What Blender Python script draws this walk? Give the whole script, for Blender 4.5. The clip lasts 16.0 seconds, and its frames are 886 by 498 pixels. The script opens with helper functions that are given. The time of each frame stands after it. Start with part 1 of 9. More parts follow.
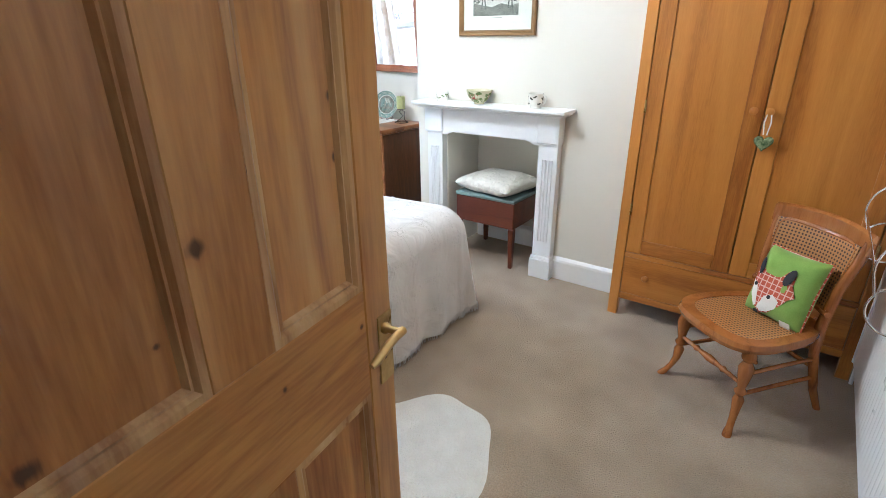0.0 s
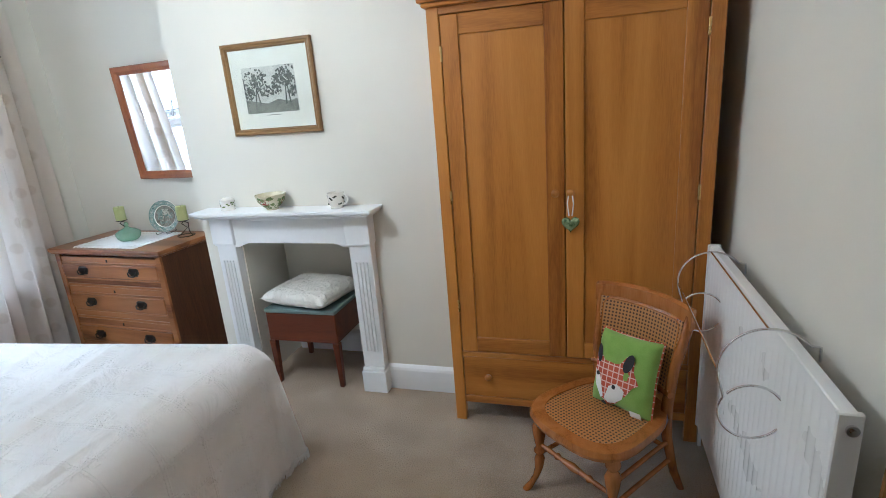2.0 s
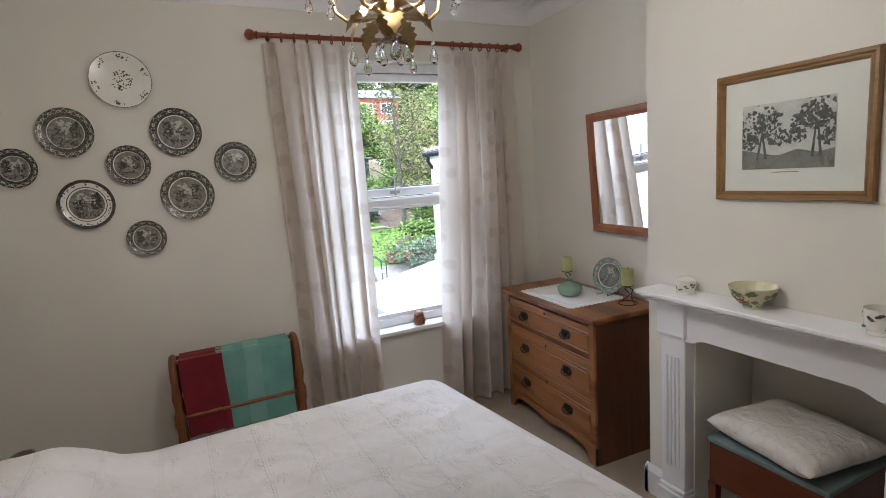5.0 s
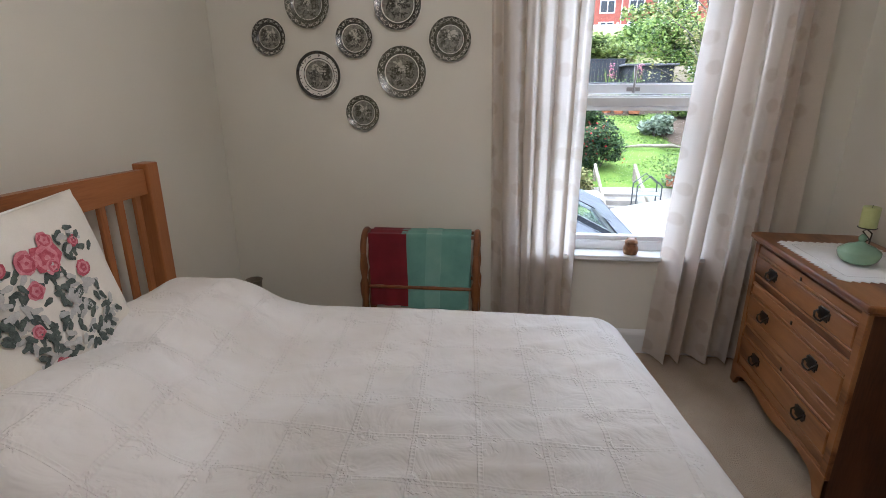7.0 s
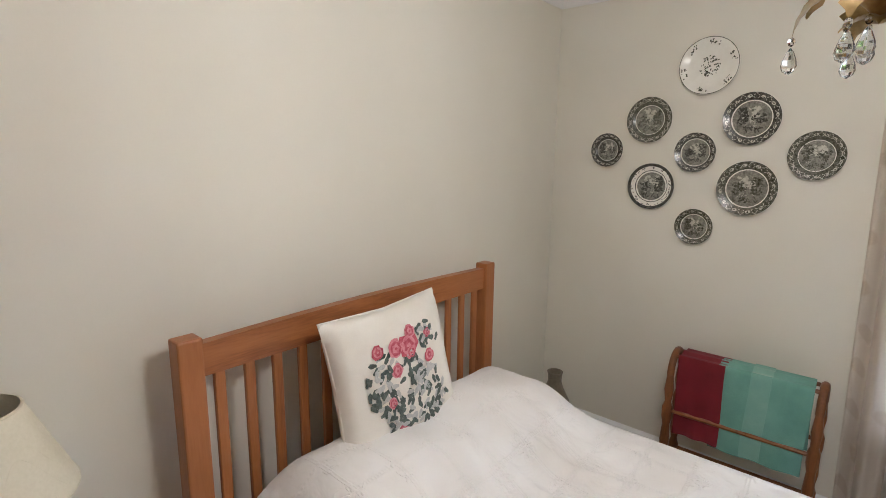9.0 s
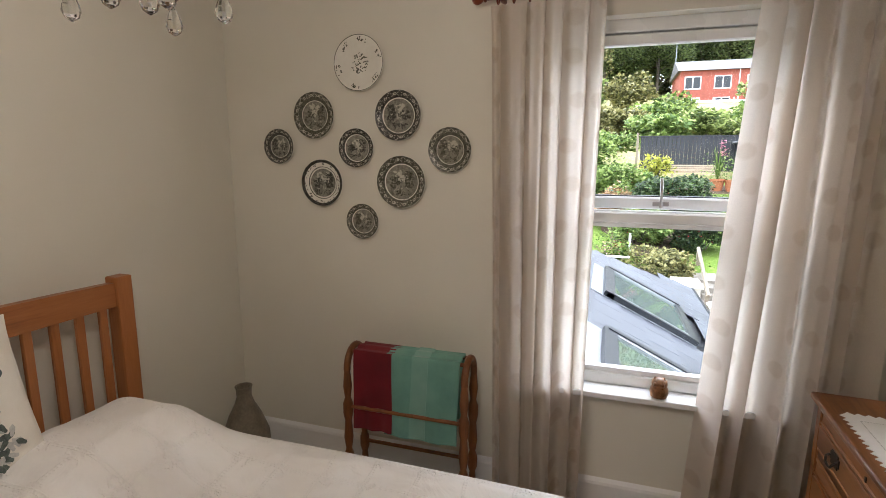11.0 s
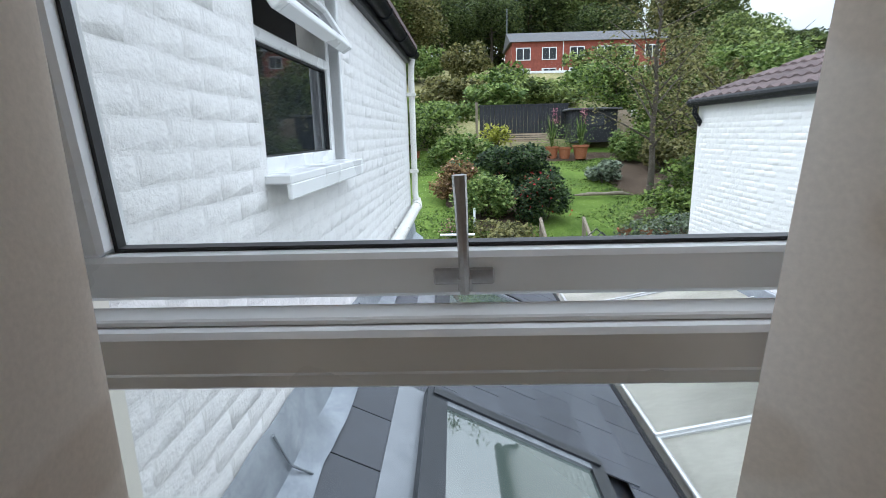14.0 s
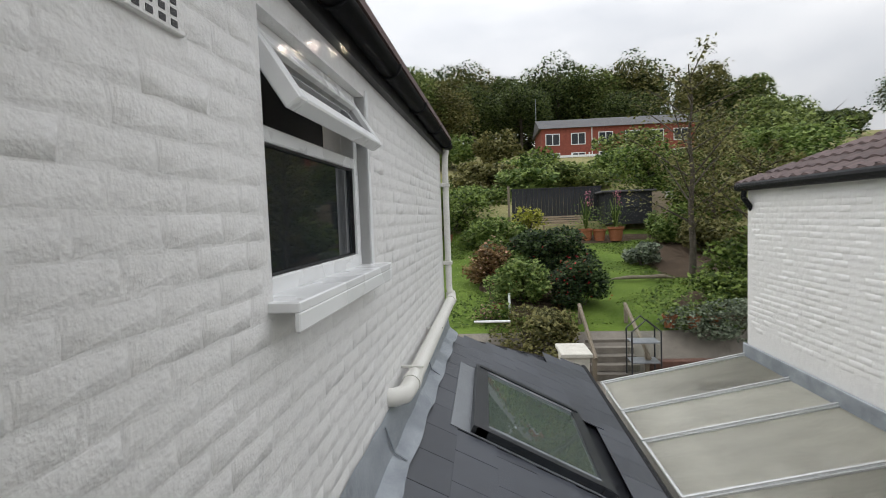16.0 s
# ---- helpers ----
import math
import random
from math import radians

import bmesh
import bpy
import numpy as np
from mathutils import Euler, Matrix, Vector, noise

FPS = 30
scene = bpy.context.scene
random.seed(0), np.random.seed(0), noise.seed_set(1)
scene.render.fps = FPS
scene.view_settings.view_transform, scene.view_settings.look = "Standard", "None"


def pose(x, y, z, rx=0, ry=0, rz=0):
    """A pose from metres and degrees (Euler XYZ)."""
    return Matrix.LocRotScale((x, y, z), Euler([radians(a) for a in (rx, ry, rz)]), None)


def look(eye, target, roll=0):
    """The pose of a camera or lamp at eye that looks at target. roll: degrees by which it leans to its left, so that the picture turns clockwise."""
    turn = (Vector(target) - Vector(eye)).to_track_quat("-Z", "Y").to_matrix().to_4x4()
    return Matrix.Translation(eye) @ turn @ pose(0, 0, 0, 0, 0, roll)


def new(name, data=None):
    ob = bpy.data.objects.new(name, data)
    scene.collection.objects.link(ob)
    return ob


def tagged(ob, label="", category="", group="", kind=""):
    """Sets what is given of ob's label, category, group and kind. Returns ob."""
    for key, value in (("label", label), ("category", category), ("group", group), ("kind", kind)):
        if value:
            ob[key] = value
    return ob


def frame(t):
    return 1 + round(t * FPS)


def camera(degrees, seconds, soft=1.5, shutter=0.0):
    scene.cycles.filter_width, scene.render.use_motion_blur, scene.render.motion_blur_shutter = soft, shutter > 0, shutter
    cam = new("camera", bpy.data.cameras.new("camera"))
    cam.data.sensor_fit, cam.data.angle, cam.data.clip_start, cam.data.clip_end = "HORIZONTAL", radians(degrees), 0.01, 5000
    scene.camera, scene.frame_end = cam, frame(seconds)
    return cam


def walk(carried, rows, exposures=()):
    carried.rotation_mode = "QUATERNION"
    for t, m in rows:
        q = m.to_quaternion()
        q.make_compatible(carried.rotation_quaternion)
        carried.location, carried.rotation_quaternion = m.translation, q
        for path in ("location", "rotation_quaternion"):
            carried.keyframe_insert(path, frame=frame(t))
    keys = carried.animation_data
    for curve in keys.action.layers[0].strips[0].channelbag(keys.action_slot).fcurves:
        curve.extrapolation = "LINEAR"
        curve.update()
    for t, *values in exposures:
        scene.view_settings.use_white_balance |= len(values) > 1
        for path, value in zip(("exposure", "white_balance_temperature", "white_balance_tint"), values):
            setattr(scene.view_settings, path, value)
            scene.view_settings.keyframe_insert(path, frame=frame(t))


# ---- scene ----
cam = camera(82.4, 16.0, 0.9)
PATH = [
    (0, (3.578, 0.113, 1.408), (2.491, 1.602, 0.633), -0.6),
    (0.5, (3.599, 0.163, 1.479), (2.816, 1.877, 0.807), -0.2),
    (1, (3.631, 0.213, 1.55), (3.042, 2.041, 0.992), -0.9),
    (1.5, (3.586, 0.338, 1.535), (3.052, 2.196, 1.024), -2.8),
    (2, (3.491, 0.544, 1.494), (2.934, 2.383, 0.941), -4.5),
    (2.5, (3.374, 0.766, 1.514), (2.745, 2.574, 0.937), -2.6),
    (3, (3.206, 0.98, 1.514), (2.154, 2.566, 0.9), -1.8),
    (3.5, (3.09, 1.032, 1.509), (1.705, 2.353, 0.928), -2.2),
    (4, (3.03, 0.99, 1.566), (1.42, 2.087, 1.114), -3.0),
    (4.2, (3.021, 0.987, 1.601), (1.345, 2.007, 1.211), -3.3),
    (6.3, (2.903, 1.41, 1.504), (0.994, 1.824, 1.077), -2.5),
    (6.5, (2.854, 1.468, 1.494), (0.923, 1.709, 1.035), -1.9),
    (7, (2.765, 1.541, 1.471), (0.868, 1.339, 0.871), -0.1),
    (7.5, (2.76, 1.534, 1.438), (1.064, 0.778, 0.697), -0.3),
    (8, (2.865, 1.5, 1.461), (1.44, 0.313, 0.713), -0.5),
    (8.5, (2.805, 1.383, 1.581), (1.381, 0.112, 0.983), -0.0),
    (9, (2.786, 1.533, 1.701), (1.301, 0.245, 1.333), 0.7),
    (9.5, (2.723, 1.612, 1.772), (1.092, 0.47, 1.581), 0.7),
    (10, (2.669, 1.715, 1.75), (0.919, 0.759, 1.61), 0.4),
    (10.2, (2.633, 1.76, 1.736), (0.848, 0.872, 1.578), 0.1),
    (12.3, (1.608, 2.299, 1.548), (-0.278, 2.063, 0.926), 2.1),
    (12.5, (1.456, 2.289, 1.54), (-0.421, 2.057, 0.891), 1.6),
    (13, (1.046, 2.29, 1.497), (-0.816, 2.059, 0.805), -0.9),
    (13.5, (0.677, 2.268, 1.541), (-1.217, 2.147, 0.908), -2.5),
    (14, (0.414, 2.241, 1.632), (-1.536, 2.191, 1.19), -1.4),
    (14.5, (0.164, 2.197, 1.712), (-1.814, 2.176, 1.422), -1.1),
    (15, (0.036, 2.189, 1.759), (-1.955, 2.188, 1.571), -1.0),
    (15.5, (0.002, 2.195, 1.772), (-1.993, 2.178, 1.639), -1.2),
    (16, (0.015, 2.199, 1.731), (-1.974, 2.029, 1.606), -2.1),
]
SKY, SUN, LAMP = 9.5, 2.6, 5.0
EXPO = [(0.0, 2.42, 4700, 9), (0.5, 2.1, 4600, 8), (1.0, 2.0, 4580, 9), (2.0, 1.78, 4650, 8), (2.6, 1.5, 4750, 8), (3.0, 1.05, 4500, 9), (3.4, 0.8, 5000, 11), (4.0, 0.8, 5300, 15), (7.0, 0.72, 5350, 17),
        (7.5, 0.9, 5400, 16), (8.0, 1.38, 5300, 14), (9.0, 1.38, 5350, 14), (9.5, 1.25, 5650, 15), (10.0, 0.93, 6000, 16), (12.5, 0.32, 5800, 18), (13.0, -0.13, 5100, 13), (13.6, -0.55, 5350, 12), (14.2, -1.3, 6000, 13), (14.6, -1.6, 6450, 15), (16.0, -1.82, 6550, 16)]
walk(cam, [(t, look(eye, target, roll)) for t, eye, target, roll in PATH], EXPO)

# ---- world and light ----
world = bpy.data.worlds.new("overcast_sky")
scene.world = world
world.use_nodes = True
wn, wl = world.node_tree.nodes, world.node_tree.links
wbg = wn["Background"]
wsky = wn.new("ShaderNodeTexSky")
wsky.sky_type = 'NISHITA'
wsky.sun_disc = False
wsky.sun_elevation, wsky.sun_rotation = radians(41), radians(223)
wsc = wn.new("ShaderNodeVectorMath")
wsc.operation = 'SCALE'
wsc.inputs["Scale"].default_value = 0.1
wl.new(wsky.outputs[0], wsc.inputs[0])
wtc = wn.new("ShaderNodeTexCoord")
wmp = wn.new("ShaderNodeMapping")
wmp.inputs["Scale"].default_value = (1.0, 1.0, 3.2)
wl.new(wtc.outputs["Generated"], wmp.inputs[0])
wno = wn.new("ShaderNodeTexNoise")
wno.inputs["Scale"].default_value, wno.inputs["Detail"].default_value, wno.inputs["Roughness"].default_value = 3.0, 5.0, 0.55
wl.new(wmp.outputs[0], wno.inputs[0])
wcr = wn.new("ShaderNodeValToRGB")
wcr.color_ramp.elements[0].position, wcr.color_ramp.elements[0].color = 0.30, (0.62, 0.64, 0.67, 1)
wcr.color_ramp.elements[1].position, wcr.color_ramp.elements[1].color = 0.70, (0.90, 0.90, 0.90, 1)
wl.new(wno.outputs[0], wcr.inputs[0])
wmx = wn.new("ShaderNodeMixRGB")
wmx.inputs[0].default_value = 0.9
wl.new(wsc.outputs[0], wmx.inputs[1])
wl.new(wcr.outputs[0], wmx.inputs[2])
# an overcast sky is three times as bright overhead as at the horizon
wxy = wn.new("ShaderNodeSeparateXYZ")
wl.new(wtc.outputs["Generated"], wxy.inputs[0])
wup = wn.new("ShaderNodeMapRange")
wup.inputs[1].default_value, wup.inputs[2].default_value, wup.inputs[3].default_value, wup.inputs[4].default_value = 0.0, 1.0, 0.27, 1.0
wl.new(wxy.outputs[2], wup.inputs[0])
wmu = wn.new("ShaderNodeVectorMath")
wmu.operation = 'SCALE'
wl.new(wmx.outputs[0], wmu.inputs[0])
wl.new(wup.outputs[0], wmu.inputs["Scale"])
wl.new(wmu.outputs[0], wbg.inputs[0])
wbg.inputs[1].default_value = SKY
sun_data = bpy.data.lights.new("sun", 'SUN')
sun_data.energy, sun_data.angle, sun_data.color = SUN, radians(25), (1.0, 0.97, 0.92)
sun = new("sun", sun_data)
sun.matrix_world = look((-45, -48, 58), (0, 0, 0))


# ---- materials ----
def nodes_of(m):
    m.use_nodes = True
    return m.node_tree.nodes, m.node_tree.links, m.node_tree.nodes["Principled BSDF"]


def mottled(name, c1, c2, rough=0.6, scale=8.0, fine=90.0, bump=0.1, metal=0.0, stretch=(1, 1, 1), fine_amt=0.35, rough_var=0.1, depth=0.01,
            per_object=0.0, per_island=0.0, sheen=0.0, coat=0.0, trans=0.0):
    """A surface whose colour wanders between two at a large and a fine scale, with relief to match."""
    m = bpy.data.materials.new(name)
    n, l, b = nodes_of(m)
    tc = n.new("ShaderNodeTexCoord")
    mp = n.new("ShaderNodeMapping")
    mp.inputs["Scale"].default_value = stretch
    l.new(tc.outputs["Object"], mp.inputs[0])
    big, small = n.new("ShaderNodeTexNoise"), n.new("ShaderNodeTexNoise")
    big.inputs["Scale"].default_value, big.inputs["Detail"].default_value = scale, 4
    small.inputs["Scale"].default_value, small.inputs["Detail"].default_value = fine, 3
    l.new(mp.outputs[0], big.inputs[0])
    l.new(mp.outputs[0], small.inputs[0])
    mixv = n.new("ShaderNodeMix")
    mixv.inputs[0].default_value = fine_amt
    l.new(big.outputs[0], mixv.inputs[2])
    l.new(small.outputs[0], mixv.inputs[3])
    last = mixv.outputs[0]
    if per_object or per_island:
        src = n.new("ShaderNodeObjectInfo").outputs["Random"] if per_object else n.new("ShaderNodeNewGeometry").outputs["Random Per Island"]
        off = n.new("ShaderNodeMath")
        off.operation = 'MULTIPLY_ADD'
        off.inputs[1].default_value = per_object or per_island
        off.inputs[2].default_value = -0.5 * (per_object or per_island)
        l.new(src, off.inputs[0])
        add = n.new("ShaderNodeMath")
        add.operation = 'ADD'
        l.new(last, add.inputs[0])
        l.new(off.outputs[0], add.inputs[1])
        last = add.outputs[0]
    cr = n.new("ShaderNodeValToRGB")
    cr.color_ramp.elements[0].position, cr.color_ramp.elements[0].color = 0.32, (*c1, 1)
    cr.color_ramp.elements[1].position, cr.color_ramp.elements[1].color = 0.68, (*c2, 1)
    l.new(last, cr.inputs[0])
    l.new(cr.outputs[0], b.inputs["Base Color"])
    rr = n.new("ShaderNodeMapRange")
    rr.inputs[3].default_value, rr.inputs[4].default_value = max(0.02, rough - rough_var), min(1.0, rough + rough_var)
    l.new(big.outputs[0], rr.inputs[0])
    l.new(rr.outputs[0], b.inputs["Roughness"])
    b.inputs["Metallic"].default_value = metal
    b.inputs["Sheen Weight"].default_value = sheen
    b.inputs["Coat Weight"].default_value = coat
    if trans:
        b.inputs["Transmission Weight"].default_value = trans
    if bump:
        bp = n.new("ShaderNodeBump")
        bp.inputs["Strength"].default_value, bp.inputs["Distance"].default_value = bump, depth
        l.new(mixv.outputs[0], bp.inputs["Height"])
        l.new(bp.outputs[0], b.inputs["Normal"])
    return m


def wood(name, dark, mid, light, axis=2, ring=9.0, grain=60.0, rough=0.42, knots=0.0, wear=0.0, per_object=0.25, coat=0.0, streak=0.6, bands=7.0):
    """Planed wood with its grain along one axis; knots and worn edges where asked."""
    m = bpy.data.materials.new(name)
    n, l, b = nodes_of(m)
    tc = n.new("ShaderNodeTexCoord")
    oi = n.new("ShaderNodeObjectInfo")
    mul = n.new("ShaderNodeVectorMath")
    mul.operation = 'SCALE'
    mul.inputs[0].default_value = (3.1, 4.7, 5.3)
    l.new(oi.outputs["Random"], mul.inputs["Scale"])
    add = n.new("ShaderNodeVectorMath")
    l.new(tc.outputs["Object"], add.inputs[0])
    l.new(mul.outputs[0], add.inputs[1])
    mp = n.new("ShaderNodeMapping")
    st = [1.0, 1.0, 1.0]
    st[axis] = 0.09
    mp.inputs["Scale"].default_value = st
    l.new(add.outputs[0], mp.inputs[0])
    big, fine = n.new("ShaderNodeTexNoise"), n.new("ShaderNodeTexNoise")
    big.inputs["Scale"].default_value, big.inputs["Detail"].default_value, big.inputs["Distortion"].default_value = ring, 6, 1.2
    fine.inputs["Scale"].default_value, fine.inputs["Detail"].default_value = grain * 3, 3
    l.new(mp.outputs[0], big.inputs[0])
    l.new(mp.outputs[0], fine.inputs[0])
    sn = n.new("ShaderNodeMath")
    sn.operation = 'MULTIPLY'
    sn.inputs[1].default_value = bands
    l.new(big.outputs[0], sn.inputs[0])
    fr = n.new("ShaderNodeMath")
    fr.operation = 'PINGPONG'
    fr.inputs[1].default_value = 1.0
    l.new(sn.outputs[0], fr.inputs[0])
    mixv = n.new("ShaderNodeMix")
    mixv.inputs[0].default_value = streak
    l.new(fr.outputs[0], mixv.inputs[2])
    l.new(fine.outputs[0], mixv.inputs[3])
    obv = n.new("ShaderNodeMath")
    obv.operation = 'MULTIPLY_ADD'
    obv.inputs[1].default_value, obv.inputs[2].default_value = per_object, -per_object / 2
    l.new(oi.outputs["Random"], obv.inputs[0])
    sm = n.new("ShaderNodeMath")
    l.new(mixv.outputs[0], sm.inputs[0])
    l.new(obv.outputs[0], sm.inputs[1])
    cr = n.new("ShaderNodeValToRGB")
    cr.color_ramp.elements[0].position, cr.color_ramp.elements[0].color = 0.12, (*dark, 1)
    cr.color_ramp.elements[1].position, cr.color_ramp.elements[1].color = 0.88, (*light, 1)
    e = cr.color_ramp.elements.new(0.45)
    e.color = (*mid, 1)
    l.new(sm.outputs[0], cr.inputs[0])
    col = cr.outputs[0]
    if knots:
        sx, kv, xy = n.new("ShaderNodeSeparateXYZ"), n.new("ShaderNodeCombineXYZ"), n.new("ShaderNodeMath")
        l.new(add.outputs[0], sx.inputs[0])
        l.new(sx.outputs[0], xy.inputs[0])
        l.new(sx.outputs[1], xy.inputs[1])
        l.new(xy.outputs[0], kv.inputs[0])
        l.new(sx.outputs[2], kv.inputs[1])
        vo = n.new("ShaderNodeTexVoronoi")
        vo.voronoi_dimensions = '2D'
        vo.inputs["Scale"].default_value = knots
        l.new(kv.outputs[0], vo.inputs[0])
        # knots of uneven size: a dark heart, a reddish ring, then the grain again
        sep = n.new("ShaderNodeSeparateColor")
        l.new(vo.outputs["Color"], sep.inputs[0])
        size = n.new("ShaderNodeMapRange")
        size.inputs[3].default_value, size.inputs[4].default_value = 0.55, 2.0
        l.new(sep.outputs[0], size.inputs[0])
        dist = n.new("ShaderNodeMath")
        dist.operation = 'MULTIPLY'
        l.new(vo.outputs["Distance"], dist.inputs[0])
        l.new(size.outputs[0], dist.inputs[1])
        wob = n.new("ShaderNodeMath")
        wob.operation = 'MULTIPLY_ADD'
        wob.inputs[1].default_value = 0.05
        l.new(fine.outputs[0], wob.inputs[0])
        l.new(dist.outputs[0], wob.inputs[2])
        for inner, outer, amount, tone in ((0.055, 0.11, 0.35, (dark[0] * 1.1, dark[1] * 0.9, dark[2] * 0.8, 1)), (0.045, 0.07, 0.9, (0.06, 0.02, 0.008, 1))):
            kr = n.new("ShaderNodeValToRGB")
            kr.color_ramp.elements[0].position, kr.color_ramp.elements[0].color = inner, (amount, amount, amount, 1)
            kr.color_ramp.elements[1].position, kr.color_ramp.elements[1].color = outer, (0, 0, 0, 1)
            l.new(wob.outputs[0], kr.inputs[0])
            km = n.new("ShaderNodeMixRGB")
            km.inputs[2].default_value = tone
            l.new(kr.outputs[0], km.inputs[0])
            l.new(col, km.inputs[1])
            col = km.outputs[0]
    if wear:
        wnz = n.new("ShaderNodeTexNoise")
        wnz.inputs["Scale"].default_value, wnz.inputs["Detail"].default_value = 5.0, 6
        l.new(mp.outputs[0], wnz.inputs[0])
        wr = n.new("ShaderNodeValToRGB")
        wr.color_ramp.elements[0].position, wr.color_ramp.elements[0].color = 0.55, (0, 0, 0, 1)
        wr.color_ramp.elements[1].position, wr.color_ramp.elements[1].color = 0.72, (wear, wear, wear, 1)
        l.new(wnz.outputs[0], wr.inputs[0])
        wm = n.new("ShaderNodeMixRGB")
        wm.inputs[2].default_value = (0.62, 0.49, 0.34, 1)
        l.new(wr.outputs[0], wm.inputs[0])
        l.new(col, wm.inputs[1])
        col = wm.outputs[0]
    l.new(col, b.inputs["Base Color"])
    b.inputs["Roughness"].default_value = rough
    b.inputs["Coat Weight"].default_value = coat
    bp = n.new("ShaderNodeBump")
    bp.inputs["Strength"].default_value, bp.inputs["Distance"].default_value = 0.12, 0.004
    l.new(mixv.outputs[0], bp.inputs["Height"])
    l.new(bp.outputs[0], b.inputs["Normal"])
    return m


def glass(name, tint=(1, 1, 1), rough=0.0):
    m = bpy.data.materials.new(name)
    n, l, b = nodes_of(m)
    b.inputs["Base Color"].default_value = (*tint, 1)
    b.inputs["Roughness"].default_value = rough
    b.inputs["Transmission Weight"].default_value = 1.0
    b.inputs["IOR"].default_value = 1.45
    return m


def pane_glass(name):
    """Thin flat glass: clear, with a faint mirror of its surroundings that grows at a slant."""
    m = bpy.data.materials.new(name)
    m.use_nodes = True
    n, l = m.node_tree.nodes, m.node_tree.links
    n.remove(n["Principled BSDF"])
    tr, gl, mx, fr = n.new("ShaderNodeBsdfTransparent"), n.new("ShaderNodeBsdfGlossy"), n.new("ShaderNodeMixShader"), n.new("ShaderNodeLayerWeight")
    tr.inputs[0].default_value = (0.96, 0.98, 0.97, 1)
    gl.inputs["Roughness"].default_value = 0.02
    fr.inputs[0].default_value = 0.22
    k = n.new("ShaderNodeMath")
    k.operation = 'MULTIPLY_ADD'
    k.inputs[1].default_value, k.inputs[2].default_value = 0.15, 0.004
    l.new(fr.outputs["Facing"], k.inputs[0])
    l.new(k.outputs[0], mx.inputs[0])
    l.new(tr.outputs[0], mx.inputs[1])
    l.new(gl.outputs[0], mx.inputs[2])
    l.new(mx.outputs[0], n["Material Output"].inputs[0])
    return m


def plain(name, c, rough=0.5, metal=0.0, emit=None, power=0.0, trans=0.0):
    m = bpy.data.materials.new(name)
    n, l, b = nodes_of(m)
    b.inputs["Base Color"].default_value = (*c, 1)
    b.inputs["Roughness"].default_value, b.inputs["Metallic"].default_value = rough, metal
    b.inputs["Transmission Weight"].default_value = trans
    if emit:
        b.inputs["Emission Color"].default_value, b.inputs["Emission Strength"].default_value = (*emit, 1), power
    return m


WALL = mottled("cream_wall_paint", (0.71, 0.68, 0.585), (0.77, 0.74, 0.65), 0.75, 1.2, 160, 0.06, fine_amt=0.15, depth=0.004)
CEIL = mottled("white_ceiling_paint", (0.78, 0.775, 0.75), (0.83, 0.825, 0.80), 0.8, 1.5, 120, 0.05, fine_amt=0.2, depth=0.004)
GLOSS = mottled("white_gloss_paint", (0.80, 0.80, 0.79), (0.85, 0.85, 0.84), 0.35, 3, 60, 0.04, fine_amt=0.2, depth=0.003)
CARPET = mottled("beige_carpet", (0.26, 0.19, 0.115), (0.48, 0.38, 0.26), 0.97, 4.0, 170, 0.8, fine_amt=0.55, depth=0.02, sheen=0.2)
PINE_DOOR = wood("stripped_pine", (0.27, 0.088, 0.018), (0.56, 0.262, 0.06), (0.72, 0.42, 0.145), 2, 4.5, 40, 0.36, knots=4.6, wear=0.2, streak=0.33, bands=4)
# worn mouldings; the pale colour also holds the light their edges catch
PINE_WORN = wood("scuffed_lit_pine_moulding", (0.36, 0.17, 0.06), (0.60, 0.36, 0.15), (0.74, 0.52, 0.28), 2, 6, 50, 0.45, wear=0.95, streak=0.35, bands=4)
PINE_RAIL = wood("stripped_pine_rail", (0.27, 0.088, 0.018), (0.56, 0.262, 0.06), (0.72, 0.42, 0.145), 1, 4.5, 40, 0.36, knots=4.6, wear=0.3, streak=0.33, bands=4)
OAK = wood("honey_oak", (0.27, 0.088, 0.010), (0.46, 0.182, 0.023), (0.56, 0.24, 0.038), 2, 4, 70, 0.33, streak=0.42, bands=5)
OAK_X = wood("honey_oak_across", (0.27, 0.088, 0.010), (0.46, 0.182, 0.023), (0.56, 0.24, 0.038), 0, 4, 70, 0.33, streak=0.42, bands=5)
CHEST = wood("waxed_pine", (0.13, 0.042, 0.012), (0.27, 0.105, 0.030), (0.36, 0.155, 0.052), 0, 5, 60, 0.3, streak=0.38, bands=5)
# the same pine, darkened in its colour for the sides turned from the window
CHEST_SIDE = wood("waxed_pine_in_shade", (0.055, 0.020, 0.008), (0.105, 0.038, 0.013), (0.15, 0.057, 0.02), 2, 7, 60, 0.35)
CHERRY = wood("cherry_bedstead", (0.21, 0.07, 0.02), (0.34, 0.125, 0.036), (0.41, 0.16, 0.05), 2, 5, 60, 0.4)
CHERRY_X = wood("cherry_bedstead_rail", (0.21, 0.07, 0.02), (0.34, 0.125, 0.036), (0.41, 0.16, 0.05), 0, 5, 60, 0.4)
MAHOG = wood("mahogany_stool", (0.06, 0.012, 0.005), (0.11, 0.024, 0.007), (0.15, 0.036, 0.011), 0, 6, 60, 0.35)
CHAIRW = wood("polished_walnut_chair", (0.15, 0.042, 0.008), (0.31, 0.108, 0.020), (0.40, 0.155, 0.034), 2, 6, 60, 0.25, coat=0.3)
RACKW = wood("turned_beech", (0.09, 0.028, 0.008), (0.19, 0.065, 0.017), (0.26, 0.095, 0.026), 2, 8, 60, 0.38)
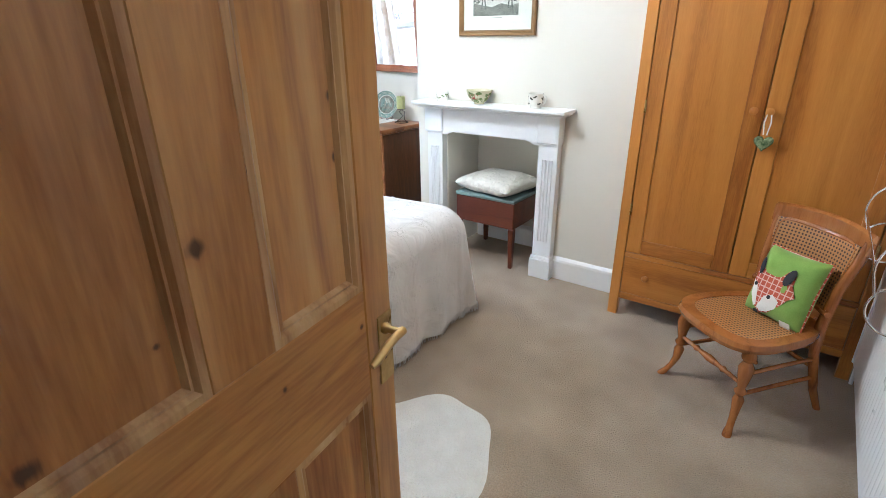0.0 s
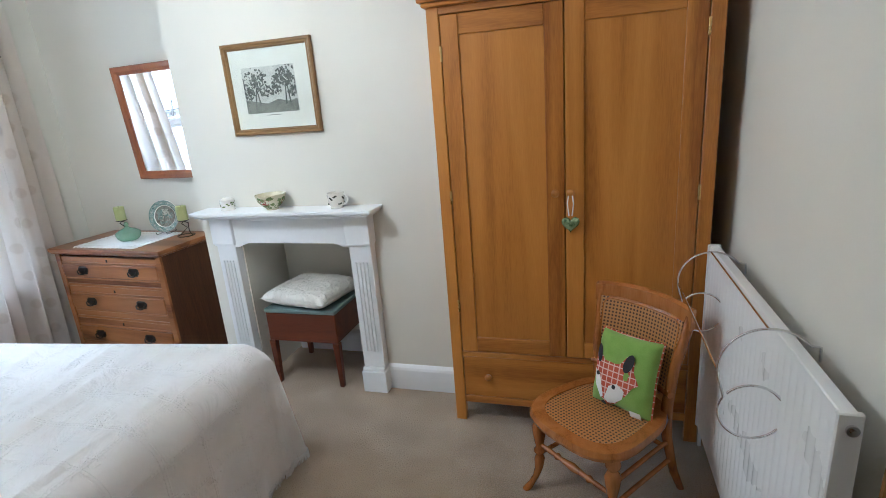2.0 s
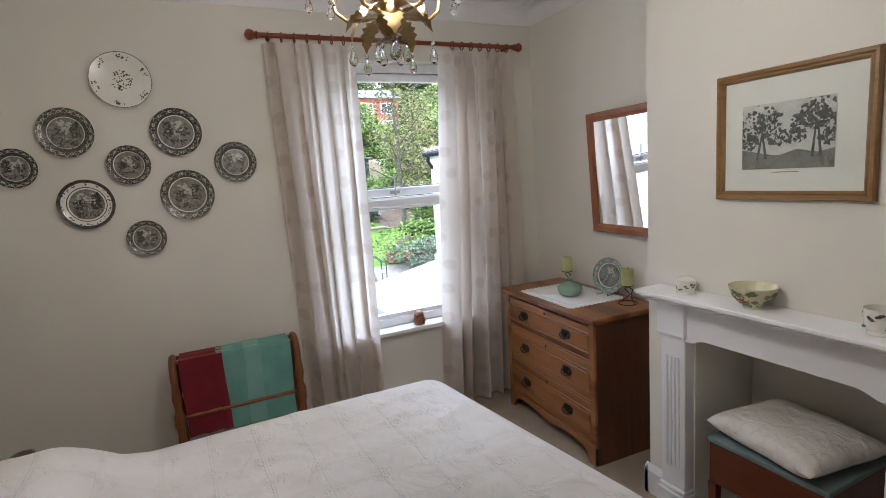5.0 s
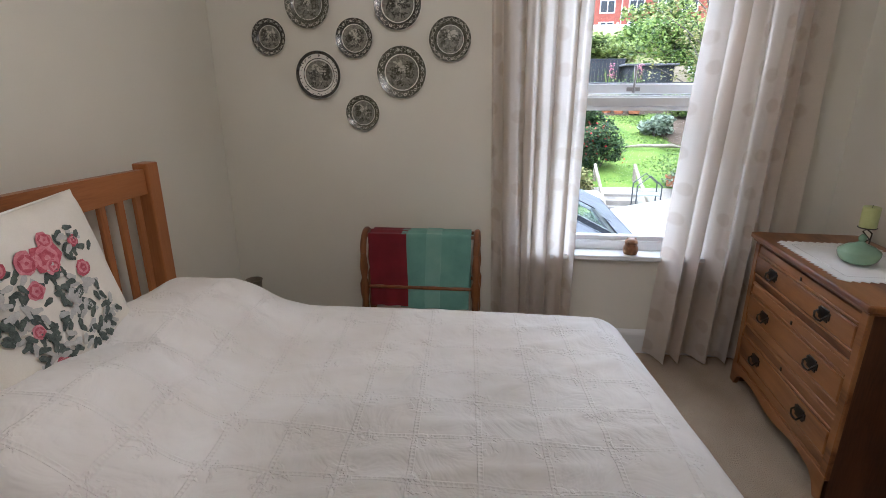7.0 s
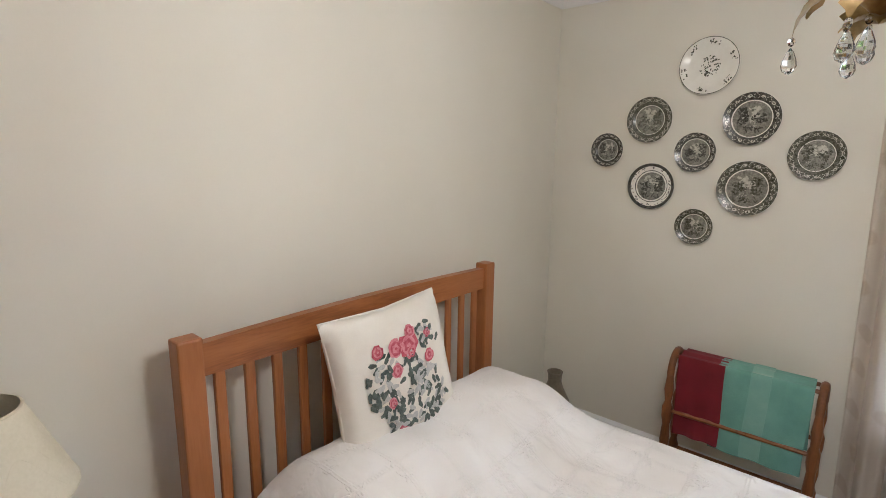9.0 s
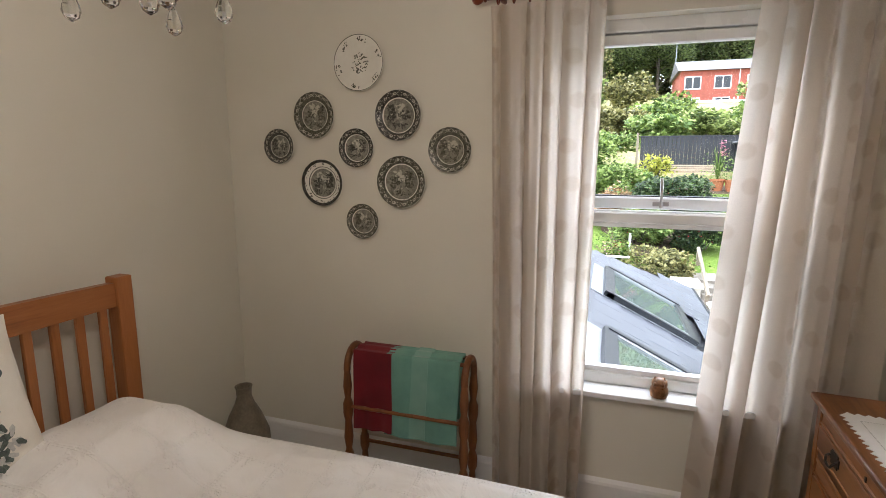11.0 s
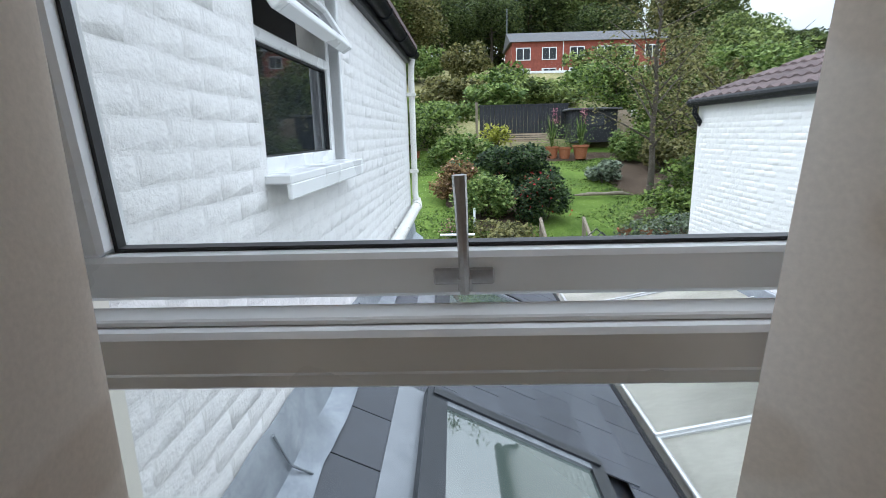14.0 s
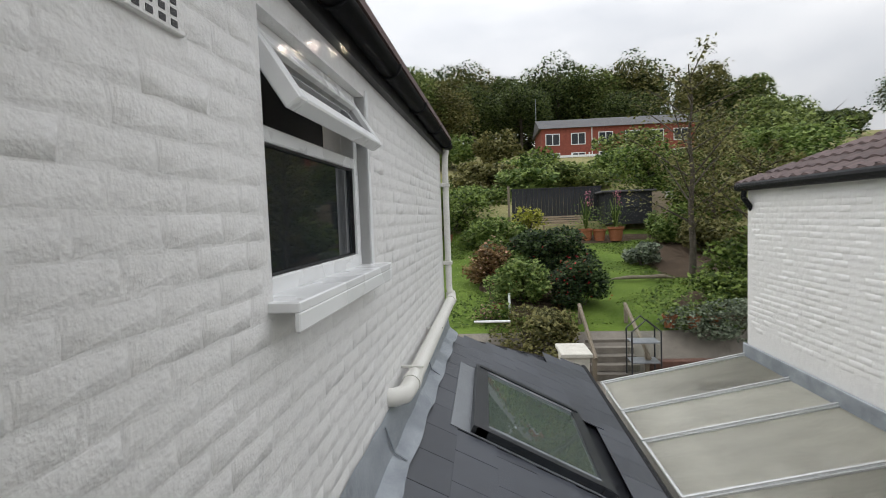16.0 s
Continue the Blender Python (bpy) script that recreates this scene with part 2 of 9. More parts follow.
RODW = wood("mahogany_pole", (0.13, 0.024, 0.01), (0.20, 0.042, 0.016), (0.25, 0.06, 0.022), 1, 6, 60, 0.3)
MIRW = wood("stained_pine_frame", (0.17, 0.05, 0.015), (0.28, 0.09, 0.026), (0.34, 0.12, 0.036), 2, 8, 60, 0.35, knots=7)
GILT = mottled("worn_gilt", (0.11, 0.058, 0.018), (0.40, 0.25, 0.085), 0.42, 14, 120, 0.3, metal=0.65, depth=0.004)
BRONZE = wood("bronzed_picture_frame", (0.14, 0.075, 0.022), (0.23, 0.13, 0.042), (0.30, 0.18, 0.065), 0, 9, 80, 0.4)
BRASS = mottled("brass", (0.50, 0.34, 0.12), (0.68, 0.50, 0.21), 0.3, 20, 90, 0.1, metal=1.0, depth=0.002)
IRON = mottled("dark_cast_metal", (0.02, 0.018, 0.016), (0.06, 0.05, 0.042), 0.42, 25, 120, 0.3, metal=0.7, depth=0.002)
CHROME = plain("chrome_wire", (0.75, 0.75, 0.76), 0.12, 1.0)
RADW = mottled("white_radiator_enamel", (0.79, 0.79, 0.76), (0.84, 0.84, 0.82), 0.3, 4, 60, 0.03, fine_amt=0.2, depth=0.002)
MIRROR = plain("silvered_mirror", (0.93, 0.94, 0.93), 0.01, 1.0)
LINEN = mottled("white_linen", (0.78, 0.77, 0.74), (0.85, 0.845, 0.82), 0.9, 12, 260, 0.35, depth=0.003, sheen=0.2)
RED_T = mottled("red_towelling", (0.13, 0.005, 0.010), (0.22, 0.012, 0.020), 0.98, 10, 320, 0.9, depth=0.006, sheen=0.08)
GREEN_T = mottled("sea_green_towelling", (0.12, 0.29, 0.235), (0.21, 0.42, 0.345), 0.98, 9, 320, 0.9, depth=0.006, sheen=0.1)
GREEN_B = mottled("sea_green_towel_band", (0.17, 0.36, 0.295), (0.25, 0.46, 0.385), 0.9, 12, 260, 0.4, depth=0.003, sheen=0.3)
NAVY = mottled("navy_fleece", (0.022, 0.020, 0.085), (0.042, 0.040, 0.14), 0.97, 9, 260, 0.6, depth=0.005, sheen=0.4)
WOOL = mottled("cream_sheepskin", (0.74, 0.71, 0.64), (0.85, 0.83, 0.77), 0.98, 14, 150, 1.0, depth=0.03, sheen=0.4)
WAX = mottled("green_candle_wax", (0.42, 0.45, 0.17), (0.52, 0.55, 0.25), 0.5, 18, 80, 0.1, depth=0.002)
GREENGL = mottled("pale_green_glass", (0.42, 0.70, 0.46), (0.52, 0.78, 0.56), 0.15, 12, 60, 0.05, trans=0.55)
CHINA = mottled("cream_china", (0.76, 0.73, 0.64), (0.84, 0.82, 0.74), 0.2, 10, 60, 0.03, depth=0.001)
PORC = mottled("white_porcelain", (0.80, 0.79, 0.75), (0.86, 0.85, 0.81), 0.18, 10, 60, 0.02, depth=0.001)
SHADE = mottled("cream_lampshade_paper", (0.62, 0.57, 0.43), (0.72, 0.67, 0.53), 0.8, 6, 140, 0.15, depth=0.002)
CRYSTAL = glass("cut_crystal", (0.97, 0.98, 0.98))
PANE = pane_glass("window_glass")
UPVC = mottled("white_upvc", (0.81, 0.82, 0.82), (0.86, 0.87, 0.87), 0.28, 4, 80, 0.02, fine_amt=0.2, depth=0.002)
# black of the seals, used too for the shade in the extension's room
BLACKP = mottled("black_seal_and_shade", (0.012, 0.012, 0.013), (0.03, 0.03, 0.032), 0.5, 20, 90, 0.1, depth=0.002)
GREYLID = mottled("grey_green_vinyl", (0.13, 0.18, 0.17), (0.19, 0.25, 0.235), 0.5, 12, 180, 0.3, depth=0.002)
STEEL = mottled("brushed_steel", (0.42, 0.41, 0.40), (0.56, 0.55, 0.54), 0.32, 20, 200, 0.05, metal=1.0, depth=0.001)
PALEINK = mottled("pale_glaze", (0.40, 0.385, 0.31), (0.62, 0.60, 0.50), 0.22, 60, 140, 0.03, fine_amt=0.5, depth=0.001)
MIDINK = mottled("half_tone_transfer", (0.10, 0.10, 0.08), (0.36, 0.35, 0.29), 0.22, 60, 140, 0.03, fine_amt=0.5, depth=0.001)
INK = mottled("green_black_transfer", (0.016, 0.019, 0.012), (0.19, 0.185, 0.14), 0.22, 60, 130, 0.03, fine_amt=0.6, depth=0.001)
INK2 = mottled("charcoal_transfer", (0.010, 0.010, 0.009), (0.13, 0.127, 0.108), 0.22, 60, 150, 0.03, fine_amt=0.6, depth=0.001)


# ---- building helpers ----
def box(bm, x0, y0, z0, x1, y1, z1, bev=0.0, seg=1):
    """A box in bm, with eased edges where bev is given."""
    vs = [bm.verts.new(p) for p in ((x0, y0, z0), (x1, y0, z0), (x1, y1, z0), (x0, y1, z0), (x0, y0, z1), (x1, y0, z1), (x1, y1, z1), (x0, y1, z1))]
    fs = [bm.faces.new([vs[i] for i in f]) for f in ((3, 2, 1, 0), (4, 5, 6, 7), (0, 1, 5, 4), (1, 2, 6, 5), (2, 3, 7, 6), (3, 0, 4, 7))]
    if bev:
        es = list({e for f in fs for e in f.edges})
        bmesh.ops.bevel(bm, geom=es, offset=bev, segments=seg, affect='EDGES', profile=0.5)
    return vs


def boxes(*dims, bev=0.0, seg=1):
    bm = bmesh.new()
    for d in dims:
        box(bm, *d, bev=bev, seg=seg)
    return bm


def lathe(profile, seg=24, at=(0, 0, 0), bm=None, axis='z', square=0.0):
    """Turns (radius, height) pairs round an upright axis at a place; square > 0 makes the plan squarer."""
    bm = bm or bmesh.new()
    rings = []
    for r, h in profile:
        ring = []
        for i in range(seg):
            a = 2 * math.pi * i / seg
            k = 1.0
            if square:
                k = (abs(math.cos(a)) ** (2 + square) + abs(math.sin(a)) ** (2 + square)) ** (-1 / (2 + square))
            p = (r * k * math.cos(a), r * k * math.sin(a), h)
            if axis == 'x':
                p = (p[2], p[0], p[1])
            elif axis == 'y':
                p = (p[0], p[2], p[1])
            ring.append(bm.verts.new((p[0] + at[0], p[1] + at[1], p[2] + at[2])))
        rings.append(ring)
    for a, b in zip(rings, rings[1:]):
        for i in range(seg):
            j = (i + 1) % seg
            bm.faces.new((a[i], a[j], b[j], b[i]))
    bm.faces.new(rings[0][::-1])
    bm.faces.new(rings[-1])
    return bm


def tube(points, r, seg=8, bm=None, closed=False):
    """A round bar along points; r is one radius or one for each point."""
    bm = bm or bmesh.new()
    pts = [Vector(p) for p in points]
    n = len(pts)
    rings, prev = [], None
    for i, p in enumerate(pts):
        a = pts[(i - 1) % n] if closed or i else pts[0]
        b = pts[(i + 1) % n] if closed or i < n - 1 else pts[-1]
        d = (b - a).normalized()
        if prev is None:
            u = d.cross(Vector((0, 0, 1)) if abs(d.z) < 0.9 else Vector((1, 0, 0))).normalized()
        else:
            u = (prev - d * prev.dot(d)).normalized()
        prev = u
        w = d.cross(u)
        rad = r[i] if isinstance(r, (list, tuple)) else r
        rings.append([bm.verts.new(p + (u * math.cos(t) + w * math.sin(t)) * rad) for t in (2 * math.pi * k / seg for k in range(seg))])
    pairs = list(zip(rings, rings[1:])) + ([(rings[-1], rings[0])] if closed else [])
    for a, b in pairs:
        for i in range(seg):
            j = (i + 1) % seg
            bm.faces.new((a[i], a[j], b[j], b[i]))
    if not closed:
        bm.faces.new(rings[0][::-1])
        bm.faces.new(rings[-1])
    return bm


def grid(nu, nv, fn, bm=None, thick=0.0, uv=None):
    """A sheet of nu by nv cells from fn(u, v) with u, v in 0..1; thick gives it a body."""
    bm = bm or bmesh.new()
    vs = [[bm.verts.new(fn(i / nu, j / nv)) for j in range(nv + 1)] for i in range(nu + 1)]
    lay = bm.loops.layers.uv.verify() if uv else None
    for i in range(nu):
        for j in range(nv):
            f = bm.faces.new((vs[i][j], vs[i + 1][j], vs[i + 1][j + 1], vs[i][j + 1]))
            if uv:
                for lp, (a, b) in zip(f.loops, ((i, j), (i + 1, j), (i + 1, j + 1), (i, j + 1))):
                    lp[lay].uv = (a / nu * uv[0], b / nv * uv[1])
    if thick:
        bmesh.ops.recalc_face_normals(bm, faces=bm.faces)
        bmesh.ops.solidify(bm, geom=bm.faces[:], thickness=thick)
    return bm


def thing(name, at=(0, 0, 0), rz=0, label="", category="", group="", kind=""):
    """A thing's base, an Empty that carries its parts; their places are given from it."""
    ob = new(name)
    ob.empty_display_size = 0.1
    ob.matrix_world = pose(*at, 0, 0, rz)
    return tagged(ob, label, category, group, kind)


def mesh_of(name, bm, material, smooth=False, clean=True):
    if clean:
        bmesh.ops.recalc_face_normals(bm, faces=bm.faces)
    me = bpy.data.meshes.new(name)
    bm.to_mesh(me)
    bm.free()
    for mt in (material if isinstance(material, (list, tuple)) else [material]):
        me.materials.append(mt)
    if smooth:
        me.shade_smooth()
        me.set_sharp_from_angle(angle=radians(smooth if smooth > 1 else 40))
    return me


def part(name, bm, material, parent, label="", smooth=False, shadow=True, base=None):
    """One mesh under a thing or a part. base: the thing's place, where the mesh was built in room coordinates."""
    me = mesh_of(name, bm, material, smooth)
    if base:
        me.transform(Matrix.Translation(base).inverted())
    ob = new(name, me)
    ob.parent = parent
    ob.visible_shadow = shadow
    return tagged(ob, label)


def single(name, bm, material, label, category, at=(0, 0, 0), rz=0, smooth=False, group="", kind=""):
    """A thing of one mesh."""
    ob = new(name, mesh_of(name, bm, material, smooth))
    ob.matrix_world = pose(*at, 0, 0, rz)
    return tagged(ob, label, category, group, kind)


def structure(name, bm, material, label="", smooth=False):
    return single(name, bm, material, label, name.split("_")[0], kind="structure", smooth=smooth)


def dotted(name, base, dot, scale, size, rough=0.6, randomness=0.0, uv=False, bump=0.2, stretch=(1, 1, 1), soft=0.06, sheen=0.0, weave=220.0, sub=0.0):
    """A cloth or cane with spots in rows."""
    m = bpy.data.materials.new(name)
    n, l, b = nodes_of(m)
    tc = n.new("ShaderNodeTexCoord")
    mp = n.new("ShaderNodeMapping")
    mp.inputs["Scale"].default_value = stretch
    l.new(tc.outputs["UV" if uv else "Object"], mp.inputs[0])
    vo = n.new("ShaderNodeTexVoronoi")
    vo.voronoi_dimensions = '2D' if uv else '3D'
    vo.inputs["Scale"].default_value, vo.inputs["Randomness"].default_value = scale, randomness
    l.new(mp.outputs[0], vo.inputs[0])
    cr = n.new("ShaderNodeValToRGB")
    cr.color_ramp.elements[0].position, cr.color_ramp.elements[0].color = size, (*dot, 1)
    cr.color_ramp.elements[1].position, cr.color_ramp.elements[1].color = size + soft, (*base, 1)
    l.new(vo.outputs["Distance"], cr.inputs[0])
    no = n.new("ShaderNodeTexNoise")
    no.inputs["Scale"].default_value = weave
    l.new(tc.outputs["Object"], no.inputs[0])
    mx = n.new("ShaderNodeMixRGB")
    mx.blend_type = 'MULTIPLY'
    mx.inputs[0].default_value = 0.18
    l.new(cr.outputs[0], mx.inputs[1])
    l.new(no.outputs[0], mx.inputs[2])
    l.new(mx.outputs[0], b.inputs["Base Color"])
    b.inputs["Roughness"].default_value, b.inputs["Sheen Weight"].default_value = rough, sheen
    b.inputs["Subsurface Weight"].default_value = 0
    if sub:
        tl, ms = n.new("ShaderNodeBsdfTranslucent"), n.new("ShaderNodeMixShader")
        ms.inputs[0].default_value = sub
        l.new(mx.outputs[0], tl.inputs[0])
        l.new(b.outputs[0], ms.inputs[1])
        l.new(tl.outputs[0], ms.inputs[2])
        l.new(ms.outputs[0], n["Material Output"].inputs[0])
    bp = n.new("ShaderNodeBump")
    bp.inputs["Strength"].default_value, bp.inputs["Distance"].default_value = bump, 0.002
    l.new(no.outputs[0], bp.inputs["Height"])
    l.new(bp.outputs[0], b.inputs["Normal"])
    return m


def quilted(name, c1, c2, cell=7.0):
    """White cotton with embroidered squares and sprigs raised in rows."""
    m = bpy.data.materials.new(name)
    n, l, b = nodes_of(m)
    tc = n.new("ShaderNodeTexCoord")
    no = n.new("ShaderNodeTexNoise")
    no.inputs["Scale"].default_value, no.inputs["Detail"].default_value = 3.0, 3
    l.new(tc.outputs["UV"], no.inputs[0])
    cr = n.new("ShaderNodeValToRGB")
    cr.color_ramp.elements[0].position, cr.color_ramp.elements[0].color = 0.35, (*c1, 1)
    cr.color_ramp.elements[1].position, cr.color_ramp.elements[1].color = 0.65, (*c2, 1)
    l.new(no.outputs[0], cr.inputs[0])
    l.new(cr.outputs[0], b.inputs["Base Color"])
    b.inputs["Roughness"].default_value, b.inputs["Sheen Weight"].default_value = 0.85, 0.25
    br = n.new("ShaderNodeTexBrick")
    br.offset = 0.0
    br.inputs["Color1"].default_value = br.inputs["Color2"].default_value = (0, 0, 0, 1)
    br.inputs["Mortar"].default_value = (1, 1, 1, 1)
    br.inputs["Scale"].default_value, br.inputs["Mortar Size"].default_value = cell, 0.05
    br.inputs["Mortar Smooth"].default_value = 0.3
    br.inputs["Brick Width"].default_value, br.inputs["Row Height"].default_value = 1.0, 1.0
    l.new(tc.outputs["UV"], br.inputs[0])
    dots = n.new("ShaderNodeTexVoronoi")
    dots.inputs["Scale"].default_value, dots.inputs["Randomness"].default_value = cell * 14, 0.2
    l.new(tc.outputs["UV"], dots.inputs[0])
    stitch = n.new("ShaderNodeMath")
    stitch.operation = 'MULTIPLY'
    l.new(br.outputs["Color"], stitch.inputs[0])
    l.new(dots.outputs["Distance"], stitch.inputs[1])
    # sprigs inside the squares
    vo = n.new("ShaderNodeTexVoronoi")
    vo.inputs["Scale"].default_value, vo.inputs["Randomness"].default_value = cell, 0.15
    mpv = n.new("ShaderNodeMapping")
    mpv.inputs["Location"].default_value = (0.0, 0.0, 0)
    l.new(tc.outputs["UV"], mpv.inputs[0])
    l.new(mpv.outputs[0], vo.inputs[0])
    near = n.new("ShaderNodeMapRange")
    near.inputs[1].default_value, near.inputs[2].default_value, near.inputs[3].default_value, near.inputs[4].default_value = 0.22, 0.34, 1.0, 0.0
    l.new(vo.outputs["Distance"], near.inputs[0])
    sp = n.new("ShaderNodeTexNoise")
    sp.inputs["Scale"].default_value, sp.inputs["Detail"].default_value, sp.inputs["Distortion"].default_value = cell * 4.5, 1.0, 1.5
    l.new(tc.outputs["UV"], sp.inputs[0])
    rid = n.new("ShaderNodeMapRange")
    rid.inputs[1].default_value, rid.inputs[2].default_value = 0.52, 0.60
    l.new(sp.outputs[0], rid.inputs[0])
    spr = n.new("ShaderNodeMath")
    spr.operation = 'MULTIPLY'
    l.new(near.outputs[0], spr.inputs[0])
    l.new(rid.outputs[0], spr.inputs[1])
    sm = n.new("ShaderNodeMath")
    l.new(stitch.outputs[0], sm.inputs[0])
    l.new(spr.outputs[0], sm.inputs[1])
    wr = n.new("ShaderNodeTexNoise")
    wr.inputs["Scale"].default_value, wr.inputs["Detail"].default_value, wr.inputs["Distortion"].default_value = 6.5, 4, 1.0
    l.new(tc.outputs["UV"], wr.inputs[0])
    ad = n.new("ShaderNodeMath")
    ad.operation = 'MULTIPLY_ADD'
    ad.inputs[1].default_value = 3.0
    soft = n.new("ShaderNodeMath")
    soft.operation = 'MULTIPLY'
    soft.inputs[1].default_value = 0.4
    l.new(sm.outputs[0], soft.inputs[0])
    l.new(wr.outputs[0], ad.inputs[0])
    l.new(soft.outputs[0], ad.inputs[2])
    bp = n.new("ShaderNodeBump")
    bp.inputs["Strength"].default_value, bp.inputs["Distance"].default_value = 0.8, 0.009
    l.new(ad.outputs[0], bp.inputs["Height"])
    l.new(bp.outputs[0], b.inputs["Normal"])
    return m


CANE = dotted("woven_cane_seat", (0.46, 0.21, 0.055), (0.06, 0.022, 0.007), 75, 0.24, 0.45, soft=0.10, stretch=(1, 1, 0))
CANE_BACK = dotted("woven_cane_back", (0.46, 0.21, 0.055), (0.06, 0.022, 0.007), 75, 0.24, 0.45, soft=0.10, stretch=(1, 0, 1))
CURTAIN = dotted("cream_spotted_curtain", (0.85, 0.775, 0.69), (0.76, 0.67, 0.575), 5.4, 0.15, 0.9, 0.4, uv=True, soft=0.06, sheen=0.2, sub=0.6)
SPREAD = quilted("white_embroidered_cotton", (0.77, 0.735, 0.69), (0.88, 0.865, 0.84))
SATIN = quilted("ivory_quilted_satin", (0.74, 0.70, 0.60), (0.82, 0.78, 0.69), 9)

# ---- the room's shell ----
RX, RN = 4.02, 3.27           # east wall, north alcove wall
CEILZ = 2.63
structure("floor", boxes((-0.02, -1.6, -0.12, RX + 0.02, RN + 0.02, 0.0)), CARPET, "beige fitted carpet, slightly trodden")
structure("wall_west", boxes((-0.27, -0.12, -0.1, 0, 1.74, CEILZ + 0.1), (-0.27, 2.76, -0.1, 0, RN + 0.12, CEILZ + 0.1),
                             (-0.27, 1.74, -0.1, 0, 2.76, 0.565), (-0.27, 1.74, 2.27, 0, 2.76, CEILZ + 0.1)), WALL, "cream painted plaster wall with a window")
structure("wall_south", boxes((0, -0.12, -0.1, 3.05, 0, CEILZ + 0.1), (3.88, -0.12, -0.1, RX, 0, CEILZ + 0.1), (3.05, -0.12, 2.03, 3.88, 0, CEILZ + 0.1)),
          WALL, "cream painted plaster wall with a doorway")
structure("wall_east", boxes((RX, -1.6, -0.1, RX + 0.12, RN + 0.12, CEILZ + 0.1)), WALL, "cream painted plaster wall")
structure("wall_north", boxes((0, RN, -0.1, RX, RN + 0.12, CEILZ + 0.1)), WALL, "cream painted plaster wall of the alcoves")
structure("wall_chimney_breast", boxes((1.39, 2.85, 0, 1.63, RN, CEILZ), (2.30, 2.85, 0, 2.84, RN, CEILZ), (1.63, 2.85, 0.83, 2.30, RN, CEILZ),
                                       (1.63, 3.23, 0, 2.30, RN, 0.83)), WALL, "cream painted chimney breast with an open hearth")
# unseen walls, added to shut the landing off from outside light
structure("wall_landing", boxes((2.2, -1.72, -0.1, RX + 0.1, -1.6, CEILZ + 0.1), (2.2, -1.6, -0.1, 2.3, -0.12, CEILZ + 0.1)), WALL, "cream painted landing walls, unseen, added to close off the doorway")
structure("ceiling", boxes((-0.27, -1.72, CEILZ, RX + 0.12, RN + 0.12, CEILZ + 0.1)), CEIL, "white painted ceiling")


def coving():
    """A hollow moulding run round the tops of the walls."""
    bm = bmesh.new()
    prof = [(0.0, -0.105), (0.006, -0.105), (0.010, -0.095)]
    prof += [(0.010 + 0.085 * (1 - math.cos(a)), -0.095 + 0.085 * math.sin(a)) for a in [k * math.pi / 14 for k in range(1, 8)]]
    prof += [(0.105, -0.008), (0.105, 0.0)]
    plan = [(0, 0), (RX, 0), (RX, RN), (2.84, RN), (2.84, 2.85), (1.39, 2.85), (1.39, RN), (0, RN)]
    n = len(plan)
    rings = []
    for i, p in enumerate(plan):
        a, b = Vector(plan[i - 1]), Vector(plan[(i + 1) % n])
        p = Vector(p)
        d1, d2 = (p - a).normalized(), (b - p).normalized()
        n1, n2 = Vector((-d1.y, d1.x)), Vector((-d2.y, d2.x))
        m = n1 + n2
        rings.append([bm.verts.new((p.x + m.x * o, p.y + m.y * o, CEILZ + h)) for o, h in prof])
    for i in range(n):
        a, b = rings[i], rings[(i + 1) % n]
        for k in range(len(prof) - 1):
            bm.faces.new((a[k], b[k], b[k + 1], a[k + 1]))
    return bm


structure("trim_coving", coving(), CEIL, "white plaster coving", smooth=35)


def skirting(name, x0, y0, x1, y1, nx, ny):
    """A run of skirting board with a rounded top; (nx, ny) points into the room."""
    bm = bmesh.new()
    prof = [(0, 0), (0.018, 0), (0.018, 0.115), (0.014, 0.128), (0.006, 0.138), (0.0, 0.145)]
    rows = [[bm.verts.new((x + nx * o, y + ny * o, h)) for o, h in prof] for x, y in ((x0, y0), (x1, y1))]
    for k in range(len(prof) - 1):
        bm.faces.new((rows[0][k], rows[1][k], rows[1][k + 1], rows[0][k + 1]))
    bm.faces.new(rows[0])
    bm.faces.new(rows[1][::-1])
    return structure(name, bm, GLOSS, "white gloss skirting board")


skirting("baseboard", 0, 0.02, 0, RN - 0.02, 1, 0)
skirting("baseboard", 0.02, 0, 3.0, 0, 0, 1)
skirting("baseboard", RX, 0.06, RX, RN - 0.02, -1, 0)
skirting("baseboard", 0.02, RN, 1.37, RN, 0, -1)
skirting("baseboard", 1.37, 2.85, 1.50, 2.85, 0, -1)
skirting("baseboard", 1.39, 2.832, 1.39, RN - 0.02, -1, 0)
skirting("baseboard", 2.43, 2.85, 2.845, 2.85, 0, -1)
skirting("baseboard", 1.65, 3.23, 2.28, 3.23, 0, -1)

# door frame and lining
bm = boxes((3.05, -0.125, 0, 3.065, 0.003, 2.03), (3.865, -0.125, 0, 3.88, 0.003, 2.03), (3.065, -0.125, 2.015, 3.865, 0.003, 2.03),
           (2.975, 0, 0, 3.055, 0.018, 2.095), (3.875, 0, 0, 3.955, 0.018, 2.095), (3.055, 0, 2.02, 3.875, 0.018, 2.095), bev=0.004)
structure("trim_door_frame", bm, GLOSS, "white gloss door frame")


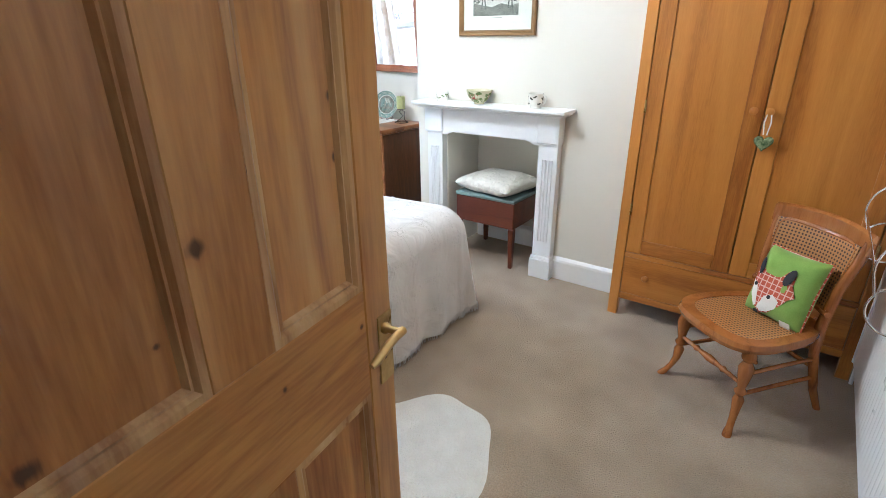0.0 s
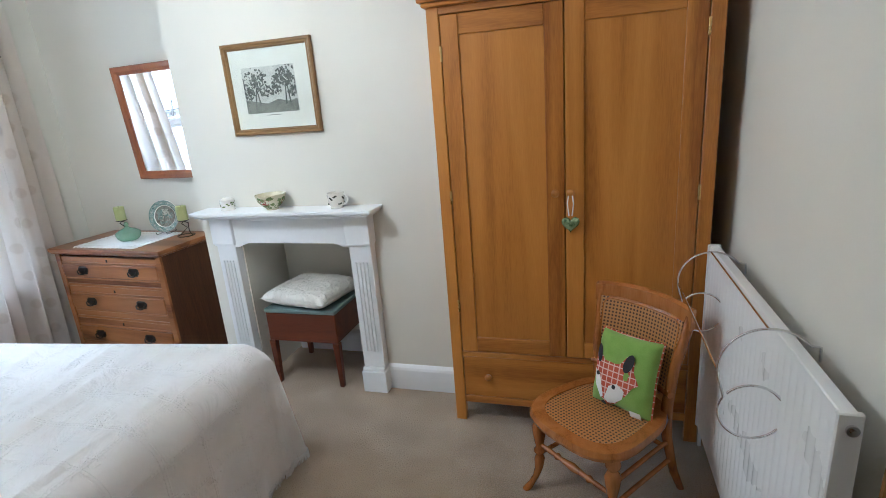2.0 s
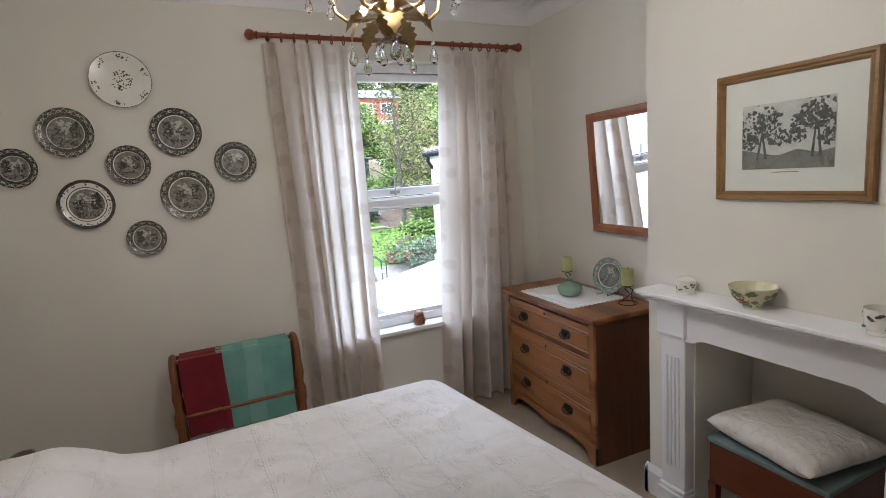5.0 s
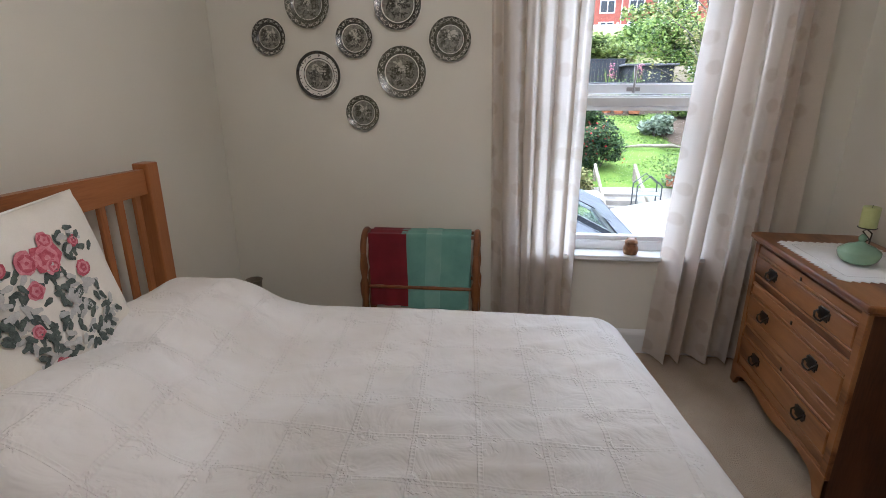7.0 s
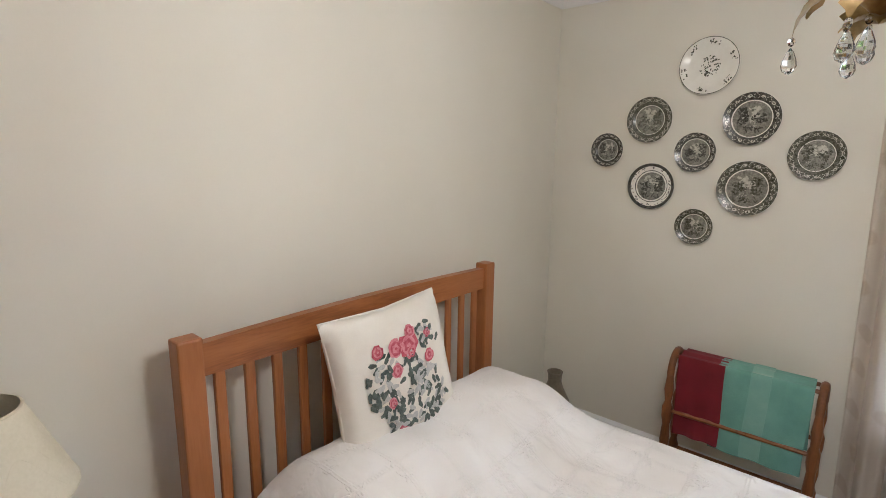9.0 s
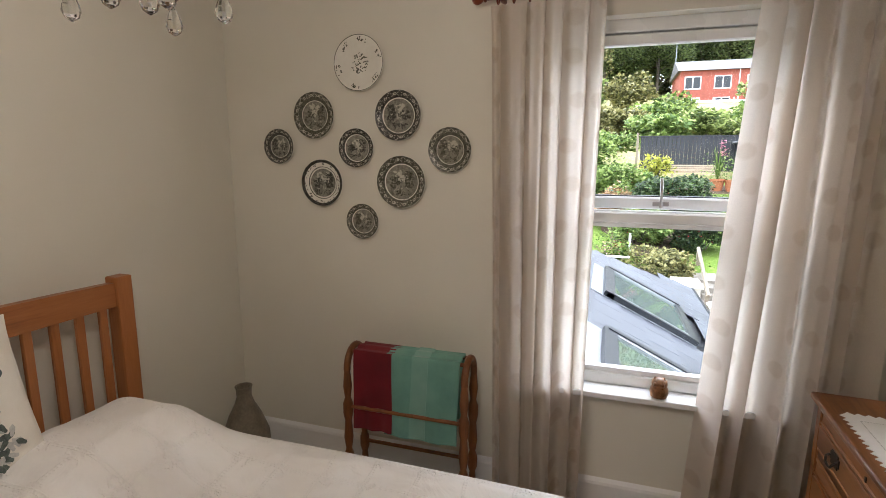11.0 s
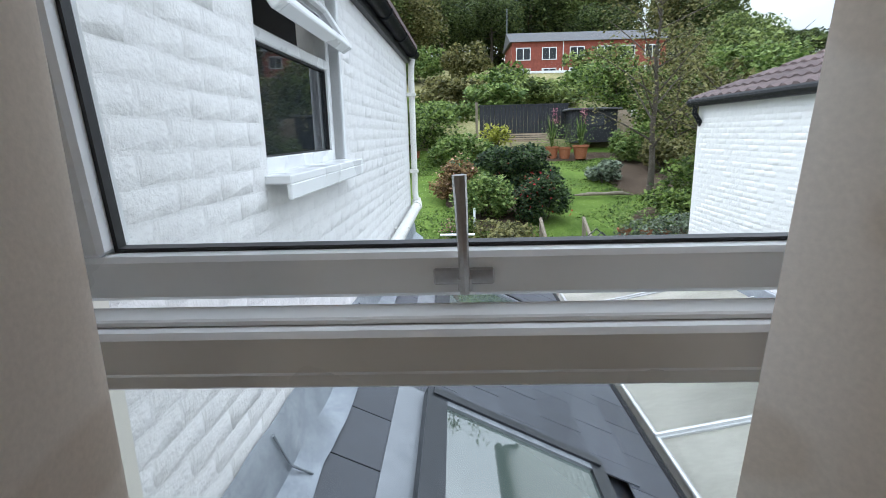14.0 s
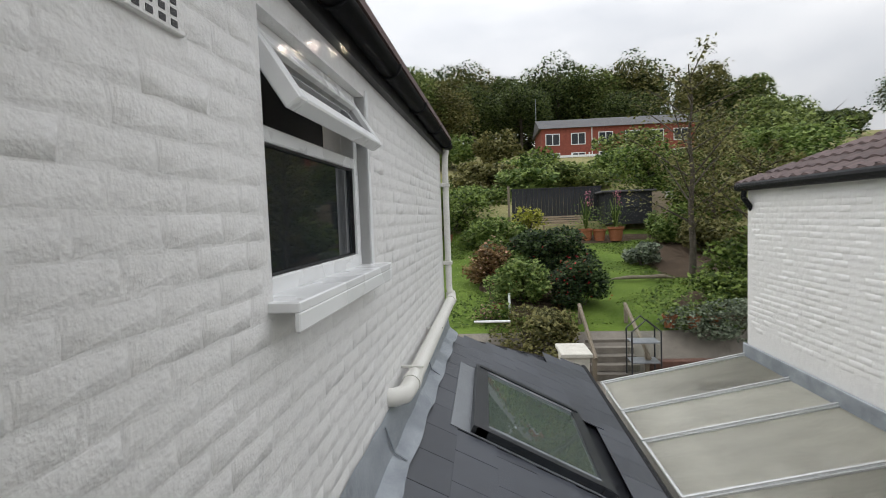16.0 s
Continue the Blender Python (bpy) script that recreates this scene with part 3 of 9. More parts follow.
# ---- door ----
def panelled_door():
    d = thing("door_1", (3.07, -0.03, 0), 8.7, "stripped pine four-panel door standing open", "door", kind="structure")
    w, h = 0.805, 2.0
    zs, ms = (0.015, 0.20, 0.757, 0.985, 1.86, h), (0.0, 0.12, 0.395, 0.506, 0.722, w)
    for y0, y1 in ((ms[0], ms[1]), (ms[4], ms[5])):
        part("stile", boxes((-0.02, y0, zs[0], 0.02, y1, zs[5]), bev=0.003), PINE_DOOR, d)
    for z0, z1 in ((zs[0], zs[1]), (zs[2], zs[3]), (zs[4], zs[5])):
        part("rail", boxes((-0.0195, ms[1], z0, 0.0195, ms[4], z1), bev=0.002), PINE_RAIL, d)
    for z0, z1 in ((zs[1], zs[2]), (zs[3], zs[4])):
        part("muntin", boxes((-0.019, ms[2], z0, 0.019, ms[3], z1), bev=0.002), PINE_DOOR, d)
        for y0, y1 in ((ms[1], ms[2]), (ms[3], ms[4])):
            p = part("panel", boxes((-0.006, y0, z0, 0.006, y1, z1)), PINE_DOOR, d)
            for sx in (-1, 1):
                bm = bmesh.new()
                for k, (o, x) in enumerate(((0.0, 0.018), (0.012, 0.018), (0.019, 0.012), (0.024, 0.014), (0.03, 0.006))):
                    ring = [bm.verts.new((sx * x, yy, zz)) for yy, zz in ((y0 + o, z0 + o), (y1 - o, z0 + o), (y1 - o, z1 - o), (y0 + o, z1 - o))]
                    if k:
                        for i in range(4):
                            bm.faces.new((last[i], last[(i + 1) % 4], ring[(i + 1) % 4], ring[i]))
                    last = ring
                part("moulding", bm, PINE_WORN, p, "scuffed moulding, its colour also lightened for the light on it")
    for sx in (1, -1):
        part("lock_plate", boxes((sx * 0.02, 0.754, 0.755, sx * 0.024, 0.800, 0.91), bev=0.001), BRASS, d, "brass lock plate")
        lev = lathe([(0.012, 0), (0.012, 0.008), (0.008, 0.012), (0.008, 0.042)], 12, (0, 0, 0), axis='x')
        bmesh.ops.scale(lev, verts=lev.verts, vec=(sx, 1, 1))
        bmesh.ops.translate(lev, verts=lev.verts, vec=(sx * 0.024, 0.773, 0.88))
        tube([(sx * 0.062, 0.781, 0.88), (sx * 0.064, 0.748, 0.882), (sx * 0.066, 0.718, 0.88), (sx * 0.068, 0.683, 0.873), (sx * 0.066, 0.668, 0.869)], [0.009, 0.0085, 0.0085, 0.009, 0.006], 10, lev)
        part("lever_handle", lev, BRASS, d, "brass lever handle", smooth=50)
        part("keyhole", boxes((sx * 0.0242, 0.769, 0.81, sx * 0.0246, 0.776, 0.835)), IRON, d)
    return d


panelled_door()


# ---- window ----
def window():
    wy0, wy1, wz0, wz1 = 1.74, 2.76, 0.565, 2.27
    w = thing("window_1", (-0.10, 2.25, 0.6), 0, "white window with a top-hung fanlight ajar", "window", kind="structure")
    o = (-0.10, 2.25, 0.6)
    fx0, fx1 = -0.145, -0.075

    def q(bm, name, material, label="", parent=w, **k):
        return part(name, bm, material, parent, label, base=o, **k)
    fr = q(boxes((fx0, wy0, 0.60, fx1, 1.785, wz1), (fx0, 2.715, 0.60, fx1, wy1, wz1), (fx0, 1.785, 2.215, fx1, 2.715, wz1), (fx0, 1.785, 0.60, fx1, 2.715, 0.655), bev=0.004), "window_frame", UPVC)
    q(boxes((fx0 - 0.005, 1.785, 1.385, fx1 + 0.002, 2.715, 1.435), (fx0, 1.785, 1.435, fx1 - 0.02, 2.715, 1.442), bev=0.006), "transom", UPVC)
    q(boxes((fx0 + 0.012, 1.785, 0.655, fx1 - 0.012, 1.805, 1.385), (fx0 + 0.012, 2.695, 0.655, fx1 - 0.012, 2.715, 1.385), (fx0 + 0.012, 1.805, 0.655, fx1 - 0.012, 2.695, 0.68), (fx0 + 0.012, 1.805, 1.365, fx1 - 0.012, 2.695, 1.385), bev=0.003), "glazing_bead", UPVC, parent=fr)
    q(boxes((-0.112, 1.795, 0.665, -0.108, 2.705, 1.38)), "pane", PANE, shadow=False)
    # the fanlight swings out from its top
    s = bmesh.new()
    for d in ((-0.145, 1.788, 1.445, -0.085, 2.712, 1.50), (-0.145, 1.788, 2.165, -0.085, 2.712, 2.213), (-0.145, 1.788, 1.50, -0.085, 1.83, 2.165), (-0.145, 2.67, 1.50, -0.085, 2.712, 2.165)):
        box(s, *d, bev=0.006)
    turn = Matrix.Translation((-0.12, 0, 2.21)) @ Matrix.Rotation(radians(5.2), 4, 'Y') @ Matrix.Translation((0.12, 0, -2.21))

    def swing(bm):
        bmesh.ops.transform(bm, matrix=turn, verts=bm.verts)
        return bm
    sash = q(swing(s), "sash", UPVC)
    q(swing(boxes((-0.118, 1.825, 1.495, -0.114, 2.675, 2.17))), "pane", PANE, parent=sash, shadow=False)
    q(swing(boxes((-0.124, 1.83, 1.50, -0.108, 1.835, 2.165), (-0.124, 2.665, 1.50, -0.108, 2.67, 2.165), (-0.124, 1.835, 1.50, -0.108, 2.665, 1.505))), "gasket", BLACKP, parent=sash)
    st = swing(boxes((-0.083, 2.215, 1.463, -0.078, 2.285, 1.483), bev=0.002))
    q(st, "stay_plate", STEEL, parent=sash)
    arm = boxes((-0.08, 2.243, 1.458, -0.067, 2.259, 1.475), bev=0.002)
    tube([(-0.072, 2.251, 1.455), (-0.068, 2.2495, 1.50), (-0.066, 2.248, 1.55), (-0.068, 2.246, 1.592)], [0.006, 0.006, 0.007, 0.008], 8, arm)
    q(swing(arm), "stay_arm", STEEL, "dull metal window stay", parent=sash)
    q(boxes((-0.075, 1.68, 0.572, 0.045, 2.82, 0.60), bev=0.006, seg=2), "window_sill", GLOSS)
    q(boxes((-0.30, 1.72, 0.52, -0.145, 2.78, 0.595), bev=0.005), "outer_sill", UPVC)


window()


# ---- curtains and pole ----
def curtain(name, y0, y1, yb0, yb1, folds, seed, label):
    rnd = random.Random(seed)
    ph = [rnd.uniform(0, 6.28) for _ in range(4)]

    def f(u, v):
        z = 2.325 - v * 2.30
        wob = 0.03 * math.sin(3 * u + ph[0]) * v
        k = u + 0.030 * math.sin(2 * math.pi * u * 2 + ph[1] + v * 0.8)
        y = (y0 + (y1 - y0) * k) * (1 - v) + (yb0 + (yb1 - yb0) * k) * v
        amp = 0.026 + 0.022 * min(1.0, v * 2.2) + 0.014 * math.sin(5 * u + ph[2])
        s = math.sin(2 * math.pi * folds * u + ph[3] + 0.5 * math.sin(v * 2.1 + 6 * u))
        x = 0.095 + 1.15 * amp * math.copysign(abs(s) ** 0.7, s) + wob * 0.4
        x += 0.008 * math.sin(2 * math.pi * folds * 2.3 * u + ph[1])
        if v < 0.04:
            x = 0.09 + (x - 0.09) * (0.35 + v * 16)
        return (x, y + 0.012 * math.cos(2 * math.pi * folds * u + ph[3]), z)
    bm = grid(150, 40, f, uv=((yb1 - yb0) * 2.0, 2.3))
    return single(name, bm, CURTAIN, label, "curtain", group="curtains at the window", smooth=70)


curtain("curtain", 1.50, 1.97, 1.555, 1.965, 5.6, 3, "cream curtain with beige spots, drawn back beside the window")
curtain("curtain", 2.54, 3.03, 2.40, 3.03, 5.4, 8, "cream curtain with beige spots, drawn back beside the chest of drawers")
rod = thing("curtain_pole", (0.09, 2.27, 2.36), 0, "dark red-brown wooden curtain pole with ball ends", "curtain pole")
part("pole", tube([(0.09, 1.47, 2.36), (0.09, 3.07, 2.36)], 0.0135, 12), RODW, rod, base=(0.09, 2.27, 2.36), smooth=50)
for s, yy in ((-1, 1.47), (1, 3.07)):
    fb = lathe([(0.014, 0), (0.02, 0.004), (0.02, 0.01), (0.013, 0.014), (0.022, 0.024), (0.028, 0.038), (0.028, 0.048), (0.02, 0.06), (0.006, 0.067)], 16, (0, 0, 0), axis='y')
    bmesh.ops.scale(fb, verts=fb.verts, vec=(1, s, 1))
    bmesh.ops.translate(fb, verts=fb.verts, vec=(0.0, yy - 2.27, 0))
    part("finial", fb, RODW, rod, smooth=50)
for yy in (1.53, 3.04):
    part("bracket", tube([(0.0, yy, 2.36), (0.075, yy, 2.36)], 0.012, 10), RODW, rod, base=(0.09, 2.27, 2.36), smooth=50)
for k in range(14):
    yy = 1.52 + k * 0.068 if k < 7 else 2.62 + (k - 7) * 0.066
    part("curtain_ring", tube([(0.09 + 0.024 * math.cos(a), yy, 2.352 + 0.024 * math.sin(a)) for a in (2 * math.pi * i / 14 for i in range(14))], 0.004, 6, closed=True), RODW, rod, base=(0.09, 2.27, 2.36), smooth=50)


# ---- fireplace surround ----
def surround():
    o = (1.955, 2.85, 0)
    f = thing("fireplace_surround", o, 0, "white painted wooden fireplace surround with fluted sides", "fireplace")

    def q(bm, name, parent=f, **k):
        return part(name, bm, GLOSS, parent, base=o, **k)
    q(boxes((1.455, 2.69, 1.015, 2.495, 2.85, 1.033), bev=0.003), "mantel_shelf")
    q(boxes((1.47, 2.705, 1.003, 2.48, 2.85, 1.015), bev=0.003), "upper_moulding")
    q(boxes((1.485, 2.72, 0.992, 2.465, 2.85, 1.003), bev=0.003), "lower_moulding")
    fz = bmesh.new()
    n = 24
    top, bot = 0.992, 0.845
    fr, bk = [], []
    for i in range(n + 1):
        x = 1.625 + (2.31 - 1.625) * i / n
        e = min(x - 1.625, 2.31 - x)
        zb = bot - 0.022 * max(0.0, 1 - max(0.0, e - 0.035) / 0.035) if e < 0.07 else bot
        fr.append((fz.verts.new((x, 2.795, top)), fz.verts.new((x, 2.795, zb))))
        bk.append((fz.verts.new((x, 2.85, top)), fz.verts.new((x, 2.85, zb))))
    for i in range(n):
        fz.faces.new((fr[i][0], fr[i + 1][0], fr[i + 1][1], fr[i][1]))
        fz.faces.new((fr[i][1], fr[i + 1][1], bk[i + 1][1], bk[i][1]))
        fz.faces.new((fr[i][0], bk[i][0], bk[i + 1][0], fr[i + 1][0]))
    q(fz, "frieze")
    for x0, x1 in ((1.505, 1.625), (2.31, 2.43)):
        p = q(boxes((x0, 2.793, 0.145, x1, 2.85, 0.84), bev=0.003), "pilaster")
        for k in range(4):
            xc = x0 + 0.03 + k * 0.02
            q(boxes((xc - 0.0055, 2.786, 0.24, xc + 0.0055, 2.7935, 0.745), bev=0.003), "fluting", p)
        q(boxes((x0 - 0.008, 2.775, 0.84, x1 + 0.008, 2.85, 0.992), bev=0.003), "capital_block")
        q(boxes((x0 - 0.004, 2.782, 0.832, x1 + 0.004, 2.85, 0.84), bev=0.002), "necking")
        q(boxes((x0 - 0.01, 2.772, 0.0, x1 + 0.01, 2.85, 0.125), (x0 - 0.005, 2.78, 0.125, x1 + 0.005, 2.85, 0.145), bev=0.004), "plinth_block")


surround()


# ---- bed ----
def bed():
    o = (1.56, 0.14, 0)
    b = thing("bed", o, 0, "cherry wood double bed with a slatted headboard", "bed")

    def q(bm, name, material=CHERRY, **k):
        return part(name, bm, material, b, base=o, **k)
    for x0 in (0.825, 2.215):
        q(boxes((x0, 0.10, 0.0, x0 + 0.07, 0.165, 1.195), bev=0.006, seg=2), "headboard_post")
    rl = bmesh.new()
    n = 16
    for i in range(n):
        xa, xb = 0.895 + 1.32 * i / n, 0.895 + 1.32 * (i + 1) / n
        za, zb = (1.172 + 0.012 * math.sin(math.pi * i / n), 1.172 + 0.012 * math.sin(math.pi * (i + 1) / n))
        v = [rl.verts.new(p) for p in ((xa, 0.115, 1.075), (xb, 0.115, 1.075), (xb, 0.15, 1.075), (xa, 0.15, 1.075), (xa, 0.115, za), (xb, 0.115, zb), (xb, 0.15, zb), (xa, 0.15, za))]
        for fc in ((3, 2, 1, 0), (4, 5, 6, 7), (0, 1, 5, 4), (2, 3, 7, 6)):
            rl.faces.new([v[k] for k in fc])
    bmesh.ops.remove_doubles(rl, verts=rl.verts, dist=1e-5)
    q(rl, "top_rail", CHERRY_X)
    q(boxes((0.895, 0.115, 0.48, 2.215, 0.15, 0.56), bev=0.004), "lower_rail", CHERRY_X)
    for k in range(14):
        x = 0.945 + k * (2.165 - 0.945) / 13
        q(boxes((x - 0.0165, 0.124, 0.56, x + 0.0165, 0.141, 1.075), bev=0.003), "slat")
    for x0 in (0.84, 2.205):
        q(boxes((x0, 0.165, 0.16, x0 + 0.03, 2.0, 0.33), bev=0.005), "side_rail", CHERRY_X)
    q(boxes((0.84, 1.98, 0.16, 2.235, 2.01, 0.33), bev=0.005), "foot_rail", CHERRY_X)
    for x0 in (0.845, 2.165):
        q(boxes((x0, 1.94, 0.0, x0 + 0.06, 2.0, 0.16), bev=0.005), "leg")
    q(boxes((0.87, 0.17, 0.33, 2.20, 1.98, 0.55), bev=0.04, seg=3), "mattress", LINEN)


bed()


def bedspread():
    """A coverlet over mattress and pillows that hangs to the floor with a fringe."""
    hw, L0, yh = 0.59, 1.93, 0.20
    xc, rad, drop = 1.515, 0.14, 0.60
    tot = rad * math.pi / 2 + drop - rad

    def hem(u, v):
        a = (u - 0.5) * 2 * (hw + tot)
        L = L0 + 0.07 * (1 + max(-1.0, min(1.0, a / hw)))
        bb = yh + v * (L - yh + tot)
        dx, dy = max(abs(a) - hw, 0.0), max(bb - L, 0.0)
        d = math.hypot(dx, dy)
        ca, cb = max(-hw, min(hw, a)), min(bb, L)
        top = 0.615 + 0.008 * math.sin(a * 3 + 1) * math.cos(bb * 2.3)
        w = max(0.0, min(1.0, (0.86 - bb) / 0.34))
        px = max(0.0, min(1.0, (hw + 0.10 - abs(a)) / 0.22))
        bump = 0.165 * (1 - 0.5 * max(0.0, (0.34 - bb) / 0.14) ** 2) * (w * w * (3 - 2 * w)) * (px * px * (3 - 2 * px))
        bump *= 1 - 0.2 * math.exp(-((a - 0.02) / 0.1) ** 2)
        if d < 1e-6:
            crease = 0.004 * math.sin(a * 19 + 2 * math.sin(bb * 4)) * math.exp(-((bb - 0.95) / 0.3) ** 2) + 0.007 * noise.noise((a * 4, bb * 5, 0.3)) + 0.004 * noise.noise((a * 11, bb * 9, 2.3))
            ridge = 1 - abs(noise.noise((a * 5.5 + bb * 1.6, bb * 1.1 - a * 0.6, 4.1)))
            crease += 0.015 * ridge ** 5 * min(1.0, max(0.0, (bb - 0.45) / 0.3)) + 0.003 * (1 - abs(noise.noise((a * 13 - bb * 2, bb * 4, 7.7)))) ** 4
            return (xc + ca, cb, top + bump + crease)
        nx, ny = (dx / d if a > 0 else -dx / d), dy / d
        d = min(d, tot)
        if d < rad * math.pi / 2:
            out, down = rad * math.sin(d / rad), rad * (1 - math.cos(d / rad))
        else:
            s = d - rad * math.pi / 2
            out, down = rad + s * (0.02 if abs(nx) > abs(ny) else 0.02 + 0.24 * (abs(ny) - abs(nx))), rad + s
        t = max(0.0, (d - 0.1) / (tot - 0.1))
        corner = min(abs(nx), abs(ny)) * 1.414
        run = cb if abs(nx) > abs(ny) else a
        fold = 0.016 * t * math.sin(run * 17 + 1.3 * math.sin(run * 7)) + 0.006 * t * math.sin(run * 41)
        ang = math.atan2(ny, nx)
        out += fold * (1 - corner) + corner * t * (0.05 + 0.03 * math.sin(ang * 9 + 1))
        return (xc + ca + nx * out, cb + ny * out, max(0.02, top + bump * max(0, 1 - d / 0.3) - down))
    bm = grid(190, 210, hem, uv=(2 * (hw + tot) * 0.9, (L0 - yh + tot) * 0.9))
    sp = thing("bedspread", (xc, 1.2, 0.6), 0, "white embroidered cotton bedspread with a fringed hem, over the pillows", "bedspread")
    part("coverlet", bm, SPREAD, sp, base=(xc, 1.2, 0.6), smooth=80)
    fr = bmesh.new()
    rnd = random.Random(5)

    def strand(p, nxt):
        h = rnd.uniform(0.03, 0.05)
        w = Vector(nxt) - Vector(p)
        w = w.normalized() * 0.0018 if w.length > 0 else Vector((0.0018, 0, 0))
        z = max(p[2], 0.02) + 0.02
        j = Vector((rnd.uniform(-.006, .006), rnd.uniform(-.006, .006), 0))
        a, c = Vector((p[0], p[1], z)), Vector((p[0], p[1], max(0.003, z - h))) + j
        out = Vector((w.y, -w.x, 0)).normalized() * 0.002
        v = [fr.verts.new(k) for k in (a - w, a + w, c + w, c - w)]
        fr.faces.new(v)
        v = [fr.verts.new(k) for k in (a - out, a + out, c + out, c - out)]
        fr.faces.new(v)
    for side in (0.0, 1.0):
        for k in range(260):
            strand(hem(side, k / 260), hem(side, (k + 1) / 260))
    for k in range(230):
        strand(hem(k / 230, 1.0), hem((k + 1) / 230, 1.0))
    tagged(part("fringe", fr, LINEN, sp, "white knotted fringe", base=(xc, 1.2, 0.6)), kind="stuff")


bedspread()


# ---- wardrobe ----
def wardrobe():
    o = (3.40, 2.87, 0)
    w = thing("wardrobe", o, 0, "honey oak double wardrobe with one long drawer", "wardrobe")

    def q(bm, name, material=OAK, parent=w, **k):
        return part(name, bm, material, parent, base=o, **k)
    x0, x1, y0, y1 = 2.868, 3.937, 2.62, 3.13
    q(boxes((x0, y0, 0.13, x0 + 0.022, y1, 1.865), (x1 - 0.022, y0, 0.13, x1, y1, 1.865), (x0 + 0.022, y1 - 0.012, 0.13, x1 - 0.022, y1, 1.865),
            (x0 + 0.022, y0 + 0.02, 0.13, x1 - 0.022, y1 - 0.012, 0.15), (x0 + 0.022, y0 + 0.02, 0.345, x1 - 0.022, y1 - 0.012, 0.36)), "body")
    for xa in (x0, x1 - 0.05):
        q(boxes((xa, y0 - 0.006, 0.0, xa + 0.05, y0 + 0.03, 1.865), bev=0.003), "front_stile")
    for xa in (x0, x1 - 0.045):
        q(boxes((xa, y1 - 0.045, 0.0, xa + 0.045, y1, 0.13), bev=0.003), "foot")
    q(boxes((2.842, 2.575, 1.868, 3.972, 3.14, 1.895), (2.855, 2.59, 1.852, 3.958, 3.135, 1.868), bev=0.006, seg=2), "cornice", OAK_X)
    for za, zb in ((1.825, 1.86), (0.345, 0.368), (0.10, 0.135)):
        q(boxes((x0 + 0.05, y0 - 0.003, za, x1 - 0.05, y0 + 0.02, zb), bev=0.002), "front_rail", OAK_X)
    dr = q(boxes((x0 + 0.053, y0 - 0.001, 0.138, x1 - 0.053, y0 + 0.02, 0.342), bev=0.002), "drawer", OAK_X)
    knob = [(0.007, 0), (0.007, 0.012), (0.015, 0.018), (0.017, 0.025), (0.012, 0.032), (0.004, 0.034)]
    for xk in (3.04, 3.765):
        k = lathe(knob, 14, (0, 0, 0), axis='y')
        bmesh.ops.scale(k, verts=k.verts, vec=(1, -1, 1))
        bmesh.ops.translate(k, verts=k.verts, vec=(xk, y0, 0.252))
        q(k, "knob", parent=dr, smooth=50)
    mid = 3.395
    for xa, xb, xk in ((x0 + 0.053, mid - 0.002, 3.357), (mid + 0.002, x1 - 0.053, 3.416)):
        s = 0.072
        d = q(boxes((xa + s, y0 + 0.006, 0.44, xb - s, y0 + 0.014, 1.75), bev=0.001), "door")
        for xs_ in (xa, xb - s):
            q(boxes((xs_, y0 - 0.002, 0.371, xs_ + s, y0 + 0.02, 1.822), bev=0.003), "door_stile", parent=d)
        for za, zb in ((0.371, 0.445), (1.745, 1.822)):
            q(boxes((xa + s, y0 - 0.0015, za, xb - s, y0 + 0.02, zb), bev=0.003), "door_rail", OAK_X, parent=d)
        k = lathe(knob, 14, (0, 0, 0), axis='y')
        bmesh.ops.scale(k, verts=k.verts, vec=(1, -1, 1))
        bmesh.ops.translate(k, verts=k.verts, vec=(xk, y0 - 0.002, 1.112))
        q(k, "knob", parent=d, smooth=50)
        for zz in (0.6, 1.1, 1.68):
            xh = xa - 0.002 if xa < 3 else xb + 0.002
            q(boxes((xh - 0.005, y0 - 0.009, zz - 0.03, xh + 0.005, y0 - 0.004, zz + 0.03), bev=0.002), "hinge", BRASS, parent=d)


wardrobe()

HEARTC = mottled("green_flowered_glaze", (0.03, 0.09, 0.03), (0.42, 0.50, 0.26), 0.25, 60, 160, 0.05, depth=0.001)


def heart(bm, s, depth, at, axis='y'):
    """A padded heart standing in the x-z plane."""
    n = 28
    pts = []
    for i in range(n):
        t = 2 * math.pi * i / n
        pts.append((16 * math.sin(t) ** 3 / 17 * s, (13 * math.cos(t) - 5 * math.cos(2 * t) - 2 * math.cos(3 * t) - math.cos(4 * t)) / 17 * s))
    rings = []
    for k, yy in ((0.75, -depth), (1.0, -depth * 0.4), (1.0, depth * 0.4), (0.75, depth)):
        rings.append([bm.verts.new((at[0] + x * k, at[1] + yy, at[2] + z * k)) for x, z in pts])
    for a, b in zip(rings, rings[1:]):
        for i in range(n):
            bm.faces.new((a[i], a[(i + 1) % n], b[(i + 1) % n], b[i]))
    bm.faces.new(rings[0][::-1])
    bm.faces.new(rings[-1])
    return bm


ho = thing("hanging_heart", (3.416, 2.59, 1.0), 0, "green flowered heart on a white ribbon, hung from a wardrobe knob", "ornament")
part("heart", heart(bmesh.new(), 0.038, 0.012, (0, 0, -0.012)), HEARTC, ho, smooth=50)
part("ribbon", tube([(-0.006, 0.0, 0.02), (-0.012, 0.0, 0.07), (-0.005, -0.002, 0.118), (0.005, -0.002, 0.118), (0.012, 0.0, 0.07), (0.006, 0.0, 0.02)], 0.0028, 6), LINEN, ho)

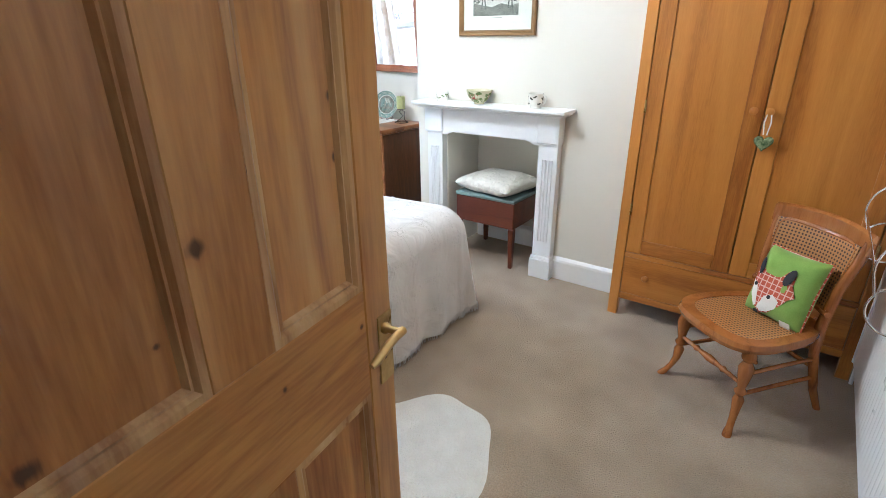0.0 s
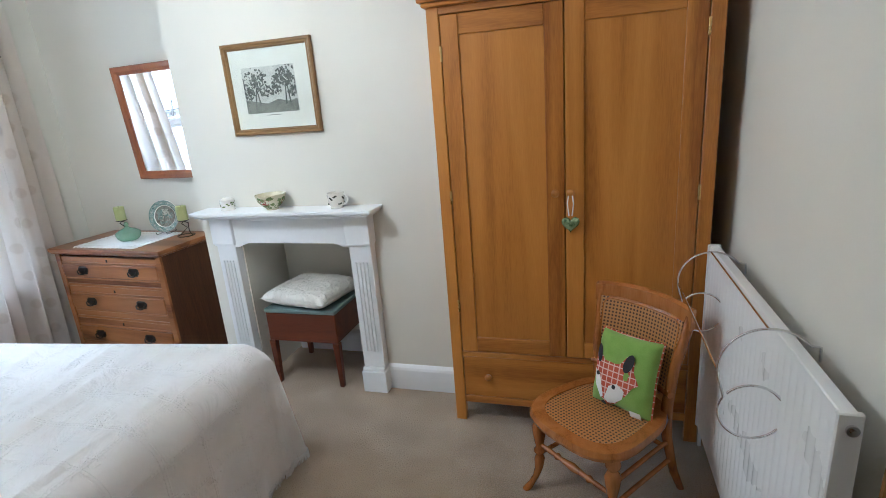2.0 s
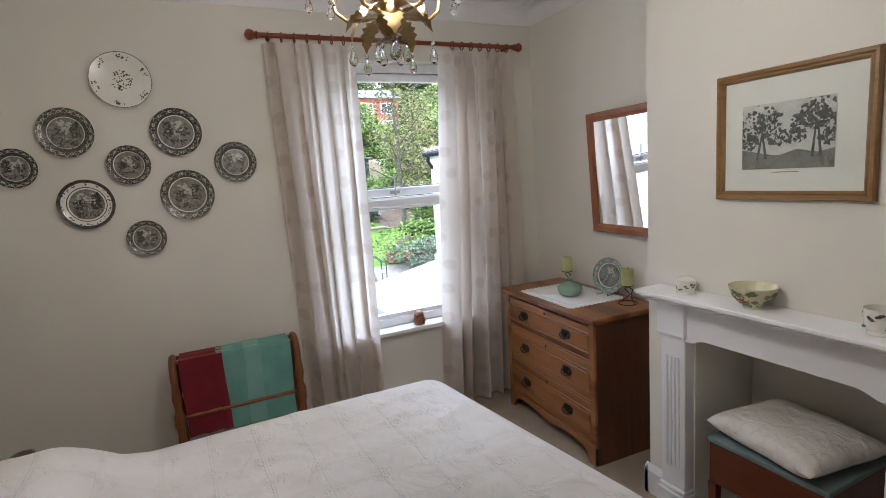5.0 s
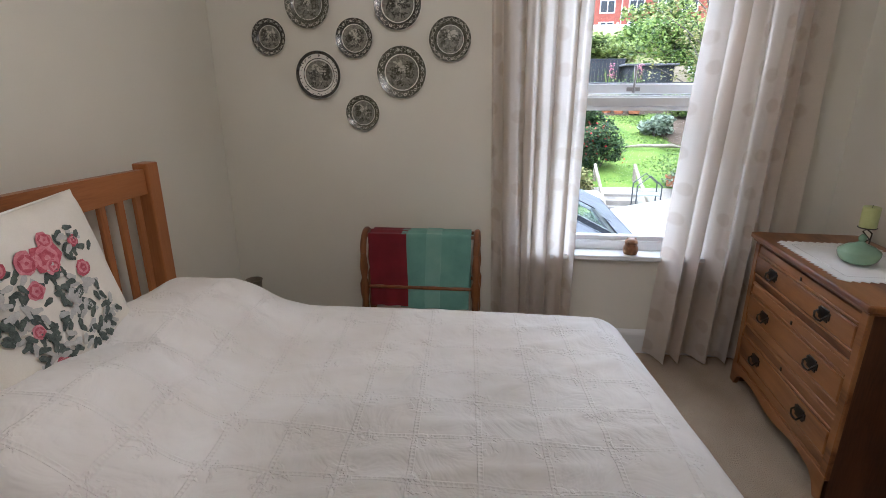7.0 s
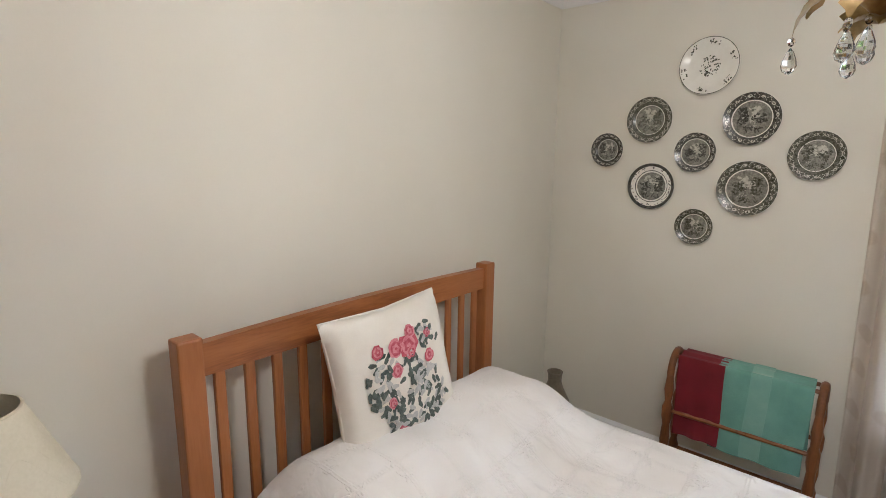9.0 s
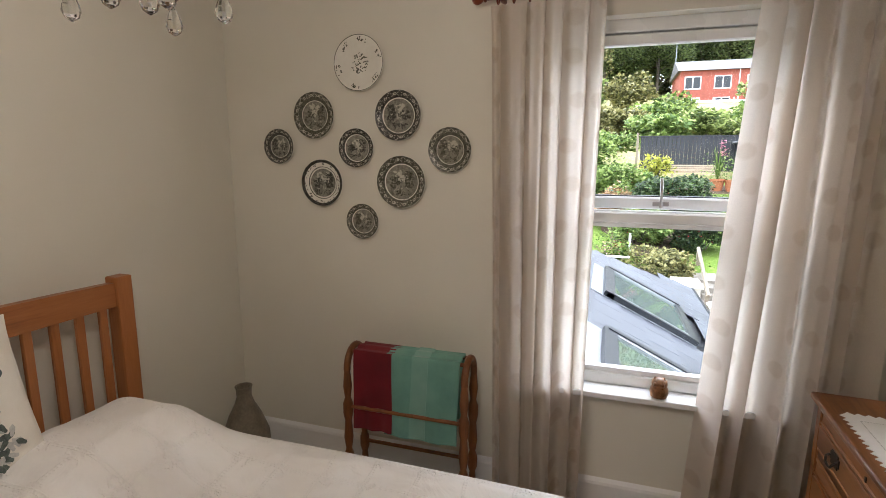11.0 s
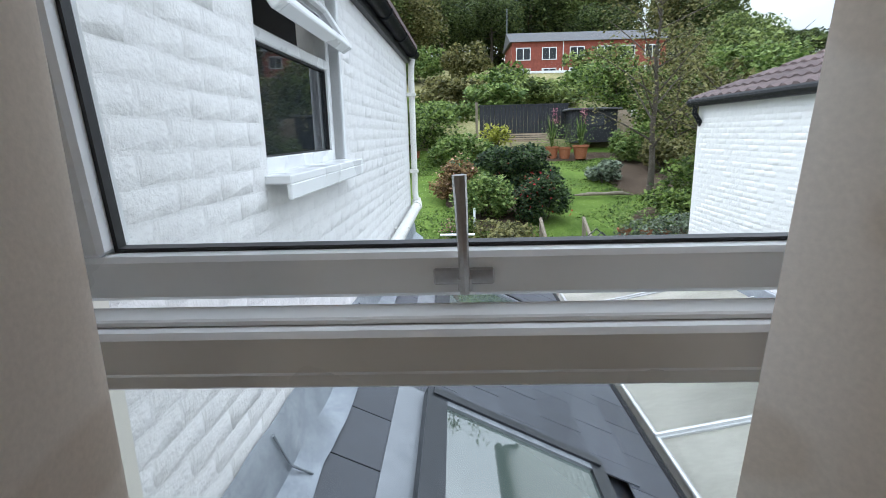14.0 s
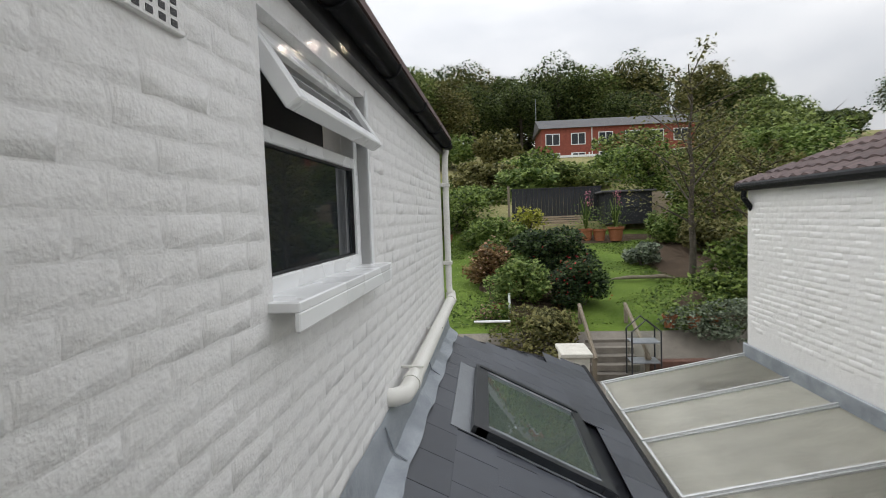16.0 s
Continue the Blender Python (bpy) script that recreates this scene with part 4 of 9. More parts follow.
# boxes on the wardrobe
REDBOX = mottled("red_lacquer", (0.17, 0.012, 0.012), (0.25, 0.022, 0.02), 0.3, 9, 80, 0.05, depth=0.002)
GOLDP = mottled("gold_leaf_paint", (0.40, 0.25, 0.07), (0.58, 0.40, 0.13), 0.4, 30, 100, 0.1, metal=0.3, depth=0.001)
PATBOX = dotted("patterned_paper", (0.74, 0.72, 0.66), (0.35, 0.08, 0.06), 34, 0.24, 0.6, 0.0, soft=0.05)
for bx0, bx1 in ((2.945, 3.285), (3.565, 3.90)):
    bo = thing("storage_box", ((bx0 + bx1) / 2, 2.80, 1.895), 0, "red lacquered box painted with gold scrolls, on the wardrobe", "box", group="boxes on the wardrobe")
    hw = (bx1 - bx0) / 2
    part("body", boxes((-hw, -0.13, 0, hw, 0.13, 0.16), bev=0.006), REDBOX, bo)
    part("lid", boxes((-hw - 0.004, -0.134, 0.16, hw + 0.004, 0.134, 0.20), bev=0.006), REDBOX, bo)
    gd = bmesh.new()
    for cx in (-hw * 0.55, 0, hw * 0.55):
        for s in (-1, 1):
            tube([(cx + s * 0.05 * math.sin(a) * a / 3, -0.132, 0.085 + 0.05 * math.cos(a) * (1 - a / 8)) for a in [k * 0.5 for k in range(9)]], 0.0022, 5, gd)
        for k in range(8):
            a = k * math.pi / 4
            tube([(cx, -0.1315, 0.085), (cx + 0.018 * math.cos(a), -0.132, 0.085 + 0.018 * math.sin(a))], [0.002, 0.004], 5, gd)
    part("painted_scrolls", gd, GOLDP, bo)
po = thing("storage_box", (3.43, 2.78, 1.895), 0, "small box covered in patterned paper, on the wardrobe", "box", group="boxes on the wardrobe")
part("body", boxes((-0.12, -0.09, 0, 0.12, 0.09, 0.10), bev=0.004), PATBOX, po)
part("lid", boxes((-0.124, -0.094, 0.085, 0.124, 0.094, 0.115), bev=0.004), PATBOX, po)
part("label_holder", boxes((-0.03, -0.0975, 0.03, 0.03, -0.091, 0.06), bev=0.001), plain("pale_blue_card", (0.35, 0.55, 0.60), 0.5), po)


# ---- chair ----
def cane_chair():
    c = thing("cane_chair", (3.550, 2.245, 0), -41, "polished walnut bedroom chair with caned seat and back", "chair")
    zt = 0.385
    n = 40

    def outline(k, zz, bm):
        vs = []
        for i in range(n):
            a = 2 * math.pi * i / n
            r = (abs(math.cos(a)) ** 3.0 + abs(math.sin(a)) ** 3.0) ** (-1 / 3.0)
            x, y = r * math.cos(a), r * math.sin(a)
            wid = 0.222 - 0.04 * (y + 1) / 2
            vs.append(bm.verts.new((x * wid * k, -0.03 + y * 0.222 * k, zz)))
        return vs

    fr = bmesh.new()
    rings = [outline(1.0, zt - 0.035, fr), outline(1.03, zt - 0.018, fr), outline(1.0, zt, fr), outline(0.80, zt + 0.001, fr), outline(0.80, zt - 0.03, fr)]
    for a, b in zip(rings, rings[1:] + rings[:1]):
        for i in range(n):
            fr.faces.new((a[i], a[(i + 1) % n], b[(i + 1) % n], b[i]))
    part("seat_frame", fr, CHAIRW, c, smooth=40)
    ca = bmesh.new()
    r1, r2 = outline(0.82, zt - 0.002, ca), outline(0.82, zt - 0.006, ca)
    ca.faces.new(r1)
    ca.faces.new(r2[::-1])
    for i in range(n):
        ca.faces.new((r1[i], r2[i], r2[(i + 1) % n], r1[(i + 1) % n]))
    part("seat", ca, CANE, c, "woven cane seat")
    leg = [(0.016, 0.0), (0.017, 0.008), (0.013, 0.03), (0.013, 0.06), (0.016, 0.10), (0.021, 0.145), (0.013, 0.165), (0.022, 0.18), (0.022, 0.187), (0.013, 0.20), (0.019, 0.225), (0.026, 0.27), (0.027, 0.295), (0.015, 0.32), (0.026, 0.335), (0.026, 0.345), (0.02, 0.37)]
    for sx in (-1, 1):
        l = lathe(leg, 14)
        for v in l.verts:
            v.co.z *= 0.96
            v.co.y -= 0.172 + 0.045 * max(0.0, 1 - v.co.z / 0.13) ** 2
            v.co.x += sx * (0.172 + 0.03 * max(0.0, 1 - v.co.z / 0.13) ** 2)
        part("front_leg", l, CHAIRW, c, smooth=50)
        part("back_leg", tube([(sx * 0.16, 0.245, 0.0), (sx * 0.154, 0.20, 0.10), (sx * 0.15, 0.15, 0.28), (sx * 0.152, 0.14, 0.40), (sx * 0.165, 0.15, 0.55), (sx * 0.18, 0.185, 0.68), (sx * 0.185, 0.198, 0.742)],
                              [0.013, 0.016, 0.019, 0.02, 0.018, 0.018, 0.016], 10), CHAIRW, c, smooth=50)
        for zz in (0.16, 0.25):
            part("side_stretcher", tube([(sx * 0.172, -0.17, zz), (sx * 0.165, 0.0, zz + 0.005), (sx * 0.152, 0.175, zz)], 0.0085, 8), CHAIRW, c, smooth=50)
    fs = lathe([(0.007, -0.17), (0.010, -0.11), (0.008, -0.09), (0.014, -0.075), (0.008, -0.06), (0.012, -0.03), (0.016, 0), (0.012, 0.03), (0.008, 0.06), (0.014, 0.075), (0.008, 0.09), (0.010, 0.11), (0.007, 0.17)], 12, (0, -0.172, 0.205), axis='x')
    part("front_stretcher", fs, CHAIRW, c, smooth=50)
    part("back_stretcher", tube([(-0.152, 0.18, 0.2), (0.152, 0.18, 0.2)], 0.0085, 8), CHAIRW, c, smooth=50)

    def back(u, v, off=0.0, inset=0.0):
        x = (u - 0.5) * 2 * (0.185 - 0.012 * (1 - v)) * (1 - inset)
        z = 0.465 + v * 0.305
        y = 0.125 + (z - 0.45) * 0.20 + 0.035 * (1 - (2 * (u - 0.5)) ** 2)
        return (x, y + off, z)
    tr = bmesh.new()
    m = 18
    sec = []
    for i in range(m + 1):
        u = i / m
        h = 0.055 + 0.02 * (abs(2 * u - 1)) ** 2
        topz = 0.772 + 0.012 * math.sin(math.pi * u)
        p = back(u, 1.0)
        q0 = 1.08
        x = p[0] * q0
        sec.append([tr.verts.new(k) for k in ((x, p[1] - 0.014, topz - h), (x, p[1] - 0.011, topz - 0.008), (x, p[1] + 0.004, topz), (x, p[1] + 0.016, topz - 0.006), (x, p[1] + 0.012, topz - h))])
    for a, b in zip(sec, sec[1:]):
        for k in range(5):
            tr.faces.new((a[k], b[k], b[(k + 1) % 5], a[(k + 1) % 5]))
    tr.faces.new(sec[0])
    tr.faces.new(sec[-1][::-1])
    part("top_rail", tr, CHAIRW, c, smooth=50)
    part("backrest", grid(16, 12, lambda u, v: back(u, v * 0.84, 0.0, 0.06), thick=0.004), CANE_BACK, c, "woven cane back")
    part("lower_rail", tube([back(k / 12, -0.02) for k in range(13)], 0.012, 8), CHAIRW, c, smooth=50)
    rim = [back(0.06, 0.0)] + [back(0.055, k / 8) for k in range(1, 7)] + [back(0.06 + 0.06 * k / 3, 0.78 + 0.05 * k / 3) for k in range(1, 4)] + [back(k / 10, 0.835) for k in range(2, 9)] + [back(0.88 + 0.06 * k / 3, 0.83 - 0.05 * k / 3) for k in range(4)] + [back(0.945, 1 - k / 8) for k in range(2, 9)]
    part("back_rim", tube(rim, 0.0085, 7), CHAIRW, c, smooth=50)


cane_chair()


# ---- cushions ----
def pillow_bm(w, h, fat, n=22, sag=0.0, seed=1, uv=True, pinch=0.5):
    """A stuffed square cushion in the x-z plane, centred, its front towards -y."""
    bm = bmesh.new()
    lay = bm.loops.layers.uv.verify()
    sides = []
    for s in (-1, 1):
        g = []
        for i in range(n + 1):
            row = []
            for j in range(n + 1):
                u, v = 2 * i / n - 1, 2 * j / n - 1
                t = max(0.0, (1 - u ** 4) * (1 - v ** 4)) ** pinch
                pull = 1 - 0.06 * (1 - abs(u)) * (abs(v) ** 3) - 0.0
                x = u * w / 2 * (1 - 0.07 * (1 - v * v) * abs(u) ** 2)
                z = v * h / 2 * (1 - 0.07 * (1 - u * u) * abs(v) ** 2)
                y = s * fat / 2 * t + 0.006 * noise.noise((u * 2.2 + seed, v * 2.2, s)) * t
                row.append((x, y - sag * z * z, z))
            g.append(row)
        sides.append(g)
    vs = []
    for k, g in enumerate(sides):
        vv = [[None] * (n + 1) for _ in range(n + 1)]
        for i in range(n + 1):
            for j in range(n + 1):
                if k == 1 and (i in (0, n) or j in (0, n)):
                    vv[i][j] = vs[0][i][j]
                else:
                    vv[i][j] = bm.verts.new(g[i][j])
        vs.append(vv)
        for i in range(n):
            for j in range(n):
                f = bm.faces.new((vv[i][j], vv[i + 1][j], vv[i + 1][j + 1], vv[i][j + 1]))
                for lp, (a, b) in zip(f.loops, ((i, j), (i + 1, j), (i + 1, j + 1), (i, j + 1))):
                    lp[lay].uv = (a / n, b / n)
    return bm


def on_front(w, h, fat, x, z, lift=0.002, pinch=0.5):
    u, v = 2 * x / w, 2 * z / h
    t = max(0.0, (1 - u ** 4) * (1 - v ** 4)) ** pinch
    return (x, -fat / 2 * t - lift, z)


def patch(bm, pts, w, h, fat, lift=0.002, rings=3):
    """A flat sewn shape laid on a cushion's front: pts is its outline in the cushion's plane."""
    cx, cz = sum(p[0] for p in pts) / len(pts), sum(p[1] for p in pts) / len(pts)
    c = bm.verts.new(on_front(w, h, fat, cx, cz, lift))
    last = None
    for k in range(1, rings + 1):
        ring = [bm.verts.new(on_front(w, h, fat, cx + (x - cx) * k / rings, cz + (z - cz) * k / rings, lift)) for x, z in pts]
        for i in range(len(ring)):
            j = (i + 1) % len(ring)
            bm.faces.new((c, ring[i], ring[j]) if last is None else (last[i], ring[i], ring[j], last[j]))
        last = ring
    return bm


def blob(cx, cz, rx, rz, n=14, tilt=0.0, wob=0.0, seed=0):
    rnd = random.Random(seed)
    out = []
    for i in range(n):
        a = 2 * math.pi * i / n
        k = 1 + rnd.uniform(-wob, wob)
        x, z = rx * k * math.cos(a), rz * k * math.sin(a)
        out.append((cx + x * math.cos(tilt) - z * math.sin(tilt), cz + x * math.sin(tilt) + z * math.cos(tilt)))
    return out


def flat_mat(name, c1, c2, sc=20.0):
    return mottled(name, c1, c2, 0.9, sc, 260, 0.3, depth=0.002, sheen=0.15)


LIME = flat_mat("lime_green_cotton", (0.20, 0.33, 0.045), (0.27, 0.42, 0.075))
CHECK = bpy.data.materials.new("orange_checked_cotton")
cn, cl, cb = nodes_of(CHECK)
ctc = cn.new("ShaderNodeTexCoord")
cbr = cn.new("ShaderNodeTexBrick")
cbr.offset = 0.0
cbr.inputs["Color1"].default_value, cbr.inputs["Color2"].default_value, cbr.inputs["Mortar"].default_value = (0.50, 0.10, 0.045, 1), (0.42, 0.075, 0.035, 1), (0.70, 0.45, 0.36, 1)
cbr.inputs["Scale"].default_value, cbr.inputs["Mortar Size"].default_value, cbr.inputs["Brick Width"].default_value, cbr.inputs["Row Height"].default_value = 1.0, 0.0022, 0.022, 0.022
cmp_ = cn.new("ShaderNodeMapping")
cmp_.inputs["Rotation"].default_value = (radians(90), 0, 0)
cl.new(ctc.outputs["Object"], cmp_.inputs[0])
cl.new(cmp_.outputs[0], cbr.inputs[0])
cl.new(cbr.outputs[0], cb.inputs["Base Color"])
cb.inputs["Roughness"].default_value = 0.9
CREAMF = flat_mat("cream_felt", (0.72, 0.69, 0.62), (0.80, 0.77, 0.70))
BLACKF = flat_mat("black_felt", (0.012, 0.012, 0.014), (0.03, 0.03, 0.034))


def applique_cushion():
    W, H, F = 0.245, 0.285, 0.10
    c = new("cushion")
    c.matrix_world = Matrix.Translation((3.622, 2.285, 0.505)) @ Euler((radians(-18), radians(-2), radians(-36))).to_matrix().to_4x4()
    tagged(c, "small lime green cushion with sewn-on checked shapes, on the cane chair", "cushion")
    part("cover", pillow_bm(W, H, F), LIME, c, smooth=60)

    def sewn(pts, lift, material, label):
        part("sewn_shape", patch(bmesh.new(), pts, W, H, F, lift), material, c, label)
    sewn([(-0.104, 0.045), (-0.085, 0.055), (-0.062, 0.032), (-0.02, 0.03), (0.0, 0.035), (0.022, 0.068), (0.052, 0.058), (0.055, 0.02), (0.078, -0.02), (0.058, -0.035), (0.035, -0.075), (0.0, -0.112),
          (-0.035, -0.125), (-0.055, -0.108), (-0.082, -0.06), (-0.098, -0.01)], 0.003, CHECK, "orange checked cotton shape")
    sewn([(-0.098, -0.008), (-0.07, -0.03), (-0.05, -0.10), (-0.06, -0.108), (-0.085, -0.065)], 0.0055, CREAMF, "cream felt shape")
    sewn([(-0.045, -0.105), (-0.03, -0.055), (0.0, -0.038), (0.032, -0.055), (0.028, -0.085), (0.0, -0.108), (-0.03, -0.118)], 0.0055, CREAMF, "cream felt shape")
    sewn(blob(-0.088, 0.052, 0.012, 0.034, tilt=0.15), 0.0065, BLACKF, "black felt shape")
    sewn(blob(0.033, 0.045, 0.017, 0.036, tilt=-0.3), 0.0065, BLACKF, "black felt shape")
    sewn(blob(-0.045, -0.122, 0.011, 0.008), 0.008, BLACKF, "black felt shape")
    for x, z in ((-0.08, -0.022), (-0.008, -0.052)):
        part("button", patch(bmesh.new(), blob(x, z, 0.008, 0.008), W, H, F, 0.009), BLACKF, c)
    part("maker_label", patch(bmesh.new(), [(0.055, -0.138), (0.095, -0.138), (0.095, -0.115), (0.055, -0.115)], W, H, F, 0.006), CREAMF, c, "small cream cloth label")
    part("piping", tube([(x * W / 2 * 0.985, 0, z * H / 2 * 0.985) for x, z in [(-1, -1), (-.93, 0), (-1, 1), (0, .93), (1, 1), (.93, 0), (1, -1), (0, -.93)]], 0.004, 6, closed=True), CHECK, c)


applique_cushion()

ROSE = flat_mat("printed_rose_red", (0.36, 0.03, 0.06), (0.62, 0.16, 0.20), 60)
PINKP = flat_mat("printed_pink", (0.55, 0.12, 0.17), (0.72, 0.36, 0.38), 60)
LEAFP = flat_mat("printed_grey_green", (0.03, 0.045, 0.04), (0.15, 0.18, 0.155), 70)
GREYP = flat_mat("printed_pale_grey", (0.42, 0.42, 0.40), (0.60, 0.59, 0.56), 70)
IVORY = flat_mat("ivory_linen", (0.74, 0.70, 0.62), (0.81, 0.77, 0.69), 14)


def floral_cushion():
    W, H, F = 0.565, 0.51, 0.15
    c = new("cushion")
    c.matrix_world = Matrix.Translation((1.605, 0.285, 0.925)) @ Euler((radians(-14), radians(-1), radians(182))).to_matrix().to_4x4()
    tagged(c, "ivory cushion printed with red roses, propped on the headboard", "cushion")
    part("cover", pillow_bm(W, H, F, 26, seed=4), IVORY, c, smooth=60)
    rnd = random.Random(11)
    lf, gy = bmesh.new(), bmesh.new()
    stems = [(0.0, 0.03), (-0.10, 0.05), (0.07, -0.02), (-0.07, -0.05), (0.09, 0.09), (-0.02, -0.10), (0.10, -0.09), (-0.11, -0.02), (0.02, -0.03), (-0.08, -0.13), (0.05, -0.12)]
    for sx, sz in [(x * 1.3, z * 1.25 - 0.01) for x, z in stems]:
        for k in range(20):
            a = rnd.uniform(0, 6.28)
            r = rnd.uniform(0.012, 0.062)
            t = rnd.uniform(0, 3.1)
            x, z = sx + r * math.cos(a), sz + r * math.sin(a)
            lfp = [(x + 0.018 * math.cos(q) * math.cos(t) - 0.008 * math.sin(q) * (1 + 0.4 * math.cos(5 * q)) * math.sin(t), z + 0.018 * math.cos(q) * math.sin(t) + 0.008 * math.sin(q) * (1 + 0.4 * math.cos(5 * q)) * math.cos(t)) for q in [2 * math.pi * i / 12 for i in range(12)]]
            patch(lf if rnd.random() < 0.62 else gy, lfp, W, H, F, 0.0015 + 0.0002 * k, 2)
    tagged(part("printed_leaves", lf, LEAFP, c, "grey-green printed leaves"), kind="stuff")
    tagged(part("printed_leaves", gy, GREYP, c, "pale grey printed leaves"), kind="stuff")
    for x, z, r, m in ((0.015, 0.085, 0.042, ROSE), (-0.035, 0.09, 0.03, PINKP), (0.03, 0.125, 0.022, PINKP), (-0.10, 0.10, 0.022, ROSE), (-0.045, 0.025, 0.024, PINKP), (0.09, 0.03, 0.022, ROSE), (-0.06, -0.155, 0.022, ROSE), (0.02, 0.06, 0.02, PINKP), (0.10, 0.10, 0.016, ROSE), (-0.08, -0.06, 0.018, PINKP)):
        x, z, r = x * 1.25, z * 1.15, r * 1.15
        pt = patch(bmesh.new(), blob(x, z, r, r * 0.9, 16, 0.3, 0.16, int(r * 1e4)), W, H, F, 0.0045, 3)
        part("printed_rose", pt, m, c)
        other = PINKP if m is ROSE else ROSE
        for k in range(5):
            t = k * 1.257 + r * 90
            part("printed_petal", patch(bmesh.new(), blob(x + 0.55 * r * math.cos(t), z + 0.55 * r * math.sin(t), r * 0.42, r * 0.15, 9, t + 1.57, 0.15, k), W, H, F, 0.0056 + 0.0002 * k, 2), other, c)
        part("printed_petal", patch(bmesh.new(), blob(x, z, r * 0.2, r * 0.16, 8, 0.4, 0.2, 3), W, H, F, 0.0068, 2), other, c)
    part("piping", tube([(x, 0, z) for x, z in [(-.275, -.252), (-.258, 0), (-.275, .252), (0, .236), (.275, .252), (.258, 0), (.275, -.252), (0, -.236)]], 0.004, 6, closed=True), IVORY, c)


floral_cushion()
pl = new("pillow", mesh_of("pillow", pillow_bm(0.60, 0.42, 0.13, seed=9), LINEN, 60))
pl.matrix_world = Matrix.Translation((1.79, 0.37, 0.61)) @ Euler((radians(90), 0, radians(2))).to_matrix().to_4x4()
tagged(pl, "white pillow poking out under the bedspread", "pillow")


# ---- stool ----
def stool():
    s = thing("stool", (1.955, 2.98, 0), 0, "dark red mahogany box stool with a vinyl lid", "stool")
    part("box", boxes((-0.215, -0.19, 0.27, 0.215, 0.19, 0.44), bev=0.004), MAHOG, s)
    for x in (-0.20, 0.20):
        for y in (-0.175, 0.175):
            bm = boxes((x - 0.019, y - 0.019, 0.0, x + 0.019, y + 0.019, 0.27), bev=0.003)
            for v in bm.verts:
                k = 0.65 + 0.35 * v.co.z / 0.27
                v.co.x, v.co.y = x + (v.co.x - x) * k, y + (v.co.y - y) * k
            part("leg", bm, MAHOG, s)
    part("lid", boxes((-0.22, -0.195, 0.44, 0.22, 0.195, 0.465), bev=0.008, seg=2), GREYLID, s, "grey-green vinyl lid")


stool()
sc = new("cushion", mesh_of("cushion", pillow_bm(0.44, 0.40, 0.115, seed=6), SATIN, 60))
sc.matrix_world = Matrix.Translation((1.955, 2.965, 0.517)) @ Euler((radians(90), radians(0), radians(-9))).to_matrix().to_4x4()
tagged(sc, "ivory quilted satin cushion lying on the stool", "cushion")


# ---- framed print, mirrors ----
def mitred_frame(w, h, prof):
    """A frame in the x-z plane, facing -y; prof is (inset, proud) pairs from the outer edge in."""
    bm = bmesh.new()
    rings = []
    for o, d in prof:
        rings.append([bm.verts.new((x, -d, z)) for x, z in ((-w / 2 + o, o), (w / 2 - o, o), (w / 2 - o, h - o), (-w / 2 + o, h - o))])
    for a, b in zip(rings, rings[1:]):
        for i in range(4):
            bm.faces.new((a[i], a[(i + 1) % 4], b[(i + 1) % 4], b[i]))
    return bm


PRINT = mottled("engraved_landscape_sky", (0.46, 0.445, 0.40), (0.74, 0.72, 0.66), 0.7, 14, 160, 0.0, fine_amt=0.4)
ETCH = mottled("engraved_landscape_trees", (0.025, 0.026, 0.022), (0.20, 0.20, 0.17), 0.7, 60, 300, 0.0, fine_amt=0.6)
ETCH2 = mottled("engraved_landscape_ground", (0.10, 0.10, 0.085), (0.34, 0.33, 0.28), 0.7, 50, 260, 0.0, fine_amt=0.6)
pc = thing("framed_print", (1.978, 2.85, 1.407), 0, "framed engraving of trees in a cream mount, on the chimney breast", "picture")
part("frame", mitred_frame(0.50, 0.44, [(0, 0), (0, 0.018), (0.004, 0.024), (0.012, 0.024), (0.018, 0.018), (0.024, 0.02), (0.030, 0.012), (0.032, 0.008)]), BRONZE, pc, "bronzed wooden frame")
part("mount", boxes((-0.225, -0.009, 0.026, 0.225, -0.004, 0.414)), mottled("cream_mount_board", (0.76, 0.73, 0.66), (0.82, 0.79, 0.72), 0.8, 10, 120, 0.0), pc, "cream mount")
pr = part("print", boxes((-0.155, -0.0105, 0.105, 0.14, -0.009, 0.325)), PRINT, pc)
rnd = random.Random(21)
eb = bmesh.new()
for cx, cz, s in ((-0.10, 0.27, 0.06), (0.085, 0.28, 0.055), (-0.13, 0.20, 0.03), (0.02, 0.21, 0.03), (0.12, 0.2, 0.025), (-0.03, 0.21, 0.03), (-0.095, 0.255, 0.052), (-0.12, 0.225, 0.035), (-0.06, 0.265, 0.038), (0.075, 0.265, 0.045), (0.105, 0.245, 0.035), (0.045, 0.255, 0.032), (0.09, 0.285, 0.03)):
    for k in range(44):
        a, r = rnd.uniform(0, 6.28), s * 1.15 * rnd.uniform(0, 1) ** 0.5
        pts = blob(cx + r * math.cos(a), cz + r * 0.8 * math.sin(a), rnd.uniform(0.003, 0.009), rnd.uniform(0.002, 0.006), 7, rnd.uniform(0, 3), 0.4, k)
        z0 = -0.0112 - 0.00003 * k
        eb.faces.new([eb.verts.new((max(-0.154, min(0.139, x)), z0, min(0.324, z))) for x, z in pts])
for x0, lean, top in ((-0.10, 0.02, 0.25), (-0.07, -0.02, 0.26), (0.075, 0.01, 0.26), (0.10, -0.01, 0.25)):
    eb.faces.new([eb.verts.new(p) for p in ((x0 - 0.005, -0.0112, 0.14), (x0 + 0.005, -0.0112, 0.14), (x0 + lean + 0.002, -0.0112, top), (x0 + lean - 0.002, -0.0112, top))])
